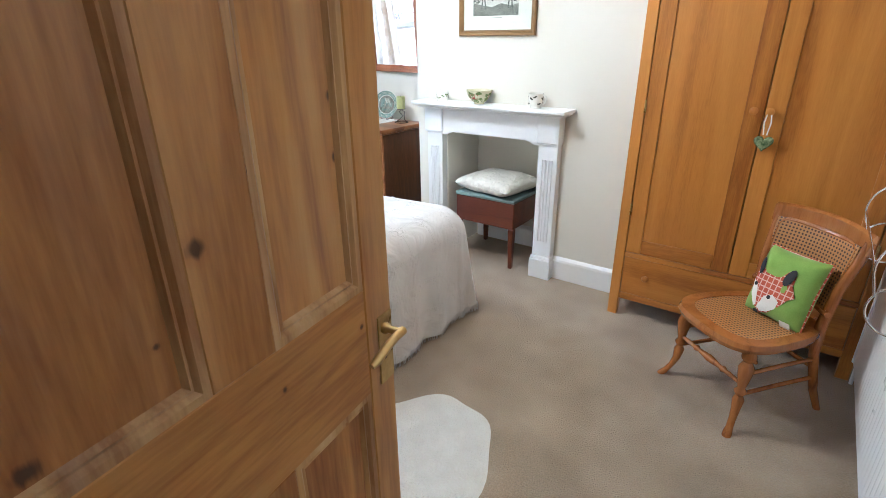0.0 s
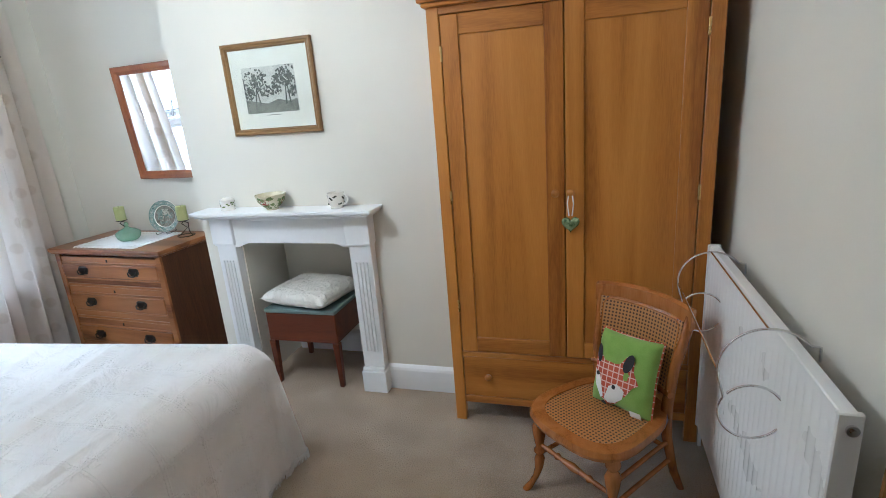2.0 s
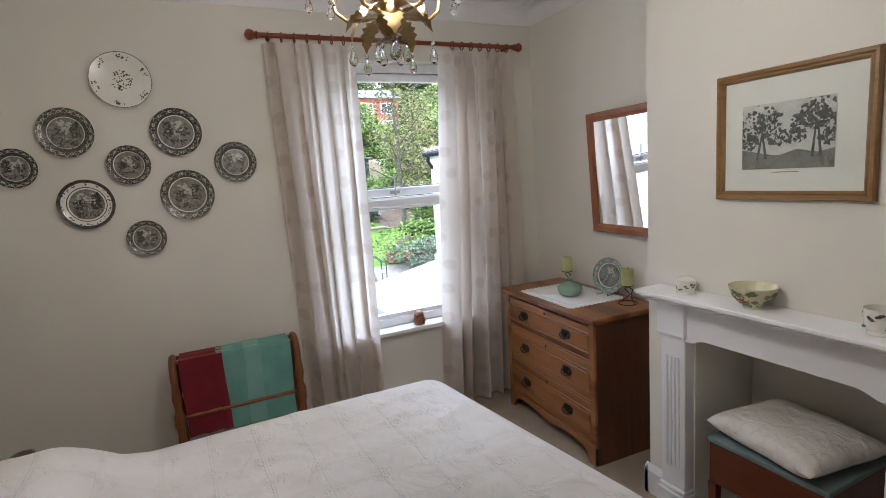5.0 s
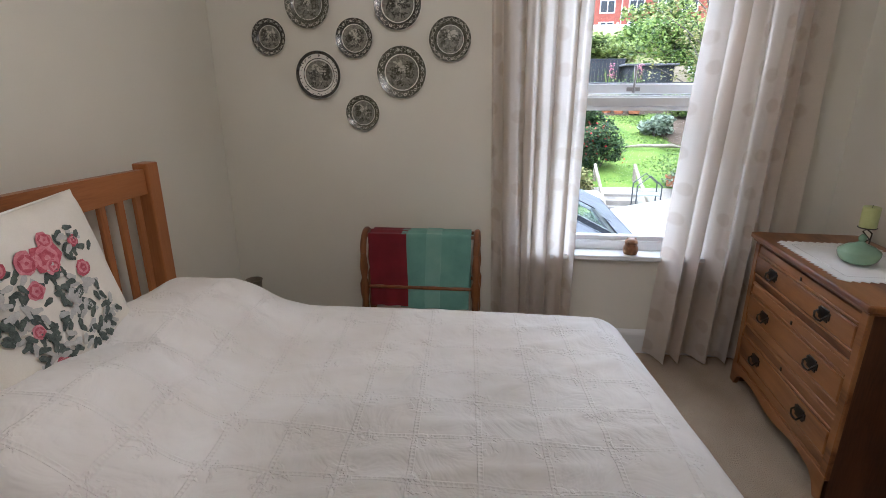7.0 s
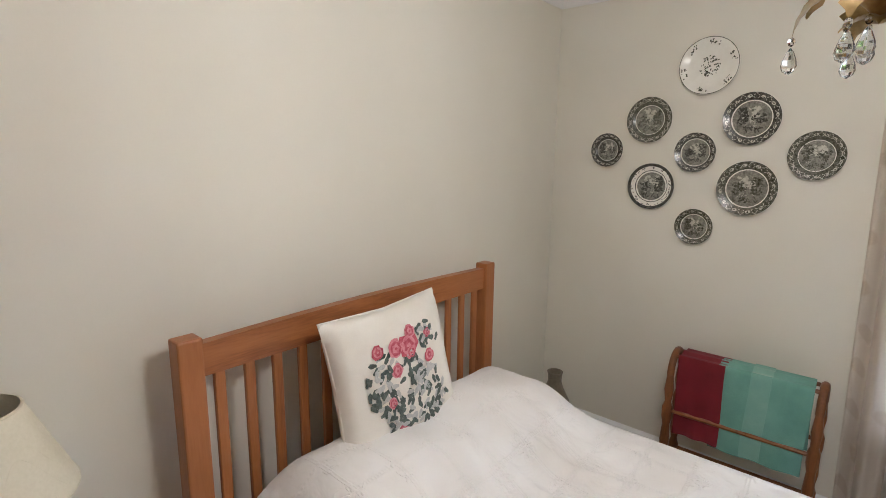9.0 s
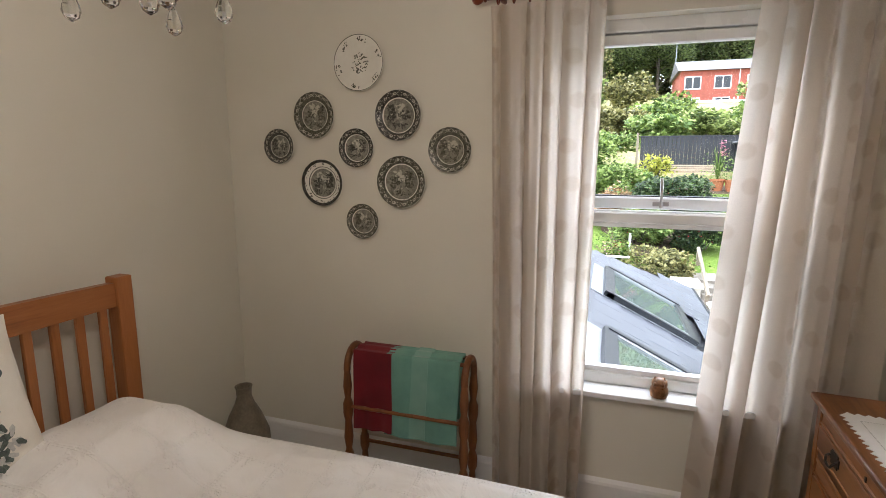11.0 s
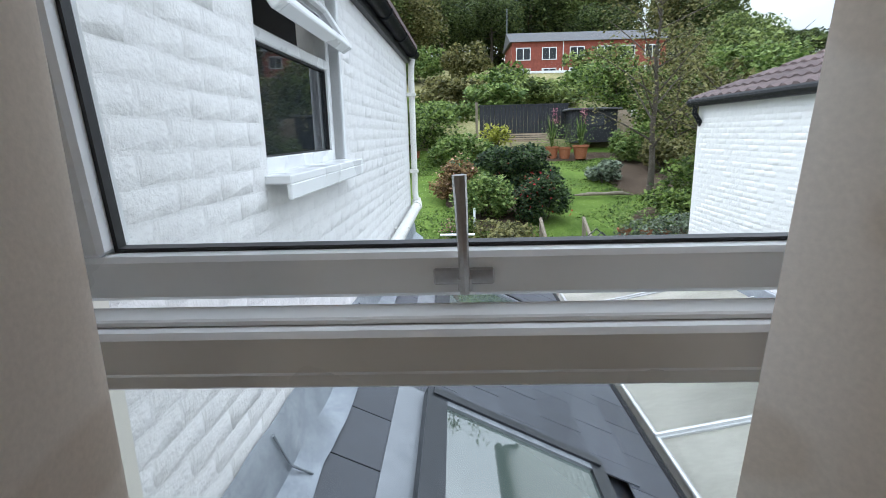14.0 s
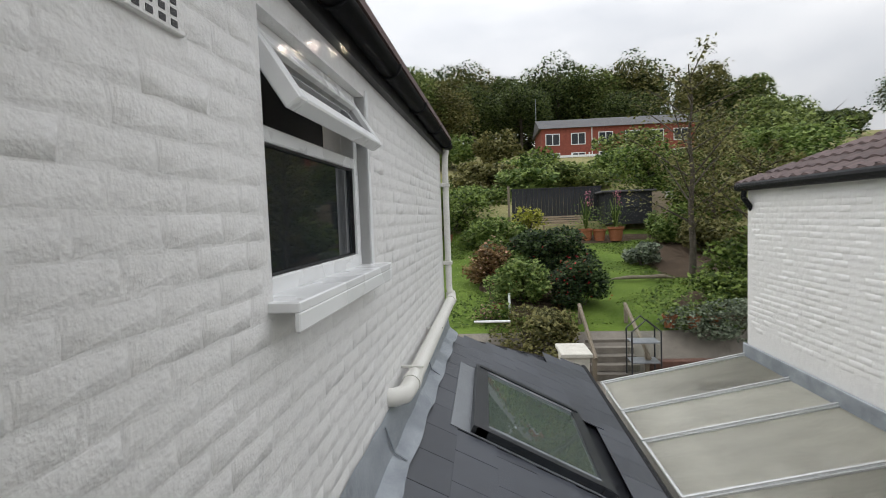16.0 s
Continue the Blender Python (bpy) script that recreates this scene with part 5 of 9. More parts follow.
part("engraved_trees", eb, ETCH, pr)
gb = bmesh.new()
gp = [(-0.154, 0.106), (0.139, 0.106), (0.139, 0.165), (0.09, 0.155), (0.03, 0.168), (-0.03, 0.15), (-0.09, 0.16), (-0.154, 0.175)]
gb.faces.new([gb.verts.new((x, -0.0109, z)) for x, z in gp])
part("engraved_ground", gb, ETCH2, pr)
part("caption", boxes((-0.05, -0.0095, 0.093, 0.035, -0.009, 0.096)), ETCH2, pr)
part("glass", boxes((-0.222, -0.0125, 0.03, 0.222, -0.0118, 0.41)), PANE, pc, shadow=False)

mr = thing("wall_mirror", (0.905, 3.235, 1.165), 0, "rectangular mirror in a reddish pine frame, over the chest", "mirror")
mr.matrix_world = pose(0.885, 3.24, 1.16, 3, 0, -4)
part("frame", mitred_frame(0.53, 0.70, [(0, 0), (0, 0.02), (0.006, 0.027), (0.03, 0.027), (0.04, 0.02), (0.05, 0.017), (0.052, 0.010)]), MIRW, mr)
part("mirror_glass", boxes((-0.215, -0.012, 0.05, 0.215, -0.008, 0.65)), MIRROR, mr, "silvered glass")

# tall gilt mirror leaning on the east wall
tm = thing("standing_mirror", (3.86, 1.13, 0.0), 0, "tall gilt-framed mirror leaning on the wall", "mirror")
tm.matrix_world = Matrix.Translation((3.935, 1.135, 0.0)) @ Euler((0, 0, radians(-90))).to_matrix().to_4x4() @ Euler((radians(-1.7), 0, 0)).to_matrix().to_4x4()
part("frame", mitred_frame(0.46, 1.69, [(0, -0.005), (0, 0.016), (0.008, 0.026), (0.02, 0.028), (0.028, 0.02), (0.036, 0.022), (0.042, 0.012), (0.046, 0.008)]), GILT, tm, "worn gilt frame", smooth=30)
bd = bmesh.new()
for k in range(104):
    z = 0.05 + k * 0.0155
    for sx in (-1, 1):
        bmesh.ops.create_icosphere(bd, subdivisions=1, radius=0.0055, matrix=Matrix.Translation((sx * 0.202, -0.023, z)))
tagged(part("beading", bd, GILT, tm, "gilt bead moulding"), kind="stuff")
part("mirror_glass", boxes((-0.186, -0.01, 0.044, 0.186, -0.006, 1.646)), MIRROR, tm, "silvered glass")
part("backing", boxes((-0.22, -0.005, 0.01, 0.22, 0.004, 1.68)), MAHOG, tm)


# ---- radiator and ring rack ----
def radiator():
    o = (3.96, 2.03, 0.12)
    r = thing("radiator", o, 0, "white ribbed panel radiator fixed to the wall", "radiator")
    y0, y1, z0, z1 = 1.49, 2.57, 0.12, 0.905
    bm = bmesh.new()
    n = 27
    ring = []
    for i in range(n * 6 + 1):
        y = y0 + (y1 - y0) * i / (n * 6)
        x = 3.930 - (0.0, 0.0035, 0.0065, 0.007, 0.0065, 0.0035)[i % 6]
        ring.append([bm.verts.new((x if z0 + 0.03 < z < z1 - 0.03 else 3.926, y, z)) for z in (z0, z0 + 0.03, z0 + 0.05, z1 - 0.05, z1 - 0.03, z1 - 0.004)])
    for a, b in zip(ring, ring[1:]):
        for k in range(5):
            bm.faces.new((a[k], a[k + 1], b[k + 1], b[k]))
    part("front_panel", bm, RADW, r, base=o, smooth=60)
    part("back_panel", boxes((3.945, y0, z0, 3.958, y1, z1 - 0.02), bev=0.004), RADW, r, base=o)
    part("top_grille", boxes((3.926, y0, z1 - 0.006, 3.958, y1, z1), bev=0.003), RADW, r, base=o)
    for yy in (y0, y1 - 0.008):
        part("end_cap", boxes((3.919, yy - 0.006 if yy == y0 else yy, z0, 3.964, yy + 0.008 if yy == y0 else yy + 0.014, z1 + 0.002), bev=0.003), RADW, r, base=o)
    part("bleed_valve", lathe([(0.011, 0), (0.011, -0.006), (0.005, -0.006), (0.005, -0.01)], 12, (3.945, 1.484, 0.875), axis='y'), CHROME, r, base=o)
    for yy in (1.62, 2.44):
        part("bracket", boxes((3.958, yy - 0.02, 0.3, RX, yy + 0.02, 0.75)), RADW, r, base=o)
    part("pipe", tube([(3.945, 2.60, 0.0), (3.945, 2.60, 0.14), (3.945, 2.565, 0.16)], 0.0075, 10), RADW, r, base=o, smooth=50)
    part("valve", lathe([(0.012, 0.0), (0.017, 0.02), (0.017, 0.06), (0.012, 0.075)], 12, (3.945, 2.60, 0.13)), RADW, r, base=o, smooth=50)


radiator()


def ring_rack():
    o = (3.90, 2.0, 0.8)
    r = thing("towel_ring_rack", o, 0, "chrome wire ring rack hooked over the radiator", "rack")
    yc = (2.35, 1.75)

    def circ(cx, cz, rad, y, a0=0, a1=360, n=28):
        return [(cx + rad * math.cos(radians(a0 + (a1 - a0) * k / n)), y, cz + rad * math.sin(radians(a0 + (a1 - a0) * k / n))) for k in range(n + 1)]
    for y in yc:
        sp = [(3.992, y, 0.87), (3.99, y, 0.905)] + circ(3.89, 0.84, 0.105, y, 40, 195, 24) + circ(3.865, 0.725, 0.072, y, 150, 500, 32)
        part("ring", tube(sp, 0.0032, 7), CHROME, r, base=o, smooth=60)
    part("bar", tube([(3.787, yc[0], 0.83), (3.787, yc[1], 0.83)], 0.003, 7), CHROME, r, base=o, smooth=60)
    part("bar", tube([(3.885, yc[0], 0.944), (3.885, yc[1], 0.944)], 0.003, 7), CHROME, r, base=o, smooth=60)


ring_rack()


# ---- sheepskin ----
def rug_fn(u, v):
    a, r = u * 2 * math.pi, v
    k = 1 + 0.10 * math.sin(2 * a + 0.6) + 0.06 * math.sin(3 * a + 2) + 0.03 * math.sin(7 * a)
    x, y = 0.30 * k * math.cos(a) * r, 0.47 * k * math.sin(a) * r
    z = 0.022 * (1 - r ** 6) + 0.004 + 0.004 * noise.noise((x * 30, y * 30, 0)) * (1 - r ** 4)
    return (x, y, z)


single("sheepskin_rug", grid(64, 16, rug_fn), WOOL, "cream sheepskin rug beside the bed", "rug", (2.60, 1.08, 0.0), -8, smooth=60)


# ---- chest of drawers ----
def drop_handle(parent, x, z, yf):
    bp = boxes((x - 0.04, yf - 0.003, z - 0.012, x + 0.04, yf + 0.002, z + 0.018), (x - 0.03, yf - 0.003, z - 0.024, x + 0.03, yf + 0.002, z + 0.026), bev=0.002)
    p = part("handle", bp, IRON, parent, "black cast drop handle")
    part("bail", tube([(x - 0.03, yf - 0.004, z + 0.006), (x - 0.032, yf - 0.016, z - 0.002), (x - 0.022, yf - 0.02, z - 0.018), (x, yf - 0.02, z - 0.022), (x + 0.022, yf - 0.02, z - 0.018), (x + 0.032, yf - 0.016, z - 0.002), (x + 0.03, yf - 0.004, z + 0.006)], 0.0042, 7), IRON, p, smooth=60)


def chest():
    c = thing("chest_of_drawers", (0.69, 3.01, 0), -3.1, "waxed pine chest of three drawers with black drop handles", "chest of drawers")
    hw, yf, yb = 0.435, -0.215, 0.225
    part("top", boxes((-0.46, -0.24, 0.778, 0.46, 0.235, 0.805), (-0.45, -0.23, 0.766, 0.45, 0.232, 0.778), bev=0.007, seg=2), CHEST, c)
    for sx in (-1, 1):
        xs = sorted((sx * hw, sx * (hw - 0.022)))
        # shade of the side is carried by the darker wood colour
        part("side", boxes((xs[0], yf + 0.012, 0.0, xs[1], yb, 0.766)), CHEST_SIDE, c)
        xp = sorted((sx * hw, sx * (hw - 0.04)))
        part("front_stile", boxes((xp[0], yf - 0.004, 0.10, xp[1], yf + 0.015, 0.766), bev=0.003), CHEST, c)
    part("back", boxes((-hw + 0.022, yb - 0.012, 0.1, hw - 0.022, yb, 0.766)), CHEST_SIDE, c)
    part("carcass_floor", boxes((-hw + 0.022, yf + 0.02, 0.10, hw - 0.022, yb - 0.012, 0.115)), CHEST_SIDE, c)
    zs = (0.118, 0.345, 0.565, 0.762)
    for z0, z1 in zip(zs, zs[1:]):
        part("rail", boxes((-hw + 0.04, yf, z0 - 0.01, hw - 0.04, yf + 0.018, z0 + 0.006), bev=0.002), CHEST, c)
        a, b = z0 + 0.008, z1 - 0.012
        d = part("drawer", boxes((-hw + 0.042, yf + 0.002, a, hw - 0.042, yf + 0.02, b), bev=0.002), CHEST, c)
        h = b - a
        part("moulding", boxes((-hw + 0.043, yf - 0.006, a + h * 0.26, hw - 0.043, yf + 0.004, a + h * 0.74), bev=0.005, seg=2), CHEST, d)
        part("moulding", boxes((-hw + 0.043, yf - 0.003, a + h * 0.18, hw - 0.043, yf + 0.004, a + h * 0.23), (-hw + 0.043, yf - 0.003, a + h * 0.77, hw - 0.043, yf + 0.004, a + h * 0.82), bev=0.002), CHEST, d)
        for x in (-0.21, 0.21):
            drop_handle(d, x, (a + b) / 2 + 0.004, yf - 0.007)
        part("keyhole", boxes((-0.004, yf - 0.002, b - 0.03, 0.004, yf + 0.004, b - 0.014)), IRON, d)
    ap = bmesh.new()
    n = 40
    f, k = [], []
    for i in range(n + 1):
        u = i / n
        x = -hw + 2 * hw * u
        e = min(u, 1 - u)
        zb = 0.0 if e < 0.05 else 0.075 * min(1.0, ((e - 0.05) / 0.07)) ** 0.5 - (0.012 * math.cos((u - 0.5) * 2 * math.pi * 2) if e > 0.12 else 0)
        f.append((ap.verts.new((x, yf - 0.006, 0.115)), ap.verts.new((x, yf - 0.006, zb))))
        k.append((ap.verts.new((x, yf + 0.014, 0.115)), ap.verts.new((x, yf + 0.014, zb))))
    for i in range(n):
        ap.faces.new((f[i][0], f[i + 1][0], f[i + 1][1], f[i][1]))
        ap.faces.new((k[i][0], k[i][1], k[i + 1][1], k[i + 1][0]))
        ap.faces.new((f[i][1], f[i + 1][1], k[i + 1][1], k[i][1]))
        ap.faces.new((f[i][0], k[i][0], k[i + 1][0], f[i + 1][0]))
    part("shaped_apron", ap, CHEST, c)


chest()


def lace_cloth(w, d, step, name, label, at, rz, over=0.0):
    """A white cloth with a pointed lace edge and a drawn-thread line."""
    bm = bmesh.new()
    nx, ny = int(w / step), int(d / step)
    c = bm.verts.new((0, 0, 0.003))
    pts = []
    for i in range(nx):
        pts += [(-w / 2 + w * i / nx, -d / 2), (-w / 2 + w * (i + 0.5) / nx, -d / 2 - step * 0.55)]
    for i in range(ny):
        pts += [(w / 2, -d / 2 + d * i / ny), (w / 2 + step * 0.55, -d / 2 + d * (i + 0.5) / ny)]
    for i in range(nx):
        pts += [(w / 2 - w * i / nx, d / 2), (w / 2 - w * (i + 0.5) / nx, d / 2 + step * 0.55)]
    for i in range(ny):
        pts += [(-w / 2, d / 2 - d * i / ny), (-w / 2 - step * 0.55, d / 2 - d * (i + 0.5) / ny)]
    top = [bm.verts.new((x, y, 0.003)) for x, y in pts]
    low = [bm.verts.new((x, y, 0.0008)) for x, y in pts]
    for i in range(len(pts)):
        j = (i + 1) % len(pts)
        bm.faces.new((c, top[i], top[j]))
        bm.faces.new((top[i], low[i], low[j], top[j]))
    t = thing(name, at, rz, label, "cloth")
    part("cloth", bm, LINEN, t)
    ln = bmesh.new()
    for s in (0.82,):
        for x0, y0, x1, y1 in ((-w / 2 * s, -d / 2 * s, w / 2 * s, -d / 2 * s), (w / 2 * s, -d / 2 * s, w / 2 * s, d / 2 * s), (-w / 2 * s, d / 2 * s, w / 2 * s, d / 2 * s), (-w / 2 * s, -d / 2 * s, -w / 2 * s, d / 2 * s)):
            m = int(max(abs(x1 - x0), abs(y1 - y0)) / 0.008)
            for k in range(m):
                x, y = x0 + (x1 - x0) * (k + 0.5) / m, y0 + (y1 - y0) * (k + 0.5) / m
                box(ln, x - 0.002, y - 0.002, 0.0028, x + 0.002, y + 0.002, 0.0035)
    tagged(part("drawn_thread", ln, GREYP, t, "grey openwork holes"), kind="stuff")
    return t


lace_cloth(0.50, 0.36, 0.03, "lace_cloth", "white lace-edged cloth on the chest of drawers", (0.66, 3.0, 0.8055), -3)
gd = thing("glass_dish", (0.69, 2.98, 0.8095), 0, "pale green pressed glass dish with a lid", "dish")
part("bowl", lathe([(0.03, 0), (0.05, 0.004), (0.066, 0.02), (0.072, 0.04), (0.07, 0.05)], 28), GREENGL, gd, smooth=50)
part("lid", lathe([(0.072, 0.05), (0.068, 0.056), (0.045, 0.072), (0.018, 0.082), (0.009, 0.09), (0.014, 0.10), (0.012, 0.11), (0.004, 0.118)], 28), GREENGL, gd, smooth=50)


def candle_stand(x, y):
    c = thing("candle_holder", (x, y, 0.8055), 0, "black wire candle holder with a green pillar candle", "candle holder", group="candle holders on the chest")
    w = bmesh.new()
    tube([(0.05 * math.cos(a), 0.05 * math.sin(a), 0.004) for a in [2 * math.pi * k / 24 for k in range(24)]], 0.003, 6, w, closed=True)
    tube([(0.05, 0, 0.004), (0.03, 0, 0.03), (0.02, 0.01, 0.06), (0.035, 0, 0.085), (0.0, 0, 0.095)], 0.003, 6, w)
    tube([(-0.05, 0, 0.004), (-0.03, 0.01, 0.02), (0.0, 0.02, 0.05), (-0.02, 0, 0.08), (0.0, 0, 0.095)], 0.003, 6, w)
    part("stand", w, IRON, c, smooth=60)
    part("cup", lathe([(0.006, 0.094), (0.03, 0.098), (0.036, 0.103), (0.034, 0.104)], 20), IRON, c, smooth=50)
    cd = part("candle", lathe([(0.031, 0.104), (0.032, 0.11), (0.032, 0.19), (0.029, 0.193), (0.006, 0.188)], 20), WAX, c, "green wax candle", smooth=40)
    part("wick", tube([(0, 0, 0.186), (0.001, 0.001, 0.2)], 0.0012, 5), BLACKF, cd)


candle_stand(0.50, 3.12)
candle_stand(1.02, 3.10)


def china_plate(r, bm=None, lip=0.55, deep=0.1):
    """A plate facing +z, its foot at 0."""
    return lathe([(r * 0.5, 0.0), (r * 0.52, 0.003), (r * 0.72, 0.008), (r * 0.97, 0.019), (r, 0.021), (r * 0.985, 0.0225), (r * 0.74, 0.0135), (r * 0.66, 0.0085), (r * 0.1, 0.008)], 48, bm=bm)


def ring_disc(r0, r1, z0, z1, n=48, bm=None, wave=0, amp=0.0):
    bm = bm or bmesh.new()
    a = [bm.verts.new(((r0 + amp * math.sin(wave * t)) * math.cos(t), (r0 + amp * math.sin(wave * t)) * math.sin(t), z0)) for t in [2 * math.pi * i / n for i in range(n)]]
    b = [bm.verts.new((r1 * math.cos(t), r1 * math.sin(t), z1)) for t in [2 * math.pi * i / n for i in range(n)]]
    for i in range(n):
        j = (i + 1) % n
        bm.faces.new((a[i], b[i], b[j], a[j]))
    return bm


def transfer_plate(name, m, r, ink, label, group, style, seed, stand=None):
    p = new(name)
    p.matrix_world = m
    tagged(p, label, "plate", group)
    part("plate_body", china_plate(r), CHINA, p, smooth=30)
    rnd = random.Random(seed)

    def zz(q):
        return 0.0092 if q < 0.66 else 0.0092 + (q - 0.66) / 0.08 * 0.005 if q < 0.74 else 0.0145 + (q - 0.74) / 0.245 * 0.009

    def spot(bm, q, a, rx, ry, tilt, lift, n=8, wob=0.25):
        """A printed dab at q of the radius, turned with the rim."""
        pts = blob(q * r * math.cos(a), q * r * math.sin(a), r * rx, r * ry, n, a + tilt, wob, rnd.randrange(9999))
        bm.faces.new([bm.verts.new((x, y, zz(min(0.98, math.hypot(x, y) / r)) + lift)) for x, y in pts])
    dark = style in (0, 1)
    b = bmesh.new()
    for q0, q1 in {0: ((0.64, 0.74), (0.74, 0.985)), 1: ((0.70, 0.74), (0.74, 0.985)), 2: ((0.86, 0.985), (0.66, 0.69)), 3: ((0.965, 0.985),)}[style]:
        ring_disc(r * q0, r * q1, zz(q0) + 0.0004, zz(q1) + 0.0004, 48, b)
    part("printed_border", b, ink, p, "transfer-printed border")
    # scrolls: pale ones on a dark rim, dark ones on a pale rim
    n = {0: 16, 1: 12, 2: 14, 3: 6}[style]
    db = bmesh.new()
    for k in range(n):
        a = 2 * math.pi * (k + 0.3) / n
        if dark:
            spot(db, 0.85, a, 0.055, 0.085, 0.0, 0.0007, 10, 0.12)
            spot(db, 0.945, a + math.pi / n, 0.014, 0.05, 0.0, 0.0007)
            for t in (-1, 1):
                spot(db, 0.80, a + t * 0.62 * math.pi / n, 0.012, 0.045, t * 0.7, 0.0007)
                spot(db, 0.89, a + t * 0.70 * math.pi / n, 0.012, 0.04, -t * 0.6, 0.0007)
        else:
            for t in range(11 if style == 3 else 6):
                spot(db, 0.82 + rnd.uniform(-0.07, 0.09), a + rnd.uniform(-0.2, 0.2) * (1.3 if style == 3 else 1), rnd.uniform(0.015, 0.05), rnd.uniform(0.012, 0.03), rnd.uniform(0, 3), 0.0008 + 0.00002 * t, 7, 0.35)
    tagged(part("scroll_pattern", db, PALEINK if dark else ink, p), kind="stuff")
    if dark:
        hb = bmesh.new()
        for k in range(n):
            a = 2 * math.pi * (k + 0.3) / n
            for t in range(3):
                spot(hb, 0.85 + rnd.uniform(-0.025, 0.025), a + rnd.uniform(-0.05, 0.05), 0.02, 0.024, rnd.uniform(0, 3), 0.001 + 0.0001 * t, 7, 0.35)
        tagged(part("sprig_pattern", hb, ink, p), kind="stuff")
    # a landscape: ground and water below, tall trees to the sides, a small building in the light
    cr0 = {0: 0.61, 1: 0.66, 2: 0.60, 3: 0.36}[style]
    sc_, mid = bmesh.new(), bmesh.new()

    def dab(bm, x, y, rx, ry, lift):
        d = math.hypot(x, y)
        if d < cr0:
            pts = blob(x * r, y * r, r * rx, r * ry, 8, rnd.uniform(0, 3), 0.35, rnd.randrange(9999))
            bm.faces.new([bm.verts.new((u, w, 0.0093 + lift)) for u, w in pts])
    if style == 3:
        for k in range(70):
            a, q = rnd.uniform(0, 6.28), cr0 * rnd.random() ** 0.5
            dab(sc_, q * math.cos(a), q * math.sin(a), rnd.uniform(0.015, 0.05), rnd.uniform(0.012, 0.03), 0.00001 * k)
    else:
        base = bmesh.new()
        ring_disc(r * 0.005, r * cr0, 0.0091, 0.0091, 48, base)
        part("printed_ground", base, MIDINK, p, "half-tone printed ground")
        sky = bmesh.new()
        for k in range(24):
            dab(sky, rnd.uniform(-0.3, 0.3), rnd.uniform(-0.05, 0.42), rnd.uniform(0.05, 0.12), rnd.uniform(0.02, 0.06), 0.00012 + 0.000008 * k)
        for k in range(7):
            dab(sky, rnd.uniform(-0.3, 0.3), rnd.uniform(-0.32, -0.2), rnd.uniform(0.05, 0.1), 0.014, 0.00012 + 0.000008 * k)
        tagged(part("printed_sky", sky, PALEINK, p, "pale printed sky"), kind="stuff")
        sd_ = rnd.choice((-1, 1))
        for k in range(60):
            dab(mid, rnd.uniform(-cr0, cr0), rnd.uniform(-cr0, -0.12), rnd.uniform(0.03, 0.11), rnd.uniform(0.012, 0.035), 0.00035 + 0.000008 * k)
        for k in range(80):
            side = sd_ if rnd.random() < 0.7 else -sd_
            dab(sc_, side * rnd.uniform(0.16, 0.48), rnd.uniform(-0.2, 0.42 if side == sd_ else 0.18), rnd.uniform(0.025, 0.07), rnd.uniform(0.02, 0.05), 0.0009 + 0.000008 * k)
        for k in range(26):
            dab(sc_, rnd.uniform(-0.4, 0.4), rnd.uniform(-0.5, -0.3), rnd.uniform(0.03, 0.08), rnd.uniform(0.01, 0.03), 0.002 + 0.00001 * k)
        for k in range(16):
            dab(sc_, -sd_ * rnd.uniform(0.0, 0.16), rnd.uniform(-0.1, 0.14), 0.02, 0.03, 0.002 + 0.00001 * k)
        tagged(part("printed_distance", mid, MIDINK, p, "paler printed ground"), kind="stuff")
    tagged(part("printed_scene", sc_, ink, p, "transfer-printed scene"), kind="stuff")
    return p


# dish on a stand on the chest
m = Matrix.Translation((0.80, 3.19, 0.915)) @ Euler((radians(78), 0, radians(12))).to_matrix().to_4x4()
TEAL = mottled("blue_green_transfer", (0.05, 0.12, 0.10), (0.42, 0.50, 0.44), 0.2, 45, 140, 0.03, fine_amt=0.6, depth=0.001)
transfer_plate("display_plate", m, 0.105, TEAL, "blue-green printed plate on a wire stand, on the chest", "", 1, 4)
ps = thing("plate_stand", (0.80, 3.17, 0.8055), 12, "small wire plate stand", "plate stand")
for sx in (-1, 1):
    part("side_wire", tube([(sx * 0.035, -0.06, 0.02), (sx * 0.035, -0.055, 0.004), (sx * 0.035, 0.05, 0.004), (sx * 0.03, 0.05, 0.10)], 0.002, 6), IRON, ps, smooth=60)

# plates on the west wall
PL = (((0.815, 2.135), 0.135, INK, 3, "cream plate printed with grey-green sprays, on the wall"), ((0.555, 1.89), 0.118, INK, 0, "grey-green transfer-printed plate on the wall"),
      ((1.022, 1.88), 0.122, INK2, 1, "dark transfer-printed plate on the wall"), ((0.337, 1.735), 0.092, INK2, 0, "small dark transfer-printed plate on the wall"),
      ((0.792, 1.725), 0.098, INK2, 1, "grey transfer-printed plate on the wall"), ((1.287, 1.714), 0.108, INK, 0, "grey-green transfer-printed plate on the wall"),
      ((0.590, 1.547), 0.122, INK2, 2, "dark transfer-printed plate with a white band, on the wall"), ((1.035, 1.558), 0.130, INK, 1, "large grey-green transfer-printed plate on the wall"),
      ((0.820, 1.354), 0.092, INK, 1, "small grey-green transfer-printed plate on the wall"))
for k, ((y, z), r, ink, st, lab) in enumerate(PL):
    transfer_plate("wall_plate", Matrix.Translation((0.006, y, z)) @ Euler((radians(90), 0, radians(90))).to_matrix().to_4x4(), r, ink, lab, "plates on the wall", st, 30 + k)


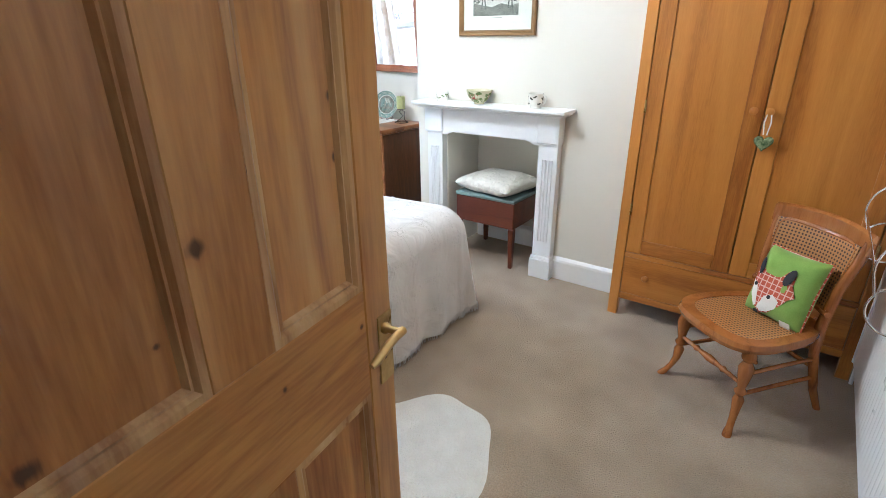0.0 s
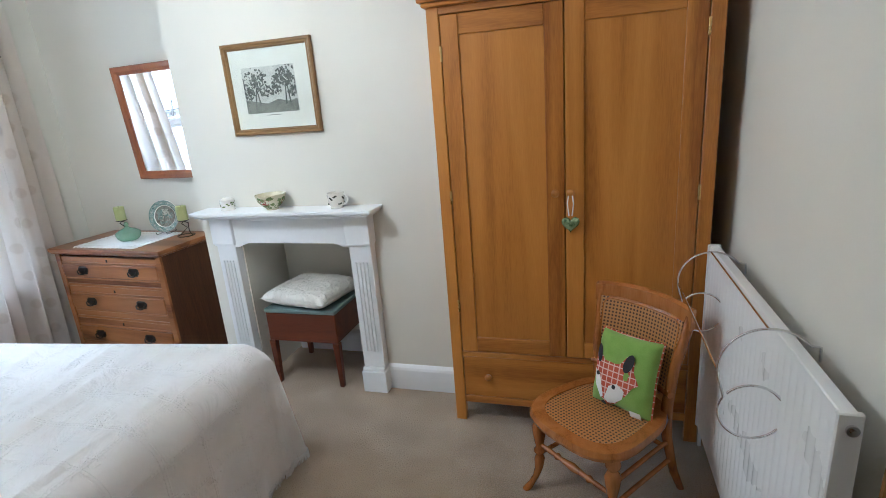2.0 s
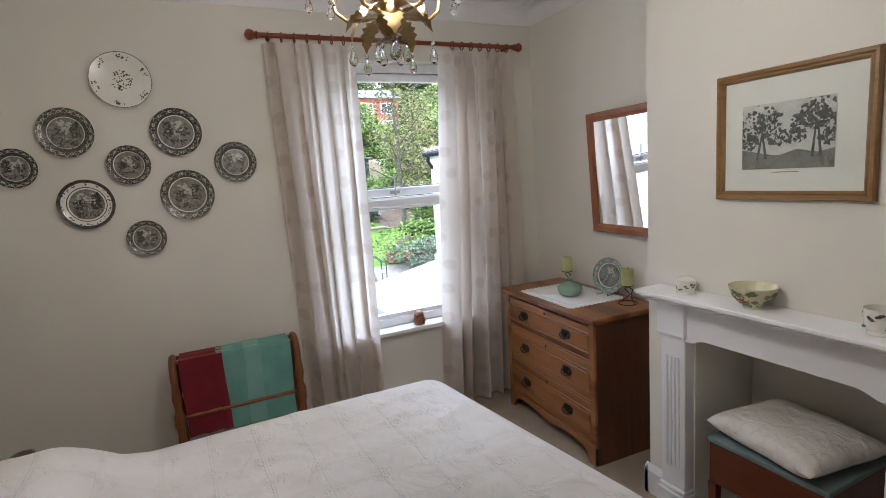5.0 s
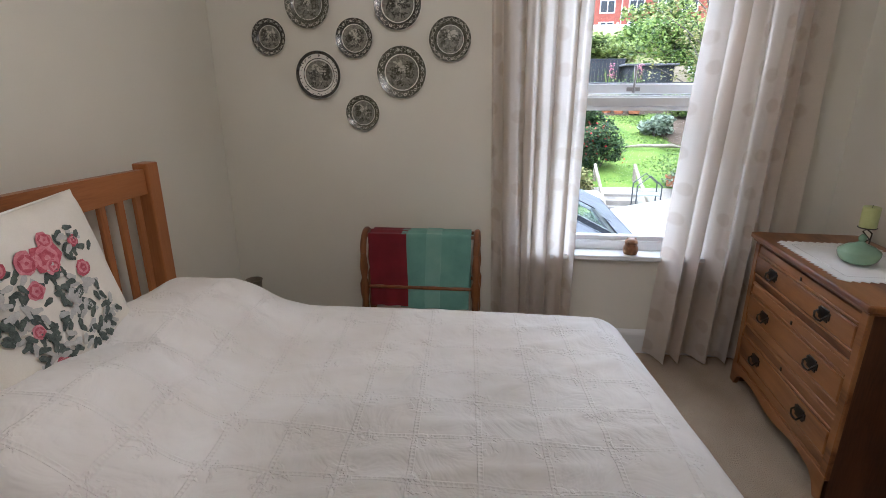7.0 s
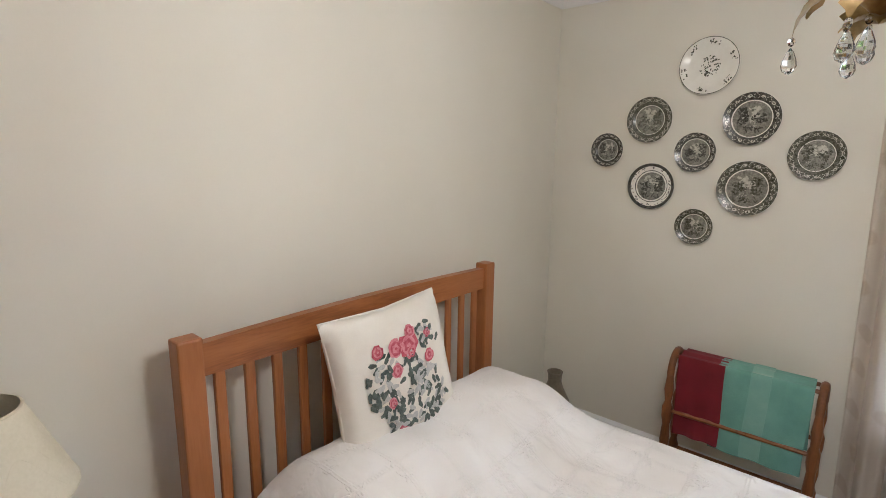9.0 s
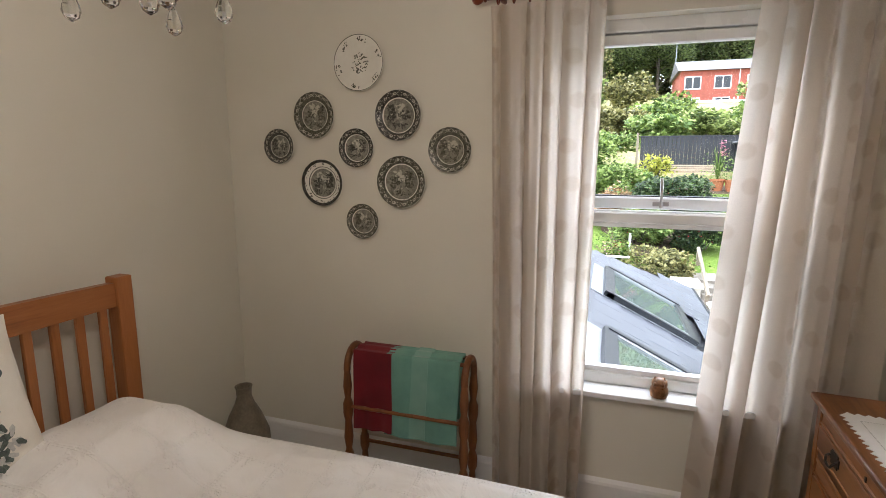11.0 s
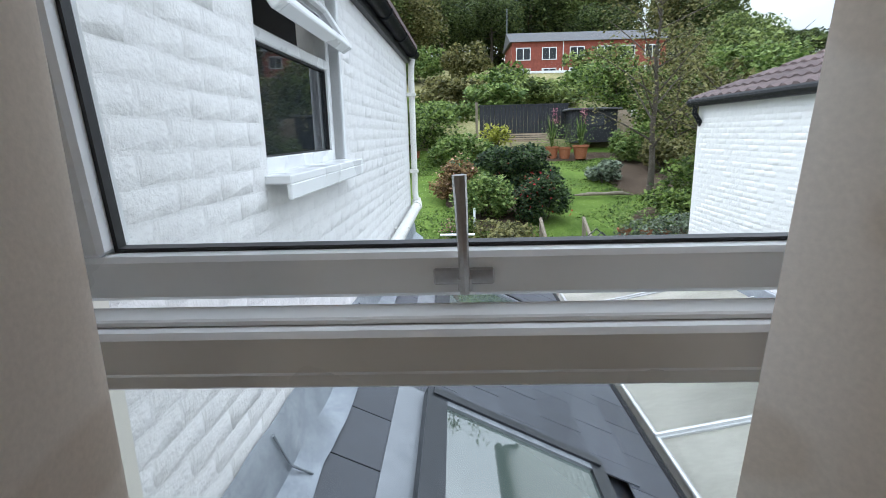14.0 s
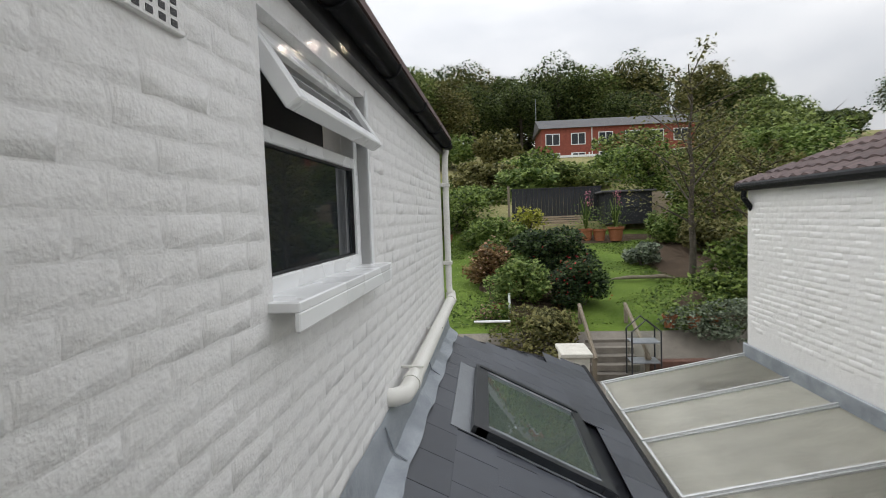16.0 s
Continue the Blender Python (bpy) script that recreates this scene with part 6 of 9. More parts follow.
# ---- mantel pots ----
BIRD = mottled("painted_bird_glaze", (0.22, 0.02, 0.02), (0.45, 0.10, 0.06), 0.25, 30, 120, 0.02, depth=0.001)
GREENG = mottled("leaf_green_glaze", (0.08, 0.13, 0.04), (0.26, 0.30, 0.12), 0.25, 30, 120, 0.02, depth=0.001)
YEL = mottled("cream_yellow_glaze", (0.58, 0.54, 0.34), (0.70, 0.66, 0.46), 0.25, 20, 100, 0.02, depth=0.001)
MZ = 1.0335


def on_pot(bm, r, z, a, s, seed=0):
    rnd = random.Random(seed)
    pts = []
    for i in range(9):
        t = 2 * math.pi * i / 9
        k = 1 + rnd.uniform(-0.3, 0.3)
        aa, z2 = a + s * k * math.cos(t) / max(r(z), 0.01), z + s * 0.7 * k * math.sin(t)
        rr = r(z2) + 0.0012
        pts.append(bm.verts.new((rr * math.cos(aa), rr * math.sin(aa), z2)))
    bm.faces.new(pts)


jar = thing("lidded_jar", (1.64, 2.78, MZ), 0, "small cream china jar with leaf pattern and lid", "jar")
part("jar_body", lathe([(0.034, 0.0), (0.036, 0.004), (0.033, 0.008), (0.036, 0.02), (0.037, 0.045), (0.034, 0.05)], 28), CHINA, jar, smooth=40)
part("lid", lathe([(0.037, 0.05), (0.037, 0.056), (0.03, 0.064), (0.012, 0.069), (0.003, 0.07)], 28), CHINA, jar, smooth=40)
b = bmesh.new()
for k in range(26):
    on_pot(b, lambda z: 0.0365, random.Random(k).uniform(0.016, 0.044), k * 0.61, 0.006, k)
tagged(part("leaf_pattern", b, GREENG, jar), kind="stuff")
bowl = thing("bowl", (1.915, 2.775, MZ), 0, "yellow and green bowl painted with a red bird, on the mantel", "bowl")
prof = [(0.03, 0.0), (0.03, 0.008), (0.045, 0.02), (0.066, 0.045), (0.076, 0.072), (0.078, 0.08), (0.075, 0.08), (0.062, 0.045), (0.03, 0.014), (0.002, 0.012)]
part("bowl_body", lathe(prof, 36), YEL, bowl, smooth=40)


def rb(z):
    """The bowl's outer radius at a height."""
    for (r0, z0), (r1, z1) in zip(prof[1:6], prof[2:6]):
        if z <= z1:
            return r0 + (r1 - r0) * (z - z0) / (z1 - z0)
    return prof[5][0]


b1, b2 = bmesh.new(), bmesh.new()
for k in range(40):
    on_pot(b1, rb, random.Random(k).uniform(0.015, 0.068), k * 0.77, 0.013, k)
for a in (-1.9, -1.65, -1.4, 0.2, 2.2):
    on_pot(b2, rb, 0.045, a, 0.02, int(a * 10))
tagged(part("painted_leaves", b1, GREENG, bowl), kind="stuff")
part("painted_bird", b2, BIRD, bowl)
mug = thing("mug", (2.285, 2.775, MZ), 0, "cream china cup with a dark printed band, on the mantel", "mug")
part("mug_body", lathe([(0.03, 0.0), (0.032, 0.004), (0.029, 0.012), (0.038, 0.026), (0.041, 0.06), (0.041, 0.078), (0.038, 0.078), (0.036, 0.03), (0.002, 0.02)], 30), CHINA, mug, smooth=40)
b = bmesh.new()
for k in range(90):
    on_pot(b, lambda z: 0.0415, 0.047 + 0.022 * math.sin(k * 2.1), k * 0.52, 0.0055, k)
tagged(part("printed_band", b, INK, mug), kind="stuff")
part("handle", tube([(0.04 + 0.022 * math.sin(a), 0.0, 0.045 + 0.025 * math.cos(a)) for a in [k * math.pi / 10 for k in range(11)]], 0.0045, 8), CHINA, mug, smooth=60)

# owl figure on the sill, one plain shape
OWLM = mottled("brown_glazed_pottery", (0.12, 0.045, 0.015), (0.36, 0.18, 0.075), 0.3, 45, 120, 0.2, depth=0.003)
ow = lathe([(0.026, 0.0), (0.036, 0.004), (0.041, 0.025), (0.039, 0.042), (0.033, 0.052), (0.035, 0.066), (0.031, 0.08), (0.018, 0.09), (0.003, 0.092)], 20)
for sx in (-1, 1):
    bmesh.ops.create_uvsphere(ow, u_segments=8, v_segments=6, radius=0.011, matrix=Matrix.Translation((0.026, sx * 0.014, 0.068)))
    bmesh.ops.create_cone(ow, segments=6, radius1=0.008, radius2=0.001, depth=0.02, matrix=Matrix.Translation((0.004, sx * 0.02, 0.088)))
single("owl_ornament", ow, OWLM, "small brown glazed pottery owl on the window sill", "ornament", (0.0, 2.29, 0.6005), -10, smooth=50)


# ---- towel rail ----
def towel_rail():
    t = thing("towel_rail", (0.22, 1.155, 0), 0, "turned beech towel rail", "towel rail")
    post = [(0.012, 0.06), (0.016, 0.09), (0.012, 0.14), (0.020, 0.17), (0.020, 0.22), (0.012, 0.25), (0.019, 0.31), (0.014, 0.40), (0.020, 0.44), (0.020, 0.49), (0.012, 0.52), (0.018, 0.58), (0.012, 0.66)]
    for sy in (-1, 1):
        y = sy * 0.295
        for x in (-0.085, 0.085):
            l = lathe([(q * 1.22, h) for q, h in post], 14, (x, y, 0.0))
            part("post", l, RACKW, t, smooth=50)
        arch = [(0.085 * math.cos(a), y, 0.66 + 0.10 * math.sin(a)) for a in [math.pi * k / 14 for k in range(15)]]
        part("arched_top", tube(arch, 0.017, 10), RACKW, t, smooth=60)
        part("foot", boxes((-0.15, y - 0.02, 0.0, 0.15, y + 0.02, 0.035), (-0.105, y - 0.018, 0.035, 0.105, y + 0.018, 0.07), bev=0.01, seg=2), RACKW, t)
    for x, z in ((-0.085, 0.20), (0.085, 0.20), (-0.085, 0.475), (0.085, 0.475), (-0.045, 0.745), (0.045, 0.745)):
        part("rail", tube([(x, -0.29, z), (x, 0.29, z)], 0.0095, 10), RACKW, t, smooth=60)


towel_rail()


def towel(name, label, material, y0, y1, zlow, zback, seed, band=None):
    """A towel hung over the two top rails."""
    def f(u, v):
        y = y0 + (y1 - y0) * u + 0.004 * math.sin(9 * v + seed)
        L1, L2, L3 = 0.762 - zlow, 0.13, 0.762 - zback
        s = v * (L1 + L2 + L3)
        wav = 0.006 * math.sin(u * 14 + seed + s * 2)
        if s < L1:
            k = (L1 - s) / L1
            return (0.064 + 0.028 * k + wav * k, y, zlow + s)
        if s < L1 + L2:
            k = (s - L1) / L2
            return (0.064 - 0.128 * k, y, 0.762 + 0.006 * math.sin(math.pi * k) - 0.01 * math.sin(2 * math.pi * k) ** 2)
        return (-0.064 - wav, y, 0.762 - (s - L1 - L2))
    t = thing(name, (0.22, 1.155, 0.75), 0, label, "towel", "towels on the rail")
    part("cloth", grid(26, 60, f, thick=0.009), material, t, base=(0, 0, 0.75), smooth=70)
    if band:
        w = (y1 - y0)

        def g(u, v):
            p = f(0.36 + 0.22 * u, v * 0.86 + 0.005)
            return (p[0] + 0.002 * (1 if v < 0.6 else 0.2), p[1], p[2] + (0.002 if v > 0.35 else 0))
        part("woven_band", grid(8, 60, g, thick=0.002), band, t, "paler flat-woven band", base=(0, 0, 0.75), smooth=70)


towel("towel", "dark red towel hung on the rail", RED_T, -0.265, -0.065, 0.37, 0.45, 1)
towel("towel", "sea-green towel with a paler band, hung on the rail", GREEN_T, -0.10, 0.262, 0.36, 0.42, 4, GREEN_B)

VASEM = mottled("grey_brown_stoneware", (0.14, 0.115, 0.08), (0.26, 0.22, 0.16), 0.5, 14, 90, 0.2, depth=0.003)
vs = thing("vase", (0.30, 0.24, 0.0), 0, "grey-brown stoneware bottle vase standing on the floor", "vase")
part("vase_body", lathe([(0.07, 0), (0.10, 0.03), (0.125, 0.12), (0.12, 0.22), (0.085, 0.32), (0.05, 0.39), (0.038, 0.43), (0.04, 0.47), (0.045, 0.485), (0.037, 0.485), (0.032, 0.43), (0.01, 0.40)], 32), VASEM, vs, smooth=50)


# ---- bedside cabinet and what stands on it ----
def bedside():
    o = (2.62, 0.255, 0)
    c = thing("bedside_cabinet", o, 0, "pine bedside cabinet with drawers", "cabinet")

    def q(bm, name, material=OAK, parent=c, **k):
        return part(name, bm, material, parent, base=o, **k)
    q(boxes((2.378, 0.03, 0.605, 2.865, 0.485, 0.63), bev=0.007, seg=2), "top", OAK_X)
    q(boxes((2.40, 0.04, 0.0, 2.42, 0.465, 0.605), (2.823, 0.04, 0.0, 2.843, 0.465, 0.605), (2.42, 0.04, 0.05, 2.823, 0.055, 0.605)), "body")
    for x in (2.40, 2.803):
        q(boxes((x, 0.447, 0.0, x + 0.04, 0.47, 0.605), bev=0.003), "front_stile")
    for z0, z1 in ((0.06, 0.235), (0.245, 0.415), (0.425, 0.595)):
        d = q(boxes((2.442, 0.45, z0, 2.801, 0.468, z1), bev=0.003), "drawer", OAK_X)
        q(lathe([(0.006, 0), (0.006, 0.012), (0.015, 0.018), (0.016, 0.026), (0.004, 0.032)], 14, (2.62, 0.468, (z0 + z1) / 2), axis='y'), "knob", parent=d, smooth=50)


bedside()
lace_cloth(0.45, 0.40, 0.012, "table_runner", "white drawn-thread linen cloth on the bedside cabinet", (2.615, 0.262, 0.6305), 0)
LZ = 0.085
lamp = thing("table_lamp", (2.70, 0.165, 0.634), 0, "glass-based table lamp with a cream paper shade, unlit", "lamp")
part("base", lathe([(0.055, 0), (0.055, 0.012), (0.04, 0.022), (0.02, 0.03), (0.014, 0.045), (0.022, 0.055), (0.014, 0.065), (0.024, 0.09), (0.040, 0.15), (0.046, 0.21), (0.040, 0.27), (0.02, 0.305), (0.012, 0.31)], 8), CRYSTAL, lamp, "faceted clear glass base")
part("stem", tube([(0, 0, 0.02), (0, 0, 0.44)], 0.006, 10), CHROME, lamp, smooth=60)
part("socket", lathe([(0.016, 0.32), (0.018, 0.33), (0.018, 0.38), (0.012, 0.385)], 16), BRASS, lamp, smooth=50)
shd = bmesh.new()
for rr, zz in (((0.172, 0.235), (0.088, 0.445)),):
    n = 48
    rings = []
    for r, z in ((0.172, 0.235), (0.144, 0.305), (0.116, 0.375), (0.088, 0.445), (0.085, 0.445), (0.113, 0.375), (0.141, 0.305), (0.169, 0.235)):
        rings.append([shd.verts.new((r * math.cos(2 * math.pi * i / n), r * math.sin(2 * math.pi * i / n), z)) for i in range(n)])
    for a, b in zip(rings, rings[1:] + rings[:1]):
        for i in range(n):
            shd.faces.new((a[i], a[(i + 1) % n], b[(i + 1) % n], b[i]))
bmesh.ops.translate(shd, verts=shd.verts, vec=(0, 0, LZ))
sh = part("shade", shd, SHADE, lamp, "cream pleated paper shade", smooth=40)
sw = bmesh.new()
for k in range(3):
    tube([((0.170 - 0.4 * (z - 0.235) + 0.0012) * math.cos(a), (0.170 - 0.4 * (z - 0.235) + 0.0012) * math.sin(a), z) for a, z in [(1.0 + 1.4 * k + 0.09 * i, 0.30 + 0.05 * k - 0.06 * math.sin(i * 0.42)) for i in range(22)]], 0.0012, 5, sw)
bmesh.ops.translate(sw, verts=sw.verts, vec=(0, 0, LZ))
part("raised_seams", sw, SHADE, sh)
for z in (0.238, 0.442):
    r = 0.172 - 0.4 * (z - 0.235)
    part("shade_rim", tube([(r * math.cos(a), r * math.sin(a), z + LZ) for a in [2 * math.pi * i / 40 for i in range(40)]], 0.002, 6, closed=True), SHADE, sh, smooth=60)

ck = thing("alarm_clock", (2.525, 0.14, 0.634), 12, "small grey alarm clock with a pale dial", "clock")
cbm = bmesh.new()
prof = [(-0.04, 0.0), (0.04, 0.0), (0.041, 0.03)] + [(0.041 * math.cos(a), 0.034 + 0.037 * math.sin(a)) for a in [k * math.pi / 12 for k in range(13)]] + [(-0.041, 0.03)]
r1 = [cbm.verts.new((x, 0.018, z)) for x, z in prof]
r0 = [cbm.verts.new((x * 0.9, -0.022, z * 0.95)) for x, z in prof]
cbm.faces.new(r1)
cbm.faces.new(r0[::-1])
for i in range(len(prof)):
    j = (i + 1) % len(prof)
    cbm.faces.new((r1[i], r0[i], r0[j], r1[j]))
part("case", cbm, mottled("grey_clock_plastic", (0.09, 0.09, 0.10), (0.15, 0.15, 0.16), 0.4, 20, 100, 0.05, depth=0.001), ck)
part("bezel", lathe([(0.032, 0), (0.034, 0.004), (0.031, 0.006), (0.028, 0.002)], 32, (0, 0.018, 0.036), axis='y'), STEEL, ck, smooth=50)
dl = part("dial", lathe([(0.028, 0), (0.028, 0.002), (0.001, 0.0022)], 32, (0, 0.0185, 0.036), axis='y'), plain("silver_grey_dial", (0.55, 0.55, 0.54), 0.5), ck)
hb = bmesh.new()
for k in range(12):
    a = k * math.pi / 6
    box(hb, 0.023 * math.sin(a) - 0.0012, 0.0212, 0.036 + 0.023 * math.cos(a) - 0.0012, 0.023 * math.sin(a) + 0.0012, 0.0216, 0.036 + 0.023 * math.cos(a) + 0.0012)
part("hour_marks", hb, BLACKF, dl)
part("clock_hand", boxes((-0.001, 0.0214, 0.034, 0.001, 0.0222, 0.056)), BLACKF, dl)
part("clock_hand", boxes((-0.014, 0.0216, 0.035, 0.002, 0.0224, 0.0375)), BLACKF, dl)

ds = thing("china_dish", (2.485, 0.30, 0.634), -20, "white squared china dish painted with green ivy", "dish")
part("dish_body", lathe([(0.05, 0.0), (0.055, 0.003), (0.078, 0.016), (0.086, 0.024), (0.083, 0.025), (0.07, 0.014), (0.05, 0.0075), (0.002, 0.007)], 40, square=2.2), PORC, ds, smooth=40)
ib = bmesh.new()
rnd = random.Random(2)
for k in range(12):
    a, q = rnd.uniform(0, 6.28), 0.034 * rnd.random() ** 0.5
    x, y = q * math.cos(a), q * math.sin(a)
    t0 = rnd.uniform(0, 6.28)
    ib.faces.new([ib.verts.new((x + (0.010 if i % 2 == 0 else 0.005) * math.cos(t0 + i * 0.628), y + (0.010 if i % 2 == 0 else 0.005) * math.sin(t0 + i * 0.628), 0.0082 + 0.00005 * k)) for i in range(10)])
part("painted_ivy", ib, mottled("ivy_green_glaze", (0.015, 0.10, 0.035), (0.05, 0.22, 0.09), 0.3, 60, 120, 0.0), ds)
tb = thing("trinket_box", (2.618, 0.265, 0.634), 0, "small round white china box with a flowered lid", "box")
part("box_body", lathe([(0.026, 0), (0.028, 0.003), (0.028, 0.02), (0.0285, 0.022)], 28), PORC, tb, smooth=40)
ld = part("lid", lathe([(0.029, 0.022), (0.029, 0.028), (0.022, 0.033), (0.004, 0.035)], 28), PORC, tb, smooth=40)
fb2 = bmesh.new()
for k in range(7):
    a = k * 0.9
    pts = blob(0.014 * math.cos(a) * (k > 0), 0.014 * math.sin(a) * (k > 0), 0.0055, 0.004, 7, a, 0.3, k)
    fb2.faces.new([fb2.verts.new((x, y, 0.0352 + 0.0001 * k)) for x, y in pts])
part("painted_flowers", fb2, flat_mat("flower_enamel", (0.10, 0.16, 0.06), (0.42, 0.16, 0.16), 300), ld)


# ---- dressing gown on the door ----
def gown():
    def f(u, v):
        z = 1.62 - v * 0.99
        a = (u - 0.5) * 2
        wid = 0.10 + 0.17 * min(1.0, v * 1.6) + 0.02 * v
        bulge = (0.05 + 0.11 * v ** 0.8) * (1 - 0.75 * a * a)
        fold = 0.018 * math.sin(a * 9 + 2 * v) * min(1, v * 2) + 0.01 * math.sin(a * 17 + v * 5)
        return (3.005 - bulge - fold * 0.8 - 0.015, 0.33 + a * wid + 0.03 * math.sin(v * 4), z + 0.02 * math.sin(a * 6) * v)
    g = thing("dressing_gown", (3.0, 0.33, 0.45), 0, "navy blue fleece dressing gown hung on the door", "dressing gown")
    part("body", grid(40, 50, f, thick=0.012), NAVY, g, base=(3.0, 0.33, 0.45), smooth=70)
    for s, y in ((-1, 0.20), (1, 0.47)):
        part("sleeve", tube([(2.93, y, 1.50), (2.89, y + s * 0.03, 1.30), (2.86, y + s * 0.03, 1.08), (2.84, y + s * 0.02, 0.90), (2.84, y + s * 0.02, 0.78)], [0.05, 0.07, 0.075, 0.08, 0.085], 14), NAVY, g, base=(3.0, 0.33, 0.45), smooth=60)
    part("hanging_loop", tube([(2.965, 0.33, 1.60), (2.985, 0.33, 1.68), (2.995, 0.33, 1.70)], 0.004, 6), NAVY, g, base=(3.0, 0.33, 0.45))


gown()
hk = thing("door_hook", (3.012, 0.33, 1.70), 0, "brass hook on the door", "hook")
part("hook", tube([(0.0, 0, 0.03), (-0.012, 0, 0.03), (-0.012, 0, 0.0), (-0.03, 0, -0.01), (-0.035, 0, 0.01)], 0.004, 8), BRASS, hk, smooth=60)


# ---- chandelier ----
def chandelier():
    o = (1.91, 1.50, 1.90)
    c = thing("chandelier", o, 0, "gilt leaf chandelier hung with crystal drops, lit", "chandelier")
    K = 0.66
    GOLD = mottled("antique_gold_leaf", (0.26, 0.17, 0.06), (0.50, 0.36, 0.15), 0.4, 18, 90, 0.2, metal=0.7, depth=0.003)
    BULB = plain("glowing_bulb", (1, 0.9, 0.7), 0.3, 0, (1.0, 0.78, 0.45), 40.0)
    SLEEVE = plain("cream_candle_tube", (0.75, 0.66, 0.45), 0.5)
    part("bud", lathe([(0.004, -0.045), (0.022, -0.04), (0.012, -0.032), (0.02, -0.02), (0.04, 0.0), (0.047, 0.025), (0.045, 0.05), (0.03, 0.075), (0.016, 0.085), (0.01, 0.1)], 20), GOLD, c, smooth=50)
    part("stem", tube([(0, 0, 0.08), (0, 0, 0.80)], 0.007, 10), GOLD, c, smooth=60)
    part("ceiling_rose", lathe([(0.055, (CEILZ - 1.90) / K), (0.055, (CEILZ - 1.91) / K), (0.03, (CEILZ - 1.94) / K), (0.012, (CEILZ - 1.96) / K)], 24), GOLD, c, smooth=50)
    part("chain", tube([(0, 0, 0.78), (0, 0, (CEILZ - 1.95) / K)], 0.004, 8), GOLD, c)

    def leaf(bm, m, ln, wd, curl):
        k = 12
        rows = []
        for i in range(k + 1):
            u = i / k
            w = wd * math.sin(math.pi * (0.08 + 0.9 * u)) ** 0.8 * (1 + 0.22 * math.cos(i * math.pi))
            x = ln * math.sin(curl * u) / curl
            z = -ln * (1 - math.cos(curl * u)) / curl
            rows.append([bm.verts.new(m @ Vector((x, -w, z + 0.12 * w))), bm.verts.new(m @ Vector((x, 0, z - 0.004))), bm.verts.new(m @ Vector((x, w, z + 0.12 * w)))])
        for a, b in zip(rows, rows[1:]):
            bm.faces.new((a[0], b[0], b[1], a[1]))
            bm.faces.new((a[1], b[1], b[2], a[2]))
    def drop(parent, x, y, z, s):
        bm = lathe([(0.001, 0.0), (0.006 * s, -0.004 * s), (0.007 * s, -0.009 * s), (0.005 * s, -0.014 * s), (0.001, -0.017 * s)], 6, (x, y, z))
        d = part("crystal_bead", bm, CRYSTAL, parent)
        bm = lathe([(0.001, -0.019 * s), (0.006 * s, -0.026 * s), (0.012 * s, -0.042 * s), (0.014 * s, -0.052 * s), (0.010 * s, -0.062 * s), (0.001, -0.068 * s)], 8, (x, y, z))
        part("crystal_drop", bm, CRYSTAL, parent)
    n = 5
    for k in range(n):
        a = 2 * math.pi * k / n + 0.35
        ca, sa = math.cos(a), math.sin(a)
        R = Matrix.Rotation(a, 4, 'Z')
        arm = part("arm", tube([R @ Vector(p) for p in ((0.035, 0, 0.04), (0.09, 0, 0.035), (0.15, 0, 0.04), (0.185, 0, 0.07), (0.195, 0, 0.12), (0.195, 0, 0.155))], 0.0065, 9), GOLD, c, smooth=60)
        part("drip_pan", lathe([(0.01, 0.15), (0.035, 0.16), (0.042, 0.172), (0.04, 0.173), (0.012, 0.163)], 16, (0.195 * ca, 0.195 * sa, 0)), GOLD, arm, smooth=50)
        part("candle_tube", lathe([(0.012, 0.165), (0.012, 0.25), (0.009, 0.252)], 14, (0.195 * ca, 0.195 * sa, 0)), SLEEVE, arm, smooth=50)
        part("bulb", lathe([(0.007, 0.252), (0.013, 0.268), (0.0155, 0.285), (0.012, 0.305), (0.005, 0.325), (0.001, 0.33)], 14, (0.195 * ca, 0.195 * sa, 0)), BULB, arm, "glowing candle bulb", smooth=60)
        for t in range(4):
            lm = Matrix.Translation((0.195 * ca, 0.195 * sa, 0.158)) @ Matrix.Rotation(a + t * math.pi / 2 + 0.4, 4, 'Z') @ Matrix.Rotation(radians(-25), 4, 'Y')
            bm = bmesh.new()
            leaf(bm, lm, 0.085, 0.028, 1.4)
            part("leaf", bm, GOLD, arm, smooth=60)
            if t != 2:
                e = lm @ Vector((0.085 * math.sin(1.4) / 1.4, 0, -0.085 * (1 - math.cos(1.4)) / 1.4))
                drop(arm, e.x, e.y, e.z - 0.002, 1.0)
        bm = bmesh.new()
        leaf(bm, R @ Matrix.Translation((0.03, 0, 0.055)) @ Matrix.Rotation(radians(-20), 4, 'Y'), 0.15, 0.033, 1.5)
        part("leaf", bm, GOLD, c, smooth=60)
        a2 = a + math.pi / n
        lm = Matrix.Rotation(a2, 4, 'Z') @ Matrix.Translation((0.035, 0, 0.03)) @ Matrix.Rotation(radians(-12), 4, 'Y')
        bm = bmesh.new()
        leaf(bm, lm, 0.15, 0.032, 1.75)
        part("leaf", bm, GOLD, c, smooth=60)
        e = lm @ Vector((0.15 * math.sin(1.75) / 1.75, 0, -0.15 * (1 - math.cos(1.75)) / 1.75))
        drop(c, e.x, e.y, e.z - 0.002, 1.1)
        drop(c, 0.05 * math.cos(a2), 0.05 * math.sin(a2), -0.035, 1.15)
        bm = bmesh.new()
        leaf(bm, Matrix.Rotation(a2 + 0.3, 4, 'Z') @ Matrix.Translation((0.012, 0, -0.03)), 0.06, 0.018, 0.9)
        part("leaf", bm, GOLD, c, smooth=60)
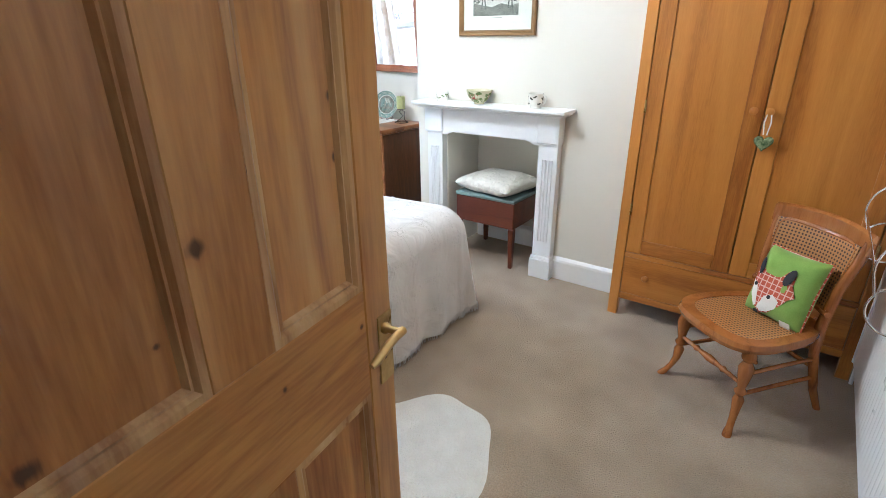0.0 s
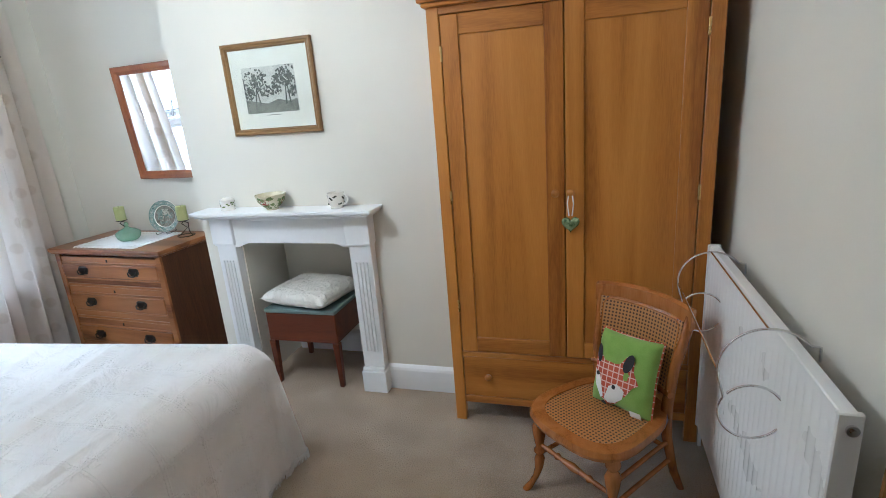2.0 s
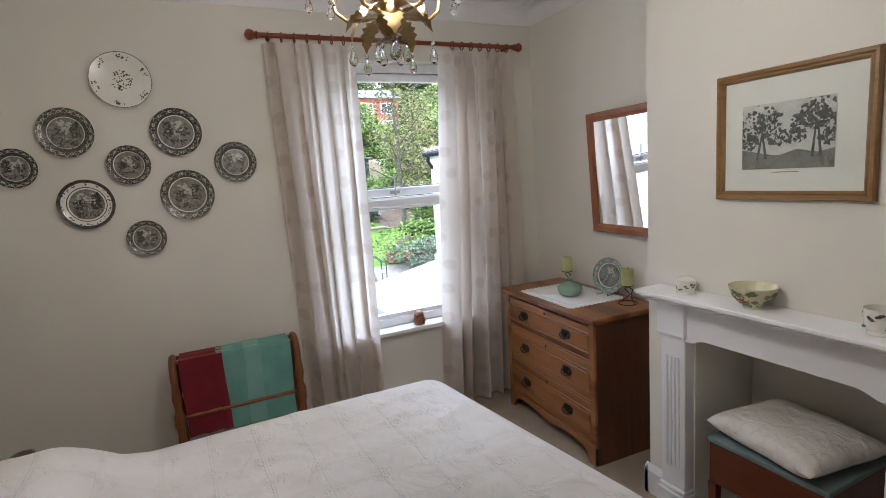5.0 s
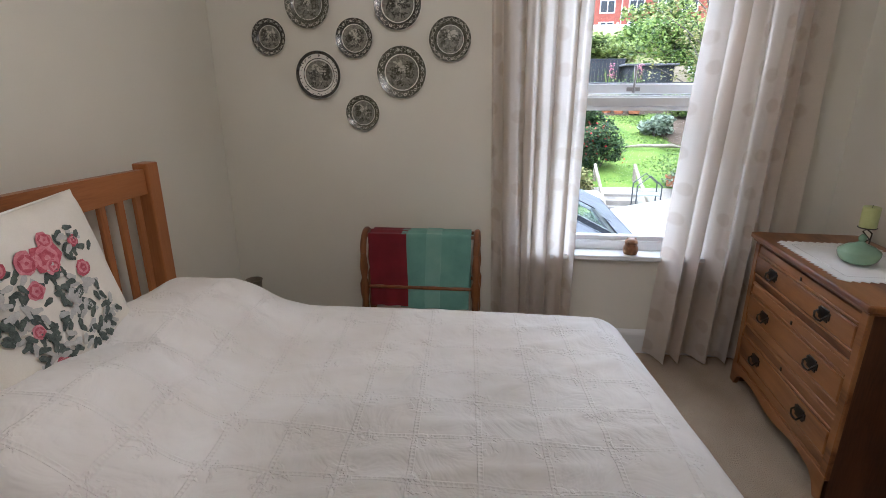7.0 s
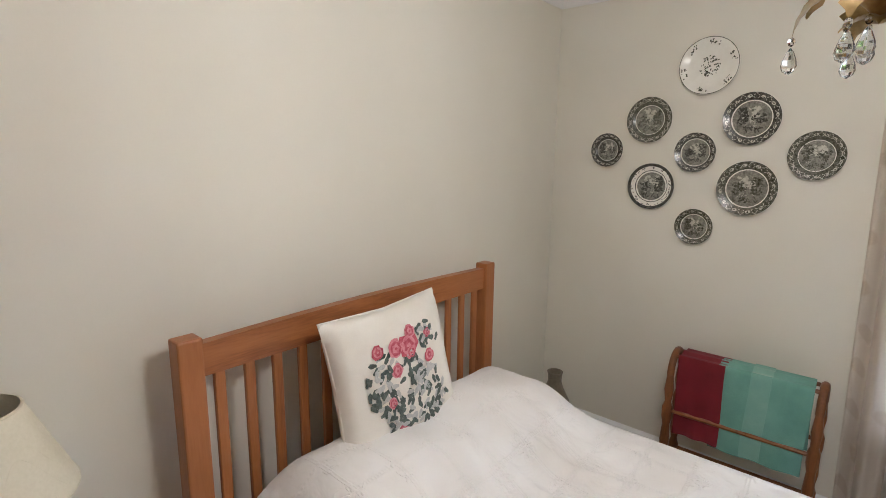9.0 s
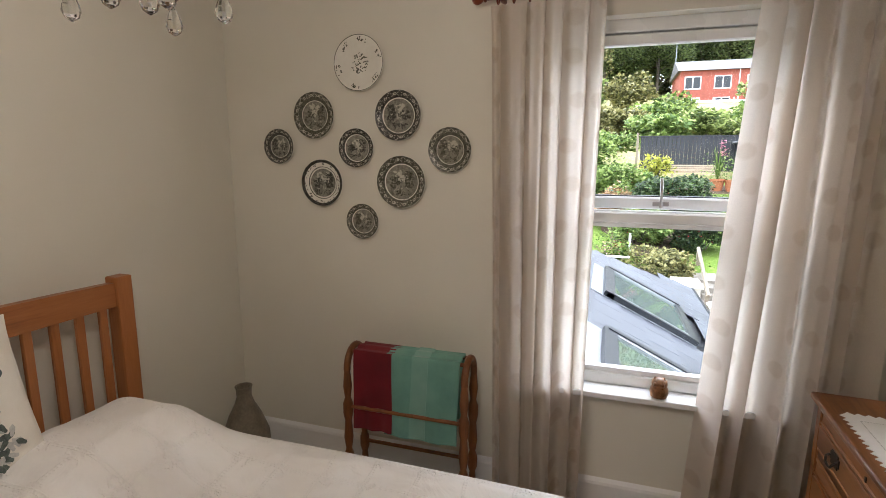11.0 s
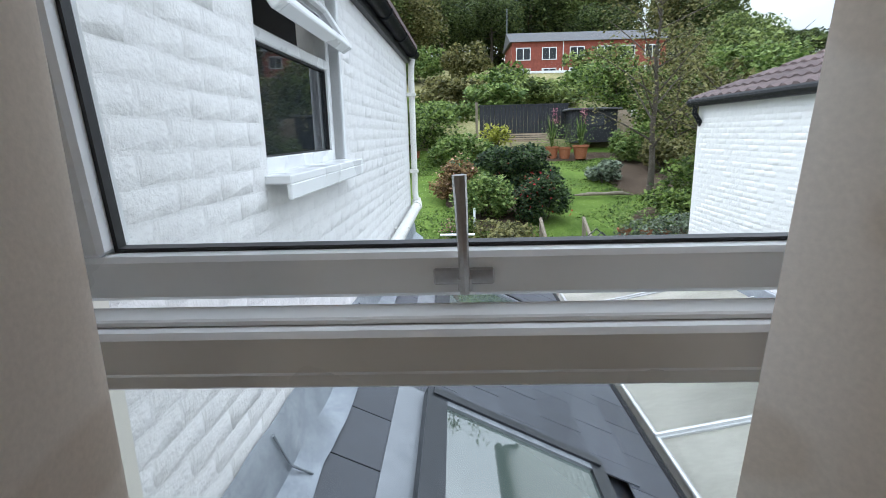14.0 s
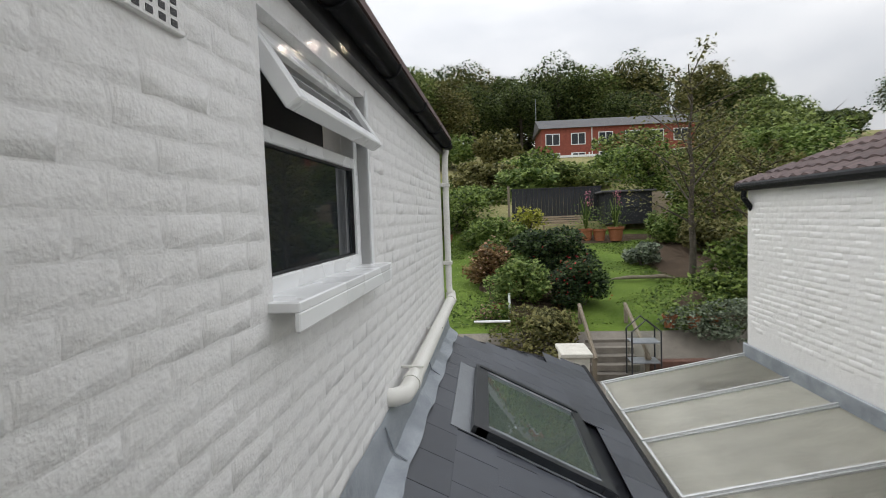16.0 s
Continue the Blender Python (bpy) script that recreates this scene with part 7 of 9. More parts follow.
        ld_ = bpy.data.lights.new("chandelier_bulb", 'POINT')
        ld_.energy, ld_.color, ld_.shadow_soft_size = LAMP, (1.0, 0.88, 0.72), 0.02
        lo = new("chandelier_bulb", ld_)
        lo.location = (o[0] + 0.195 * K * ca, o[1] + 0.195 * K * sa, o[2] + 0.29 * K)

    c.scale = (K, K, K)


chandelier()


# ---- outside: materials ----
BRICKW = mottled("white_painted_brick", (0.70, 0.695, 0.68), (0.83, 0.825, 0.81), 0.5, 15, 70, 0.9, fine_amt=0.3, depth=0.014, per_object=0.08)
BRICKJ = mottled("white_painted_joint", (0.68, 0.675, 0.66), (0.82, 0.815, 0.80), 0.5, 15, 70, 0.9, fine_amt=0.3, depth=0.014)
SLATE = mottled("blue_black_slate", (0.044, 0.049, 0.060), (0.078, 0.086, 0.102), 0.45, 9, 80, 0.2, fine_amt=0.3, depth=0.003, per_object=0.3)
LEAD = mottled("lead_flashing", (0.20, 0.225, 0.255), (0.40, 0.435, 0.47), 0.45, 6, 60, 0.35, depth=0.008, metal=0.25)
GUTTER = mottled("black_gutter_plastic", (0.008, 0.009, 0.010), (0.02, 0.021, 0.023), 0.5, 10, 60, 0.05, depth=0.002)
PIPEW = mottled("off_white_pipe", (0.66, 0.65, 0.60), (0.76, 0.75, 0.70), 0.4, 7, 60, 0.1, depth=0.002)
DGREY = mottled("dark_grey_flashing_metal", (0.022, 0.025, 0.029), (0.05, 0.055, 0.062), 0.35, 10, 60, 0.05, metal=0.4, depth=0.002)
PEWTER = mottled("grey_roof_window_trim", (0.19, 0.205, 0.22), (0.29, 0.31, 0.33), 0.4, 10, 60, 0.05, metal=0.3, depth=0.002)
POLY = mottled("weathered_roof_sheet", (0.50, 0.49, 0.42), (0.66, 0.65, 0.57), 0.45, 5, 40, 0.15, fine_amt=0.45, depth=0.004, stretch=(1, 0.35, 1))
ALU = mottled("dull_aluminium", (0.55, 0.56, 0.56), (0.70, 0.71, 0.71), 0.35, 12, 60, 0.05, metal=0.5, depth=0.002)
TILEB = mottled("brown_concrete_tile", (0.05, 0.034, 0.034), (0.15, 0.105, 0.10), 0.85, 10, 90, 0.5, depth=0.006, per_object=0.35)
GRASS = mottled("lawn", (0.045, 0.085, 0.010), (0.16, 0.235, 0.045), 0.95, 1.1, 14, 0.9, fine_amt=0.5, depth=0.03)
EARTH = mottled("bark_soil", (0.045, 0.032, 0.022), (0.11, 0.08, 0.055), 0.95, 4, 40, 0.8, depth=0.03)
MEADOW = mottled("rough_meadow", (0.12, 0.14, 0.045), (0.36, 0.31, 0.16), 0.95, 0.35, 6, 0.8, fine_amt=0.5, depth=0.1)
PAVE = mottled("stone_paving", (0.13, 0.115, 0.095), (0.24, 0.215, 0.18), 0.85, 5, 50, 0.5, depth=0.008, per_object=0.4)
BRICKR = mottled("red_brick", (0.22, 0.055, 0.038), (0.33, 0.095, 0.062), 0.85, 3, 30, 0.4, depth=0.01)
TERRA = mottled("terracotta", (0.28, 0.09, 0.04), (0.42, 0.16, 0.075), 0.75, 10, 70, 0.3, depth=0.004)
OLDWOOD = wood("weathered_timber", (0.10, 0.08, 0.055), (0.20, 0.165, 0.12), (0.29, 0.25, 0.19), 2, 8, 60, 0.85)
PALEWOOD = wood("pale_bench_timber", (0.24, 0.18, 0.12), (0.36, 0.28, 0.20), (0.45, 0.37, 0.27), 1, 8, 60, 0.8)
BLACKW = mottled("black_stained_fence", (0.010, 0.011, 0.014), (0.028, 0.03, 0.036), 0.6, 6, 60, 0.3, depth=0.006, stretch=(1, 1, 0.2))
BARK = mottled("tree_bark", (0.05, 0.04, 0.03), (0.13, 0.11, 0.085), 0.95, 8, 50, 0.9, depth=0.02)
ROOFG = mottled("grey_far_roof", (0.075, 0.075, 0.078), (0.12, 0.12, 0.122), 0.8, 2, 20, 0.3, depth=0.01)
DARKGL = plain("dark_window_glass", (0.02, 0.024, 0.027), 0.03)
ROOFGL = plain("greenish_roof_glass", (0.09, 0.115, 0.10), 0.02)
ROOFGL.node_tree.nodes["Principled BSDF"].inputs["IOR"].default_value = 2.5
STONE = mottled("pale_stone_cap", (0.48, 0.46, 0.40), (0.62, 0.60, 0.53), 0.8, 6, 50, 0.3, depth=0.005)


for mat in (GRASS, MEADOW, EARTH, GUTTER):
    mat.node_tree.nodes["Principled BSDF"].inputs["Specular IOR Level"].default_value = 0.12


def leaf_mat(name, c1, c2):
    """Thin leaves that let some of the light through."""
    m = mottled(name, c1, c2, 0.6, 1.2, 20, 0.0, fine_amt=0.3, per_island=0.9)
    n, l = m.node_tree.nodes, m.node_tree.links
    b_ = n["Principled BSDF"]
    b_.inputs["Specular IOR Level"].default_value = 0.2
    tl, ms = n.new("ShaderNodeBsdfTranslucent"), n.new("ShaderNodeMixShader")
    ms.inputs[0].default_value = 0.35
    l.new(b_.inputs["Base Color"].links[0].from_socket, tl.inputs[0])
    l.new(b_.outputs[0], ms.inputs[1])
    l.new(tl.outputs[0], ms.inputs[2])
    l.new(ms.outputs[0], n["Material Output"].inputs[0])
    return m


LEAF = {"dark": leaf_mat("dark_evergreen_leaf", (0.014, 0.028, 0.012), (0.07, 0.11, 0.038)), "mid": leaf_mat("green_leaf", (0.045, 0.08, 0.018), (0.23, 0.31, 0.075)),
        "light": leaf_mat("pale_green_leaf", (0.07, 0.12, 0.028), (0.26, 0.34, 0.10)), "olive": leaf_mat("olive_brown_leaf", (0.065, 0.068, 0.021), (0.26, 0.245, 0.095)),
        "rust": leaf_mat("russet_leaf", (0.09, 0.05, 0.02), (0.28, 0.18, 0.08)), "silver": leaf_mat("silver_green_leaf", (0.085, 0.11, 0.075), (0.28, 0.33, 0.23)),
        "yellow": leaf_mat("yellow_green_leaf", (0.20, 0.22, 0.03), (0.45, 0.45, 0.08)), "wood": leaf_mat("woodland_leaf", (0.024, 0.040, 0.013), (0.145, 0.185, 0.06)),
        "hedge": leaf_mat("distant_green_leaf", (0.06, 0.09, 0.026), (0.28, 0.34, 0.11))}
PETAL = {"red": leaf_mat("red_petal", (0.30, 0.01, 0.02), (0.55, 0.05, 0.05)), "pink": leaf_mat("pink_petal", (0.45, 0.12, 0.20), (0.70, 0.35, 0.38)), "peach": leaf_mat("peach_petal", (0.60, 0.32, 0.22), (0.75, 0.50, 0.38))}


def leaves(pts, size, rnd, up=0.3):
    """Small pointed leaves, each a bent pair of faces, at the points."""
    v, f = [], []
    for p in pts:
        a, t = rnd.uniform(0, 6.283), rnd.uniform(-0.9, 0.9)
        s = size * rnd.uniform(0.6, 1.35)
        d = Vector((math.cos(a) * math.cos(t), math.sin(a) * math.cos(t), math.sin(t)))
        w = d.cross(Vector((rnd.uniform(-.4, .4), rnd.uniform(-.4, .4), 1))).normalized() * s * 0.42
        n = d.cross(w).normalized() * s * 0.18
        p = Vector(p)
        b = len(v)
        v += [p - d * s * 0.5, p + w + n, p + d * s * 0.5, p - w + n]
        f += [(b, b + 1, b + 2), (b, b + 2, b + 3)]
    me = bpy.data.meshes.new("leaves")
    me.from_pydata([tuple(q) for q in v], [], f)
    return me


def clump_points(n, rnd, rx, ry, rz, lumps=9, hollow=0.55, cz=0.0):
    """Points in an uneven mass of lumps, thick near the outside."""
    cs = []
    for _ in range(lumps):
        a, h = rnd.uniform(0, 6.283), rnd.uniform(-0.6, 0.85)
        q = math.sqrt(max(0.0, 1 - h * h)) * rnd.uniform(0.45, 0.75)
        cs.append((q * rx * math.cos(a), q * ry * math.sin(a), h * rz * 0.75, rnd.uniform(0.36, 0.58)))
    out = []
    while len(out) < n:
        c = rnd.choice(cs)
        d = Vector((rnd.gauss(0, 1), rnd.gauss(0, 1), rnd.gauss(0, 1))).normalized()
        r = c[3] * (hollow + (1 - hollow) * rnd.random())
        out.append((c[0] + d.x * r * rx, c[1] + d.y * r * ry, cz + c[2] + d.z * r * rz))
    return out


def add_mesh(name, me, material, parent, kind="", label=""):
    me.materials.append(material)
    ob = new(name, me)
    ob.parent = parent
    return tagged(ob, label, kind=kind)


def bush(x, y, z, rx, ry, rz, kind, n, size, label, seed, flowers=None, nf=0, name="shrub", fsize=0.05, gz=None):
    rnd = random.Random(seed)
    b = thing(name, (x, y, z), 0, label, "shrub")
    st = bmesh.new()
    for k in range(7):
        a = rnd.uniform(0, 6.28)
        tube([(0, 0, -0.15), (0.2 * rx * math.cos(a), 0.2 * ry * math.sin(a), rz * 0.5), (0.55 * rx * math.cos(a), 0.55 * ry * math.sin(a), rz * 1.2)], [0.03, 0.02, 0.008], 5, st)
    part("stems", st, BARK, b)
    add_mesh("foliage", leaves(clump_points(n, rnd, rx, ry, rz, 12, 0.6, rz * 0.95), size * 1.3, rnd), LEAF[kind], b, "stuff")
    if flowers:
        add_mesh("blossom", leaves([p for p in clump_points(nf, rnd, rx * 1.05, ry * 1.05, rz * 1.03, 12, 0.95, rz * 0.95)], fsize, rnd), PETAL[flowers], b, "stuff")
    return b


def tree(x, y, z, h, spread, kind, n, size, label, seed, bare=0.25, trunk=0.12, name="tree", lean=0.0, slim=False, full=False):
    """A tapered trunk with limbs, and a crown of leaves gathered along its twigs."""
    rnd = random.Random(seed)
    t = thing(name, (x, y, z), 0, label, "tree")
    bm = bmesh.new()
    path = [(lean * k / 6 * h + rnd.uniform(-.03, .03) * h * 0.3, rnd.uniform(-.03, .03) * h * 0.3, h * 0.92 * k / 6 - (0.2 if k == 0 else 0)) for k in range(7)]
    tube(path, [trunk * (1 - 0.85 * k / 6) for k in range(7)], 8, bm)
    part("trunk", bm, BARK, t, smooth=60)
    lb, pts = bmesh.new(), []
    m = 22 if slim else 16
    for k in range(m):
        u = bare + (1 - bare) * (k + rnd.random()) / m * 0.95
        i = min(5, int(u * 6))
        p0 = Vector(path[i]).lerp(Vector(path[i + 1]), u * 6 - i)
        a = k * 2.4 + rnd.uniform(-.5, .5)
        ln = spread * (1.0 - 0.65 * abs(u - 0.5) - 0.25 * u) * rnd.uniform(0.7, 1.15)
        rise = rnd.uniform(0.4, 1.1) if slim else rnd.uniform(0.1, 0.7)
        p1 = p0 + Vector((math.cos(a), math.sin(a), rise)) * ln * 0.55
        p2 = p1 + Vector((math.cos(a + rnd.uniform(-.5, .5)), math.sin(a), rise * 0.9)) * ln * 0.5
        tube([p0, p1, p2], [trunk * 0.35 * (1 - u * 0.6), trunk * 0.18, trunk * 0.05], 5, lb)
        share = n // m
        for _ in range(share):
            w = rnd.random() ** 0.6
            c = p0.lerp(p1, w * 2) if w < 0.5 else p1.lerp(p2, w * 2 - 1)
            sc = ln * (0.30 if slim else 0.42)
            pts.append(c + Vector([max(-1.25, min(1.25, rnd.gauss(0, 1))) * sc * 0.55 for _ in range(3)]))
    part("limbs", lb, BARK, t, smooth=60)
    if full:
        pts = clump_points(n, rnd, spread * 0.95, spread * 0.95, h * 0.42, 26, 0.72, h * 0.56)
    add_mesh("crown", leaves(pts, size, rnd), LEAF[kind], t, "stuff")
    return t


# ---- the extension wall on the left, square to the house but for a degree or two ----
EXT = pose(-0.27, 1.548, 0, 0, 0, 180 - 1.6)      # local x runs away from the house, the painted face is at local y = 0 and the solid lies at +y


def ext_group():
    w0, w1, wz0, wz1 = 1.15, 2.30, 1.50, 2.36
    L, H = 5.62, 2.50
    e = thing("house_extension", (-0.27, 1.548, 0), 180 - 1.6, "white painted brick extension of the house", "house")

    def bx(*d, bev=0.0):
        return boxes(*d, bev=bev)
    part("wall", bx((-0.02, 0.012, -2.6, w0, 0.24, H), (w1, 0.012, -2.6, L, 0.24, H), (w0, 0.012, -2.6, w1, 0.24, wz0 - 0.02), (w0, 0.012, wz1, w1, 0.24, H), (L - 0.24, 0.24, -2.6, L, 3.5, H)), BRICKJ, e)
    # window with a top light standing open
    fr = part("window_frame", bx((w0, 0.06, wz0, w0 + 0.055, 0.13, wz1), (w1 - 0.055, 0.06, wz0, w1, 0.13, wz1), (w0 + 0.055, 0.06, wz0, w1 - 0.055, 0.13, wz0 + 0.06), (w0 + 0.055, 0.06, wz1 - 0.05, w1 - 0.055, 0.13, wz1), (w0 + 0.055, 0.06, 1.99, w1 - 0.055, 0.13, 2.04), bev=0.005), UPVC, e, "white window frame")
    part("pane", bx((w0 + 0.05, 0.09, wz0 + 0.055, w1 - 0.05, 0.094, 1.995)), DARKGL, fr, "dark glass mirroring the garden")
    part("gasket", bx((w0 + 0.055, 0.075, wz0 + 0.06, w0 + 0.062, 0.092, 1.99), (w1 - 0.062, 0.075, wz0 + 0.06, w1 - 0.055, 0.092, 1.99), (w0 + 0.062, 0.075, wz0 + 0.06, w1 - 0.062, 0.092, wz0 + 0.067), (w0 + 0.062, 0.075, 1.983, w1 - 0.062, 0.092, 1.99)), BLACKP, fr)
    sb = bx((w0 + 0.05, -0.03, 2.045, w0 + 0.105, 0.03, 2.315), (w1 - 0.105, -0.03, 2.045, w1 - 0.05, 0.03, 2.315), (w0 + 0.105, -0.03, 2.045, w1 - 0.105, 0.03, 2.10), (w0 + 0.105, -0.03, 2.26, w1 - 0.105, 0.03, 2.315), bev=0.006)
    turn = Matrix.Translation((0, 0.08, 2.315)) @ Matrix.Rotation(radians(-32), 4, 'X') @ Matrix.Translation((0, 0, -2.315))
    bmesh.ops.transform(sb, matrix=turn, verts=sb.verts)
    sash = part("open_sash", sb, UPVC, e, "white top light standing open")
    gb_ = bx((w0 + 0.10, -0.004, 2.095, w1 - 0.10, 0.004, 2.265))
    bmesh.ops.transform(gb_, matrix=turn, verts=gb_.verts)
    part("pane", gb_, DARKGL, sash)
    # a black sheet, added to give the unlit room its shade
    part("dark_room", bx((w0 + 0.05, 0.22, 2.0, w1 - 0.05, 0.225, 2.33)), BLACKP, e, "black sheet standing for the room's shade behind the open light")
    part("window_sill", bx((w0 - 0.04, -0.085, wz0 - 0.028, w1 + 0.06, 0.085, wz0 + 0.004), (w0 - 0.04, -0.0845, wz0 - 0.085, w1 + 0.06, -0.067, wz0 - 0.028), bev=0.004), UPVC, e, "white sill with a drip edge")
    part("reveal_trim", bx((w1, 0.0, wz0, w1 + 0.035, 0.10, wz1 + 0.03), bev=0.004), UPVC, e)
    part("fascia", bx((-0.02, -0.03, 2.46, L + 0.02, 0.012, 2.62)), BLACKP, e, "black fascia board")
    part("soffit", bx((-0.02, -0.10, 2.60, L + 0.02, -0.03, 2.62)), BLACKP, e)
    g = bmesh.new()
    rows = []
    for x in (-0.02, L + 0.06):
        rows.append([g.verts.new((x, -0.085 + 0.058 * math.cos(a), 2.56 + 0.058 * math.sin(a))) for a in [math.pi + math.pi * k / 10 for k in range(11)]])
    for k in range(10):
        g.faces.new((rows[0][k], rows[1][k], rows[1][k + 1], rows[0][k + 1]))
    bmesh.ops.solidify(g, geom=g.faces[:], thickness=0.004)
    gt = part("gutter", g, GUTTER, e, "black half-round gutter", smooth=50)
    for k in range(6):
        x = 0.6 + k * 0.95
        part("gutter_bracket", tube([(x, -0.085 + 0.064 * math.cos(a), 2.56 + 0.064 * math.sin(a)) for a in [math.pi * 0.95 + math.pi * 1.1 * k2 / 10 for k2 in range(11)]], 0.008, 6), GUTTER, gt)
    part("roof", bx((-0.02, -0.12, 2.62, L + 0.1, 1.8, 2.66)), TILEB, e)
    ch = part("vent_pipe", tube([(4.6, 0.9, 2.6), (4.6, 0.9, 3.25)], 0.055, 12), PIPEW, e, "white vent pipe", smooth=60)
    dp = part("downpipe", tube([(L - 0.04, -0.07, 2.5), (L - 0.04, -0.055, 2.42), (L - 0.04, -0.05, 2.3), (L - 0.04, -0.05, 0.92), (L - 0.04, -0.06, 0.84)], 0.036, 12), PIPEW, e, "off-white downpipe", smooth=60)
    for zz in (2.1, 1.2):
        part("pipe_clip", bx((L - 0.09, -0.095, zz - 0.02, L + 0.01, 0.012, zz + 0.02), bev=0.004), PIPEW, dp)
    wp = part("waste_pipe", tube([(L - 0.04, -0.06, 0.86), (L - 0.06, -0.075, 0.80), (L - 0.2, -0.08, 0.785), (2.72, -0.08, 0.70), (2.62, -0.07, 0.695), (2.57, -0.02, 0.695), (2.56, 0.06, 0.695)], 0.055, 14), PIPEW, e, "off-white waste pipe", smooth=60)
    part("pipe_collar", tube([(L - 0.16, -0.08, 0.786), (L - 0.26, -0.08, 0.784)], 0.062, 14), PIPEW, wp, smooth=60)
    part("pipe_collar", tube([(2.78, -0.08, 0.702), (2.86, -0.08, 0.704)], 0.062, 14), PIPEW, wp, smooth=60)
    for x in (2.95, 4.1):
        part("pipe_strap", bx((x - 0.012, -0.14, 0.755, x + 0.012, 0.02, 0.772), bev=0.002), PIPEW, wp)
    fl = bmesh.new()
    rnd = random.Random(8)
    n = 60
    lo, hi = [], []
    for i in range(n + 1):
        x = -0.02 + (L + 0.1) * i / n
        zt = 0.635 + 0.006 * math.sin(i * 1.7)
        hi.append((fl.verts.new((x, 0.008, zt)), fl.verts.new((x, -0.004, zt - 0.03))))
        lo.append((fl.verts.new((x, -0.03, 0.42 + 0.008 * math.sin(i * 1.1))), fl.verts.new((x, -0.12 - 0.010 * math.sin(i * 0.9) - rnd.uniform(0, 0.008), 0.345 + 0.004 * math.sin(i * 1.3)))))
    for i in range(n):
        fl.faces.new((hi[i][0], hi[i + 1][0], hi[i + 1][1], hi[i][1]))
        fl.faces.new((hi[i][1], hi[i + 1][1], lo[i + 1][0], lo[i][0]))
        fl.faces.new((lo[i][0], lo[i + 1][0], lo[i + 1][1], lo[i][1]))
    part("lead_flashing", fl, LEAD, e, "grey dressed lead flashing", smooth=40)
    for x in (0.9, 2.35, 3.9):
        part("lead_lap", tube([(x + 0.12 * k / 6, -0.012 - 0.008 * k if k < 4 else -0.04 - 0.03 * (k - 4), 0.61 - 0.05 * k if k < 4 else 0.43 - 0.03 * (k - 4)) for k in range(7)], 0.006, 6), LEAD, e, smooth=60)
    vt = part("air_brick", bx((0.56, -0.001, 2.135, 0.78, 0.02, 2.215), bev=0.003), BRICKW, e, "white air brick")
    for i in range(5):
        for j in range(3):
            part("vent_hole", bx((0.58 + i * 0.038, -0.0025, 2.145 + j * 0.023, 0.60 + i * 0.038, 0.0, 2.159 + j * 0.023)), BLACKP, vt)
    return e, (w0, w1, wz0, wz1, L, H)


ext, EW = ext_group()


def slate_roof():
    """The lean-to roof below the extension wall, hipped at its far end, with two roof windows."""
    r = thing("lean_to_roof", (-0.27, 1.60, 0.35), 0, "blue-grey slate lean-to roof with two roof windows", "roof")
    s = 0.5

    def P(x, d, h=0.0):
        """A place on the slope: x along the house, d down the slope in plan, h above the slates."""
        nrm = Vector((0, s, 1)).normalized()
        return Vector((x, d, -s * d)) + nrm * h
    D = 2.05
    L = 5.75
    dk = bmesh.new()
    v = [dk.verts.new(p) for p in (P(0, -0.06, -0.03), P(-L, -0.06, -0.03), P(-L - D, D, -0.03), P(0, D, -0.03))]
    dk.faces.new(v)
    bmesh.ops.solidify(dk, geom=dk.faces[:], thickness=0.05)
    part("deck", dk, SLATE, r)
    hp = bmesh.new()
    hp.faces.new([hp.verts.new(p) for p in (P(-L, -0.06, -0.02), P(-L - D, D, -0.02), Vector((-L - D, -1.2, -s * D)), Vector((-L - 0.02, -1.2, 0.0)))])
    part("hip_side", hp, SLATE, r)
    part("eaves_gutter", tube([P(0, D + 0.05, -0.05), P(-L - D, D + 0.05, -0.05)], 0.05, 10), GUTTER, r, "black gutter", smooth=60)
    wins = [(-2.0, -0.58, 0.46, 1.42), (-4.85, -3.32, 0.46, 1.42)]
    return r, P, D, L, wins


ROOF, RP, RD, RL, RWINS = slate_roof()


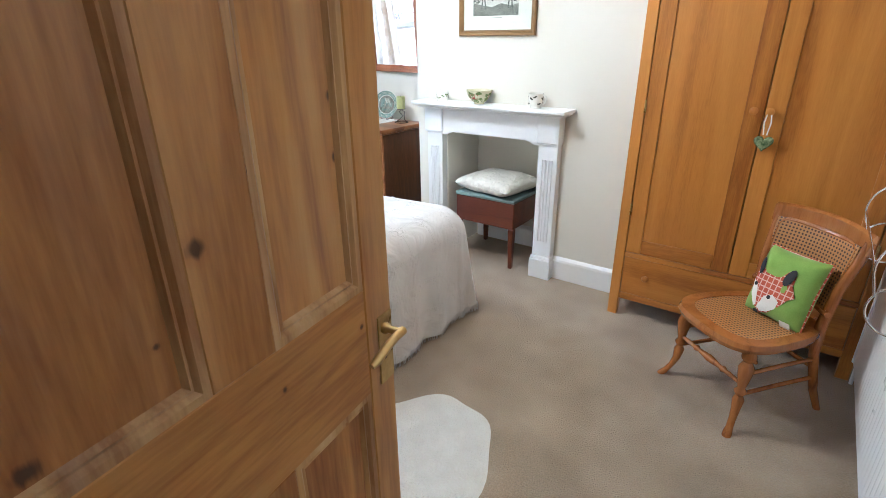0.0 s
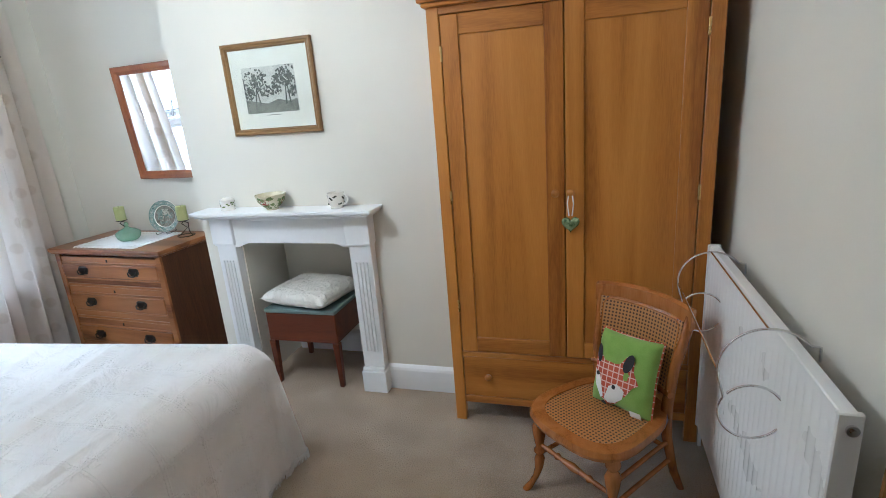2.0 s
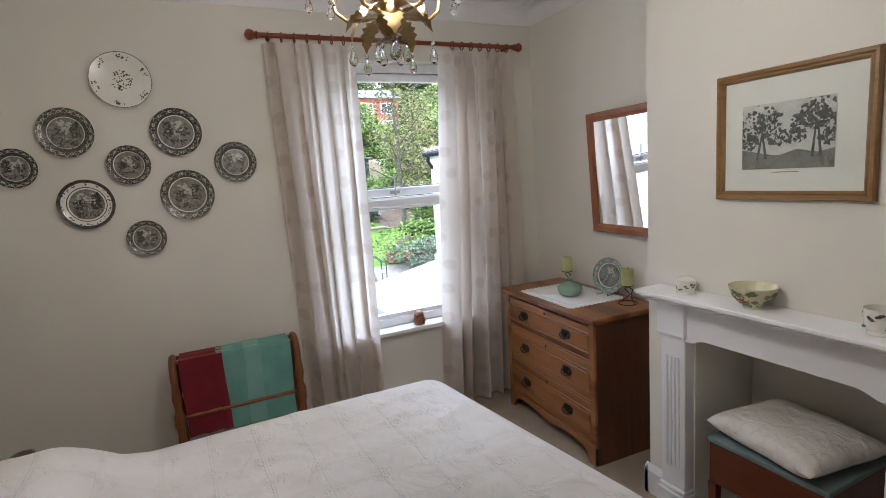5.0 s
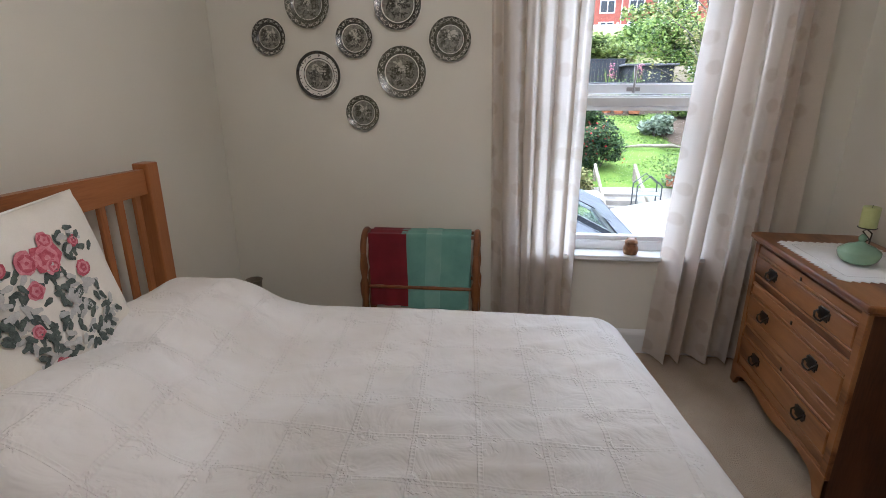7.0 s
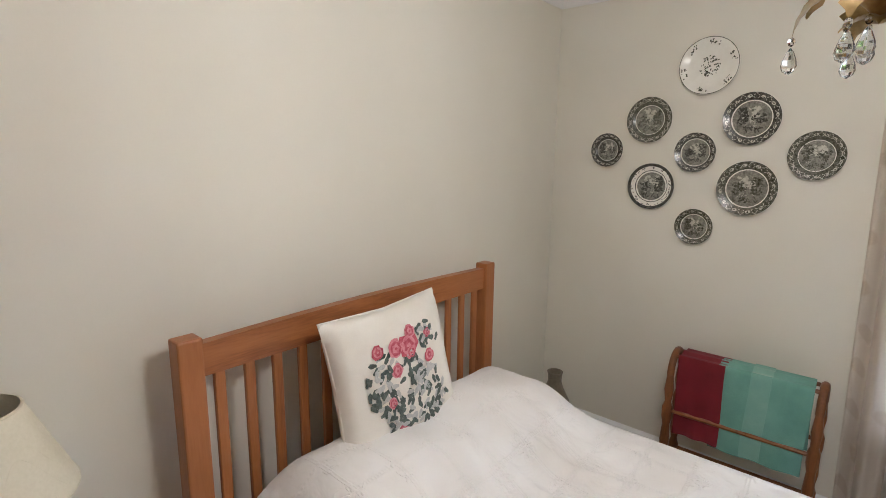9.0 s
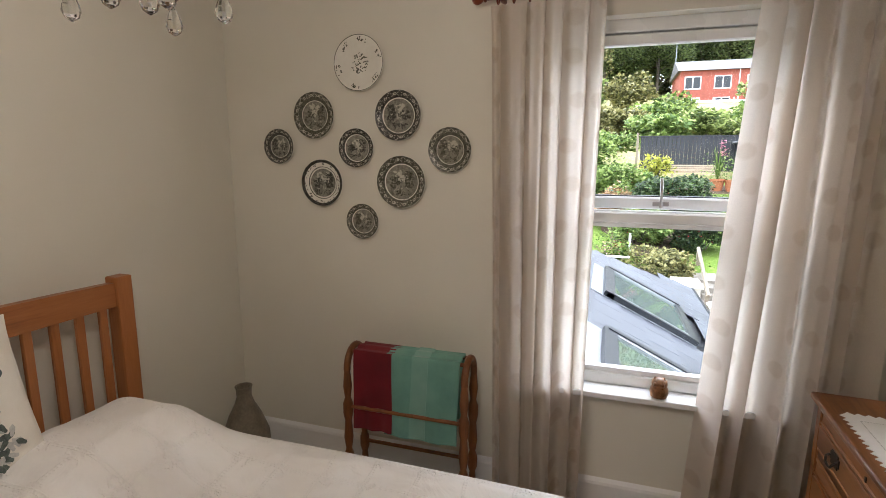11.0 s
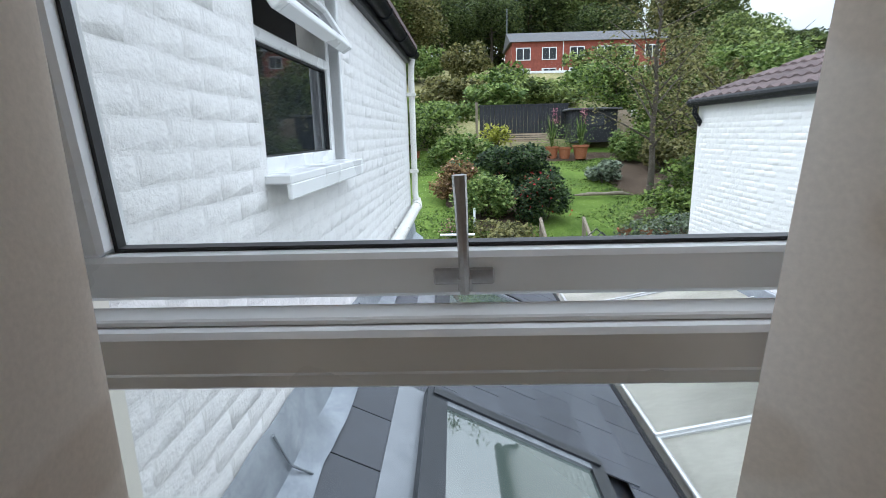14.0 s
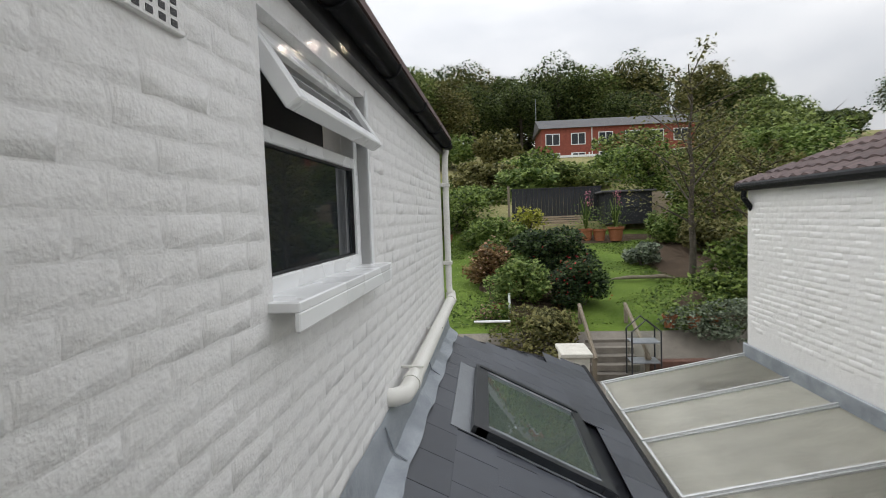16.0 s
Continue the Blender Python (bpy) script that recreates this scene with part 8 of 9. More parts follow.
def roof_window(x0, x1, d0, d1):
    w = thing("roof_window", (-0.27, 1.60, 0.35), 0, "roof window with dark metal trim, shut", "roof window", "roof windows")
    w.parent = None

    def bar(a0, a1, b0, b1, h0, h1, bm):
        vs = [bm.verts.new(RP(x, d, h)) for x, d, h in ((a0, b0, h0), (a1, b0, h0), (a1, b1, h0), (a0, b1, h0), (a0, b0, h1), (a1, b0, h1), (a1, b1, h1), (a0, b1, h1))]
        for f in ((3, 2, 1, 0), (4, 5, 6, 7), (0, 1, 5, 4), (1, 2, 6, 5), (2, 3, 7, 6), (3, 0, 4, 7)):
            bm.faces.new([vs[i] for i in f])
        return bm
    part("apron_flashing", bar(x0 - 0.02, x1 + 0.02, d0 - 0.17, d1 + 0.03, 0.020, 0.028, bmesh.new()), PEWTER, w)
    part("frame_side", bar(x0, x0 + 0.07, d0, d1, 0.0, 0.10, bmesh.new()), DGREY, w)
    part("frame_side", bar(x1 - 0.07, x1, d0, d1, 0.0, 0.09, bmesh.new()), DGREY, w)
    part("frame_top", bar(x0, x1, d0 - 0.03, d0 + 0.08, 0.0, 0.088, bmesh.new()), DGREY, w)
    part("frame_bottom", bar(x0 - 0.01, x1 + 0.01, d1 - 0.06, d1 + 0.03, 0.0, 0.085, bmesh.new()), DGREY, w)
    part("sash_frame", bar(x0 + 0.07, x0 + 0.12, d0 + 0.08, d1 - 0.06, 0.04, 0.085, bar(x1 - 0.12, x1 - 0.07, d0 + 0.08, d1 - 0.06, 0.04, 0.085, bmesh.new())), PEWTER, w)
    part("pane", bar(x0 + 0.1, x1 - 0.1, d0 + 0.06, d1 - 0.05, 0.06, 0.066, bmesh.new()), ROOFGL, w, "reflecting glass")


for q in RWINS:
    roof_window(*q)


# ---- neighbouring house with its glazed lean-to ----
NB = thing("neighbouring_house", (-4.0, 6.1, 0), 0, "white painted brick wing next door under brown tiles", "house")
part("wall", boxes((-3.9, 0.0, -2.6, 3.4, 0.22, 2.02), (-3.9, 0.22, -2.6, -3.68, 4.5, 2.02)), BRICKJ, NB)
nbg = bmesh.new()
tube([(-4.0, -0.09, 2.02), (3.4, -0.09, 2.02)], 0.066, 12, nbg)
box(nbg, -4.0, -0.04, 1.98, 3.4, 0.02, 2.12)
part("gutter", nbg, GUTTER, NB, "black gutter and fascia")
part("downpipe", tube([(-3.82, -0.09, 1.98), (-3.82, -0.1, 1.86), (-3.78, -0.04, 1.74), (-3.86, 0.05, 1.66)], 0.04, 10), GUTTER, NB, smooth=60)
part("roof", boxes((-4.0, 4.4, 2.0, 3.4, 4.5, 2.1)), TILEB, NB)
for i in range(12):
    b_ = bmesh.new()
    x = -4.05
    d0, d1 = -0.12 + i * 0.30, 0.22 + i * 0.30
    n = 130
    rows = [[], [], []]
    x1 = 3.4
    xs0 = x + max(0.0, i * 0.30 - 0.0) * 0.9
    for k in range(n + 1):
        xx = xs0 + (x1 - xs0) * k / n
        hh = 0.022 * (1 if (k % 4) in (1, 2) else 0)
        rows[0].append(b_.verts.new((xx, d0, 2.10 + d0 * 0.42 + hh + 0.03)))
        rows[1].append(b_.verts.new((xx, d1, 2.10 + d1 * 0.42 + hh + 0.0)))
        rows[2].append(b_.verts.new((xx, d0, 2.10 + d0 * 0.42 + hh - 0.01)))
    for k in range(n):
        b_.faces.new((rows[0][k], rows[0][k + 1], rows[1][k + 1], rows[1][k]))
        b_.faces.new((rows[0][k], rows[2][k], rows[2][k + 1], rows[0][k + 1]))
    part("tile_course", b_, TILEB, NB, smooth=25)
hb_ = bmesh.new()
hb_.faces.new([hb_.verts.new(p) for p in ((-4.05, -0.12, 2.06), (-0.9, 3.4, 3.55), (-0.9, 4.4, 3.55), (-4.05, 4.4, 2.06))])
part("hip_side", hb_, TILEB, NB)
part("lead_flashing", boxes((-3.95, -0.05, -0.56, 3.4, -0.004, -0.34), bev=0.008), LEAD, NB, "grey lead flashing")

GR = thing("glazed_lean_to", (-4.0, 5.0, -0.6), 0, "lean-to roof of weathered translucent sheets in metal bars", "roof")


def gp(x, u, h=0.0):
    """A place on the glazed slope: u from the low edge (0) to the wall (1)."""
    return Vector((x, -1.04 + 2.10 * u, -0.35 + 0.42 * u + h))


BARS = (-3.90, -2.75, -1.85, -0.65, 0.5, 1.6, 2.7, 3.4)
for xa, xb in zip(BARS, BARS[1:]):
    b_ = bmesh.new()
    b_.faces.new([b_.verts.new(p) for p in (gp(xa + 0.02, 0.0), gp(xb - 0.02, 0.0), gp(xb - 0.02, 1.0), gp(xa + 0.02, 1.0))])
    bmesh.ops.solidify(b_, geom=b_.faces[:], thickness=0.01)
    part("roof_sheet", b_, POLY, GR, "weathered cream roof sheet")
for x in BARS:
    b_ = bmesh.new()
    for dx, h in ((0.035, 0.02), (0.014, 0.045)):
        vs_ = [b_.verts.new(p) for p in (gp(x - dx, -0.02, 0.0), gp(x + dx, -0.02, 0.0), gp(x + dx, 1.0, 0.0), gp(x - dx, 1.0, 0.0), gp(x - dx, -0.02, h), gp(x + dx, -0.02, h), gp(x + dx, 1.0, h), gp(x - dx, 1.0, h))]
        for f in ((3, 2, 1, 0), (4, 5, 6, 7), (0, 1, 5, 4), (1, 2, 6, 5), (2, 3, 7, 6), (3, 0, 4, 7)):
            b_.faces.new([vs_[i] for i in f])
    part("glazing_bar", b_, ALU, GR)
part("edge_bar", tube([gp(-3.95, -0.01, 0.01), gp(3.4, -0.01, 0.01)], 0.022, 8), ALU, GR)
part("eaves_gutter", tube([gp(-3.95, -0.05, -0.06), gp(3.4, -0.05, -0.06)], 0.05, 8), GUTTER, GR)
part("upstand", boxes((-3.95, -1.0, -2.0, 3.4, -0.96, -0.42)), BRICKJ, GR)


# ---- ground ----
def ground_z(x, y):
    """The garden: low by the house, a bank with steps, a lawn that climbs, then the hill."""
    d = -x
    if d < 13.2:
        z = -2.6
    elif d < 14.2:
        z = -2.6 + (d - 13.2) * 1.0
    elif d < 28:
        z = -1.6 + (d - 14.2) * 2.0 / 13.8
    elif d < 31:
        z = 0.4 + (d - 28) * 0.3
    elif d < 60:
        z = 1.3 + (d - 31) * 0.235
    elif d < 110:
        z = 8.1 + (d - 60) * 0.16
    else:
        z = 16.1 + (d - 110) * 0.02
    return z


gm = bmesh.new()
xs = [6, -5, -9, -12, -13.2, -13.6, -14.2] + [-15 - k for k in range(17)] + [-34 - 4 * k for k in range(20)] + [-140, -250, -700]
ys = [-600, -150, -60, -30, -20] + [-15 + 1.5 * k for k in range(27)] + [30, 45, 80, 200, 600]
rows = [[gm.verts.new((x, y, ground_z(x, y) + (0.12 * noise.noise((x * 0.3, y * 0.3, 0)) if x < -14.5 else 0) * (3 if x < -33 else 1))) for y in ys] for x in xs]
for a, b in zip(rows, rows[1:]):
    for k in range(len(ys) - 1):
        f = gm.faces.new((a[k], a[k + 1], b[k + 1], b[k]))
        cx = sum(v.co.x for v in f.verts) / 4
        f.material_index = 0 if -29 < cx < -14 else 1 if cx >= -14 else 2
gobj = structure("ground", gm, [GRASS, PAVE, MEADOW], "sloping garden lawn below a rough hillside", smooth=60)

# steps and retaining walls
for k in range(6):
    single("garden_step", boxes((-0.2, -0.62, -0.17, 0.16, 0.62, 0.0), bev=0.012), PAVE, "worn stone garden step", "step", (-13.15 - 0.24 * k, 5.45, -2.43 + 0.167 * k), group="garden steps")
single("retaining_wall", boxes((-0.15, -1.5, -1.0, 0.12, 2.2, -0.42), bev=0.01), mottled("old_dark_brick", (0.07, 0.038, 0.028), (0.17, 0.085, 0.06), 0.9, 8, 60, 0.4, depth=0.01), "low dark red brick retaining wall", "wall", (-13.3, 7.75, -1.75))
pt = thing("gate_pier", (-10.9, 3.98, -2.6), 0, "rendered garden pier with a pale stone cap", "pier")
part("pier", boxes((-0.3, -0.26, 0, 0.5, 0.26, 1.36)), STONE, pt)
part("cap", boxes((-0.36, -0.32, 1.36, 0.56, 0.32, 1.44), bev=0.012), STONE, pt, "pale stone cap")
for y in (4.85, 6.15):
    hr = thing("handrail", (-13.4, y, -2.9), 0, "weathered timber handrail beside the steps", "handrail", "handrails of the steps")
    part("rail", tube([(0.7, 0, 0.95), (-1.5, 0, 1.95)], 0.055, 6), OLDWOOD, hr)
    part("post", boxes((0.45, -0.05, 0.3, 0.55, 0.05, 1.02)), OLDWOOD, hr)
    part("post", boxes((-1.45, -0.05, 0.8, -1.35, 0.05, 1.88)), OLDWOOD, hr)

# black shed fence, shed, bench
fn = thing("garden_fence", (-30.3, 6.4, 1.2), 0, "black stained board fence", "fence")
for k in range(24):
    part("board", boxes((-0.02, -2.6 + k * 0.215, 0, 0.02, -2.6 + k * 0.215 + 0.205, 1.95), bev=0.004), BLACKW, fn)
part("top_rail", boxes((-0.04, -2.65, 1.95, 0.05, 2.6, 2.03)), BLACKW, fn)
part("post", boxes((-0.06, -2.85, 0, 0.06, -2.72, 2.2)), OLDWOOD, fn)
sd = thing("garden_shed", (-29.6, 10.1, 1.0), 0, "dark garden shed with a felt roof", "shed")
part("wall", boxes((-1.0, -1.3, 0, 1.0, 1.2, 1.75)), BLACKW, sd)
part("roof", boxes((-1.2, -1.5, 1.75, 1.2, 1.4, 1.86), bev=0.02), ROOFG, sd, "grey felt roof")
part("window", boxes((1.0, -0.6, 0.9, 1.03, 0.5, 1.45)), DARKGL, sd)
part("side_panel", boxes((-0.3, 1.5, 0.0, -0.2, 4.6, 1.75)), PALEWOOD, sd, "orange-brown timber panel")
part("glazed_hatch", boxes((-0.15, 2.3, 1.35, -0.1, 4.2, 1.75)), POLY, sd)
bn = thing("garden_bench", (-28.6, 6.6, 0.62), 0, "pale slatted garden bench", "bench")
for k in range(4):
    part("back_slat", boxes((-0.3, -1.25, 0.5 + k * 0.12, -0.26, 1.25, 0.59 + k * 0.12)), PALEWOOD, bn)
for k in range(3):
    part("seat_slat", boxes((-0.22 + k * 0.15, -1.25, 0.42, -0.10 + k * 0.15, 1.25, 0.45)), PALEWOOD, bn)
for y in (-1.15, 1.15):
    part("leg", boxes((-0.28, y - 0.03, 0, 0.2, y + 0.03, 0.42)), PALEWOOD, bn)
gc = thing("garden_chair", (-22.5, 2.35, -0.42), 20, "blue-green slatted garden chair", "chair")
TEALP = mottled("teal_paint", (0.05, 0.16, 0.16), (0.09, 0.24, 0.23), 0.5, 8, 60, 0.1)
for k in range(5):
    part("back_slat", boxes((-0.3, -0.25 + k * 0.11, 0.45, -0.27, -0.18 + k * 0.11, 0.95)), TEALP, gc)
part("seat", boxes((-0.3, -0.28, 0.42, 0.2, 0.28, 0.46)), TEALP, gc)
for x in (-0.28, 0.16):
    for y in (-0.25, 0.25):
        part("leg", boxes((x - 0.02, y - 0.02, 0, x + 0.02, y + 0.02, 0.45)), TEALP, gc)
rnd = random.Random(77)
for x, y, s in ((-26.6, 7.35, 1.5), (-26.5, 8.0, 1.45), (-26.4, 8.8, 1.7), (-27.6, 0.2, 0.9), (-27.3, -0.5, 0.9), (-27.0, 1.4, 0.8), (-14.3, 7.2, 0.85), (-14.2, 7.8, 0.85), (-14.3, 8.4, 0.8), (-15.6, 2.5, 0.8)):
    po = thing("flower_pot", (x, y, ground_z(x, y) + 0.05), 0, "terracotta pot with a green plant", "flower pot", "pots in the garden")
    part("pot", lathe([(0.16 * s, 0), (0.22 * s, 0.34 * s), (0.25 * s, 0.36 * s), (0.25 * s, 0.42 * s), (0.21 * s, 0.42 * s), (0.2 * s, 0.36 * s)], 18), TERRA, po, smooth=40)
    add_mesh("plant", leaves([(rnd.gauss(0, .2 * s), rnd.gauss(0, .2 * s), 0.42 * s + abs(rnd.gauss(0.25, .3)) * s) for _ in range(160)], 0.11, rnd), LEAF["light"], po, "stuff")
for x, y in ((-26.6, 7.35), (-26.4, 8.8)):
    sp = thing("tall_grass_plant", (x, y, ground_z(x, y) + 0.5), 0, "tall strap-leaved plant with red spikes in a pot", "plant")
    b_ = bmesh.new()
    for k in range(26):
        a, hh = rnd.uniform(0, 6.28), rnd.uniform(0.9, 1.9)
        tube([(0, 0, 0), (0.12 * math.cos(a), 0.12 * math.sin(a), hh * 0.6), (0.3 * math.cos(a), 0.3 * math.sin(a), hh)], [0.025, 0.02, 0.004], 4, b_)
    part("leaf_blades", b_, LEAF["light"], sp)
    add_mesh("flower_spikes", leaves([(rnd.gauss(0.1, .06), rnd.gauss(0.1, .1), rnd.uniform(1.3, 2.1)) for _ in range(60)], 0.08, rnd), PETAL["pink"], sp, "stuff")
st_ = thing("plastic_greenhouse", (-12.6, 6.05, -2.55), 0, "small clear plastic greenhouse stand", "greenhouse")
part("frame", tube([(0, -0.35, 0), (0, -0.35, 1.3), (0, 0, 1.6), (0, 0.35, 1.3), (0, 0.35, 0)], 0.02, 6), DGREY, st_)
part("frame", tube([(-0.5, -0.35, 0), (-0.5, -0.35, 1.3), (-0.5, 0, 1.6), (-0.5, 0.35, 1.3), (-0.5, 0.35, 0)], 0.02, 6), DGREY, st_)
for z in (0.5, 1.0):
    part("shelf", boxes((-0.5, -0.34, z, 0, 0.34, z + 0.03)), PEWTER, st_)
part("cover", boxes((-0.51, -0.36, 0.1, -0.505, 0.36, 1.3), (-0.5, 0.355, 0.1, 0.0, 0.36, 1.3)), PANE, st_, shadow=False)
single("driftwood_log", tube([(0, -1.1, 0.08), (0.1, -0.5, 0.14), (-0.05, 0.1, 0.12), (0.15, 0.7, 0.16), (0.05, 1.2, 0.06)], [0.03, 0.07, 0.06, 0.08, 0.02], 8), OLDWOOD, "bleached driftwood log on the lawn", "log", (-19.2, 7.9, ground_z(-19.2, 7.9)), smooth=60)
single("white_post", tube([(0, 0, -0.1), (0, 0, 0.85)], 0.04, 8), UPVC, "white post in the flower bed", "post", (-15.4, 2.85, -1.5), smooth=60)
single("white_rail", tube([(0, -0.5, 0), (0, 0.5, 0)], 0.035, 8), UPVC, "white rail by the flower bed", "rail", (-13.9, 2.3, -1.2), smooth=60)

# planting beds of bare soil
def flower_bed(x, y, rx, ry, seed, label):
    rnd_ = random.Random(seed)
    ph = [rnd_.uniform(0, 6.28) for _ in range(3)]

    def f(u, v):
        a = 2 * math.pi * u
        k = v * (1 + 0.14 * math.sin(3 * a + ph[0]) + 0.08 * math.sin(5 * a + ph[1]) + 0.04 * math.sin(11 * a + ph[2]))
        px, py = x + rx * k * math.cos(a), y + ry * k * math.sin(a)
        return (px, py, ground_z(px, py) + 0.16 - 0.22 * v ** 4 + 0.05 * noise.noise((px * 3, py * 3, 1)))
    single("flower_bed", grid(48, 8, f), EARTH, label, "flower bed", smooth=60, kind="structure")


flower_bed(-19.0, 3.6, 4.0, 1.9, 1, "bark-covered bed under the evergreen shrubs")
flower_bed(-22.0, 10.6, 4.2, 1.8, 2, "dark soil bed beside the lawn")
flower_bed(-16.2, 10.2, 1.9, 2.0, 3, "dark soil bed under the apple tree")
flower_bed(-27.2, 6.6, 1.0, 6.0, 4, "soil bed before the garden fence")

# rough tufts that break up the lawn
rnd = random.Random(31)
tufts = []
for _ in range(14000):
    x, y = rnd.uniform(-28, -14.6), rnd.uniform(-1.5, 10.5)
    if noise.noise((x * 0.5, y * 0.5, 3.0)) > -0.25:
        tufts.append((x, y, ground_z(x, y) + 0.02))
gt_ = new("grass", leaves(tufts, 0.10, rnd))
gt_.data.materials.append(LEAF["mid"])
tagged(gt_, "short rough tufts of lawn grass", "grass", kind="stuff")

# shrubs and small trees
bush(-13.9, 3.55, -2.1, 1.16, 1.12, 0.65, "olive", 3600, 0.085, "clipped olive-brown shrub beside the steps", 1)
bush(-16.6, 3.15, -1.45, 1.18, 1.06, 0.89, "light", 2600, 0.11, "leafy green shrub with red flowers", 2, "red", 60)
bush(-16.4, 5.1, -1.75, 1.05, 1.0, 1.05, "dark", 5200, 0.085, "dark evergreen shrub with red berries", 3, "red", 170, fsize=0.09)
bush(-20.8, 4.6, -0.8, 1.9, 1.75, 1.0, "dark", 5200, 0.13, "large dark evergreen shrub on the lawn", 4, "red", 30)
bush(-18.9, 2.3, -0.95, 1.06, 0.94, 0.83, "rust", 1800, 0.11, "faded russet hydrangea bush by the lawn", 5, "peach", 90, fsize=0.11)
bush(-20.9, 2.5, -0.7, 0.71, 0.59, 0.83, "mid", 700, 0.11, "rose bush with peach flowers", 6, "peach", 40, fsize=0.13)
bush(-15.2, 2.35, -1.6, 0.53, 0.59, 0.41, "mid", 500, 0.09, "pink flowers in the bed", 7, "pink", 120)
bush(-26.3, 2.6, -0.05, 1.89, 1.77, 0.89, "light", 2600, 0.16, "broad-leaved green shrub by the bench", 8)
bush(-28.0, 4.5, 0.6, 0.94, 1.06, 0.89, "yellow", 500, 0.16, "yellow-green shrub before a black fence", 9)
bush(-26.8, 13.2, -0.1, 1.89, 2.12, 1.77, "mid", 3600, 0.17, "leafy green shrub by the shed", 10)
bush(-21.5, 8.6, -0.6, 0.8, 0.8, 0.5, "silver", 700, 0.17, "silver-green strap-leaved plants beside the lawn", 11)
bush(-14.2, 8.8, -1.9, 0.94, 1.89, 0.62, "silver", 3800, 0.07, "grey-green lavender bushes on a wall", 12)
bush(-28.8, 0.0, 0.5, 1.42, 2.83, 1.42, "mid", 3200, 0.17, "climber over the garden fence", 13)
bush(-31.0, 0.2, 2.1, 1.18, 4.25, 0.71, "light", 2600, 0.2, "bright green climber on top of the fence", 14)
bush(-24.6, -0.9, 0.0, 1.89, 1.65, 1.89, "mid", 2600, 0.16, "tall shrub with pale flowers", 15, "peach", 60)
bush(-17.5, 11.5, -1.2, 1.42, 2.36, 1.06, "mid", 2600, 0.14, "tangled shrub under the apple tree", 16)
bush(-25.4, 12.0, -0.1, 1.1, 1.0, 1.1, "mid", 2400, 0.14, "leafy green shrub under the garden trees", 17)
bush(-25.2, 10.9, -0.15, 1.0, 1.0, 1.2, "light", 2400, 0.15, "pale green shrub in the garden bed", 18)
bush(-22.4, 11.6, -0.45, 1.2, 1.4, 1.0, "olive", 2400, 0.14, "olive-green shrub by the garden fence", 19)
bush(-16.3, 9.3, -1.35, 0.9, 1.2, 0.55, "mid", 2000, 0.11, "low green planting beside the lawn", 26)
bush(-19.6, 3.2, -0.9, 0.9, 0.8, 0.6, "light", 2000, 0.11, "pale green shrub with red flowers", 27, "red", 60)
tree(-19.0, 9.6, -0.9, 8.4, 2.7, "olive", 2400, 0.13, "tall straggly apple tree with thin branches", 20, 0.2, 0.14, slim=True)
tree(-17.0, 11.0, -1.2, 5.0, 1.9, "olive", 1700, 0.15, "leafy fruit tree beside the fence", 21, 0.3, 0.12, slim=True)
tree(-25.0, 13.0, 0.0, 6.0, 2.3, "olive", 3000, 0.15, "slender garden tree near the shed", 22, 0.2, 0.14, slim=True)
tree(-33.0, 12.5, 1.8, 3.6, 2.4, "mid", 4200, 0.22, "garden tree behind the shed", 23, 0.15, 0.16)
tree(-30.0, 19.0, 1.0, 4.8, 3.4, "light", 5200, 0.26, "spreading pale green tree beyond the fence", 24, 0.2, 0.2)
tree(-40.0, 24.0, 3.5, 4.6, 4.0, "hedge", 4200, 0.32, "spreading green tree on the hill", 25, 0.2, 0.25)
for k, (x, y, r, h) in enumerate(((-34, -6, 2.2, 1.0), (-36, 0.5, 2.6, 0.8), (-38, 5, 2.6, 1.2), (-42, 2, 3.0, 1.3), (-40, 9, 2.8, 1.3), (-46, 6, 3.2, 1.6), (-44, 13, 3.2, 1.6), (-52, 3.5, 2.6, 2.2), (-50, 16, 3.6, 2.0), (-38, 17, 3.0, 1.8), (-55, -1, 3.0, 2.0), (-57, -9, 3.4, 2.4))):
    bush(x, y, ground_z(x, y) - 0.2, r, r, h, ("hedge", "mid", "light", "olive")[k % 4], 1700, 0.3, "rough green shrub on the hillside", 50 + k)

# red brick terrace on the hill
TH = thing("terraced_house", (-66.0, 15.5, ground_z(-66, 10) - 2.2), 0, "red brick terrace with white windows under grey roofs", "house")
part("wall", boxes((-4.0, -6.3, -0.5, 4.0, 11.4, 5.0)), BRICKR, TH)
rf = bmesh.new()
vv = [rf.verts.new(p) for p in ((4.4, -6.6, 4.9), (4.4, 11.7, 4.9), (0, 11.7, 6.6), (0, -6.6, 6.6), (-4.4, -6.6, 4.9), (-4.4, 11.7, 4.9))]
for f in ((0, 1, 2, 3), (3, 2, 5, 4), (0, 3, 4), (1, 5, 2), (0, 4, 5, 1)):
    rf.faces.new([vv[i] for i in f])
part("roof", rf, ROOFG, TH, "grey tiled roof")
for k, y in enumerate((-5.0, -2.0, 1.2, 4.3, 7.0, 9.8)):
    for z0, z1 in ((2.9, 4.3), (0.4, 2.0)):
        wn_ = part("window", boxes((3.95, y - 0.85, z0, 4.08, y + 0.85, z1)), UPVC, TH, "white framed window")
        part("pane", boxes((4.08, y - 0.75, z0 + 0.1, 4.10, y - 0.05, z1 - 0.1)), DARKGL, wn_)
        part("pane", boxes((4.08, y + 0.05, z0 + 0.1, 4.10, y + 0.75, z1 - 0.1)), DARKGL, wn_)
part("downpipe", tube([(4.05, -0.4, 0), (4.05, -0.4, 4.9)], 0.06, 6), UPVC, TH)
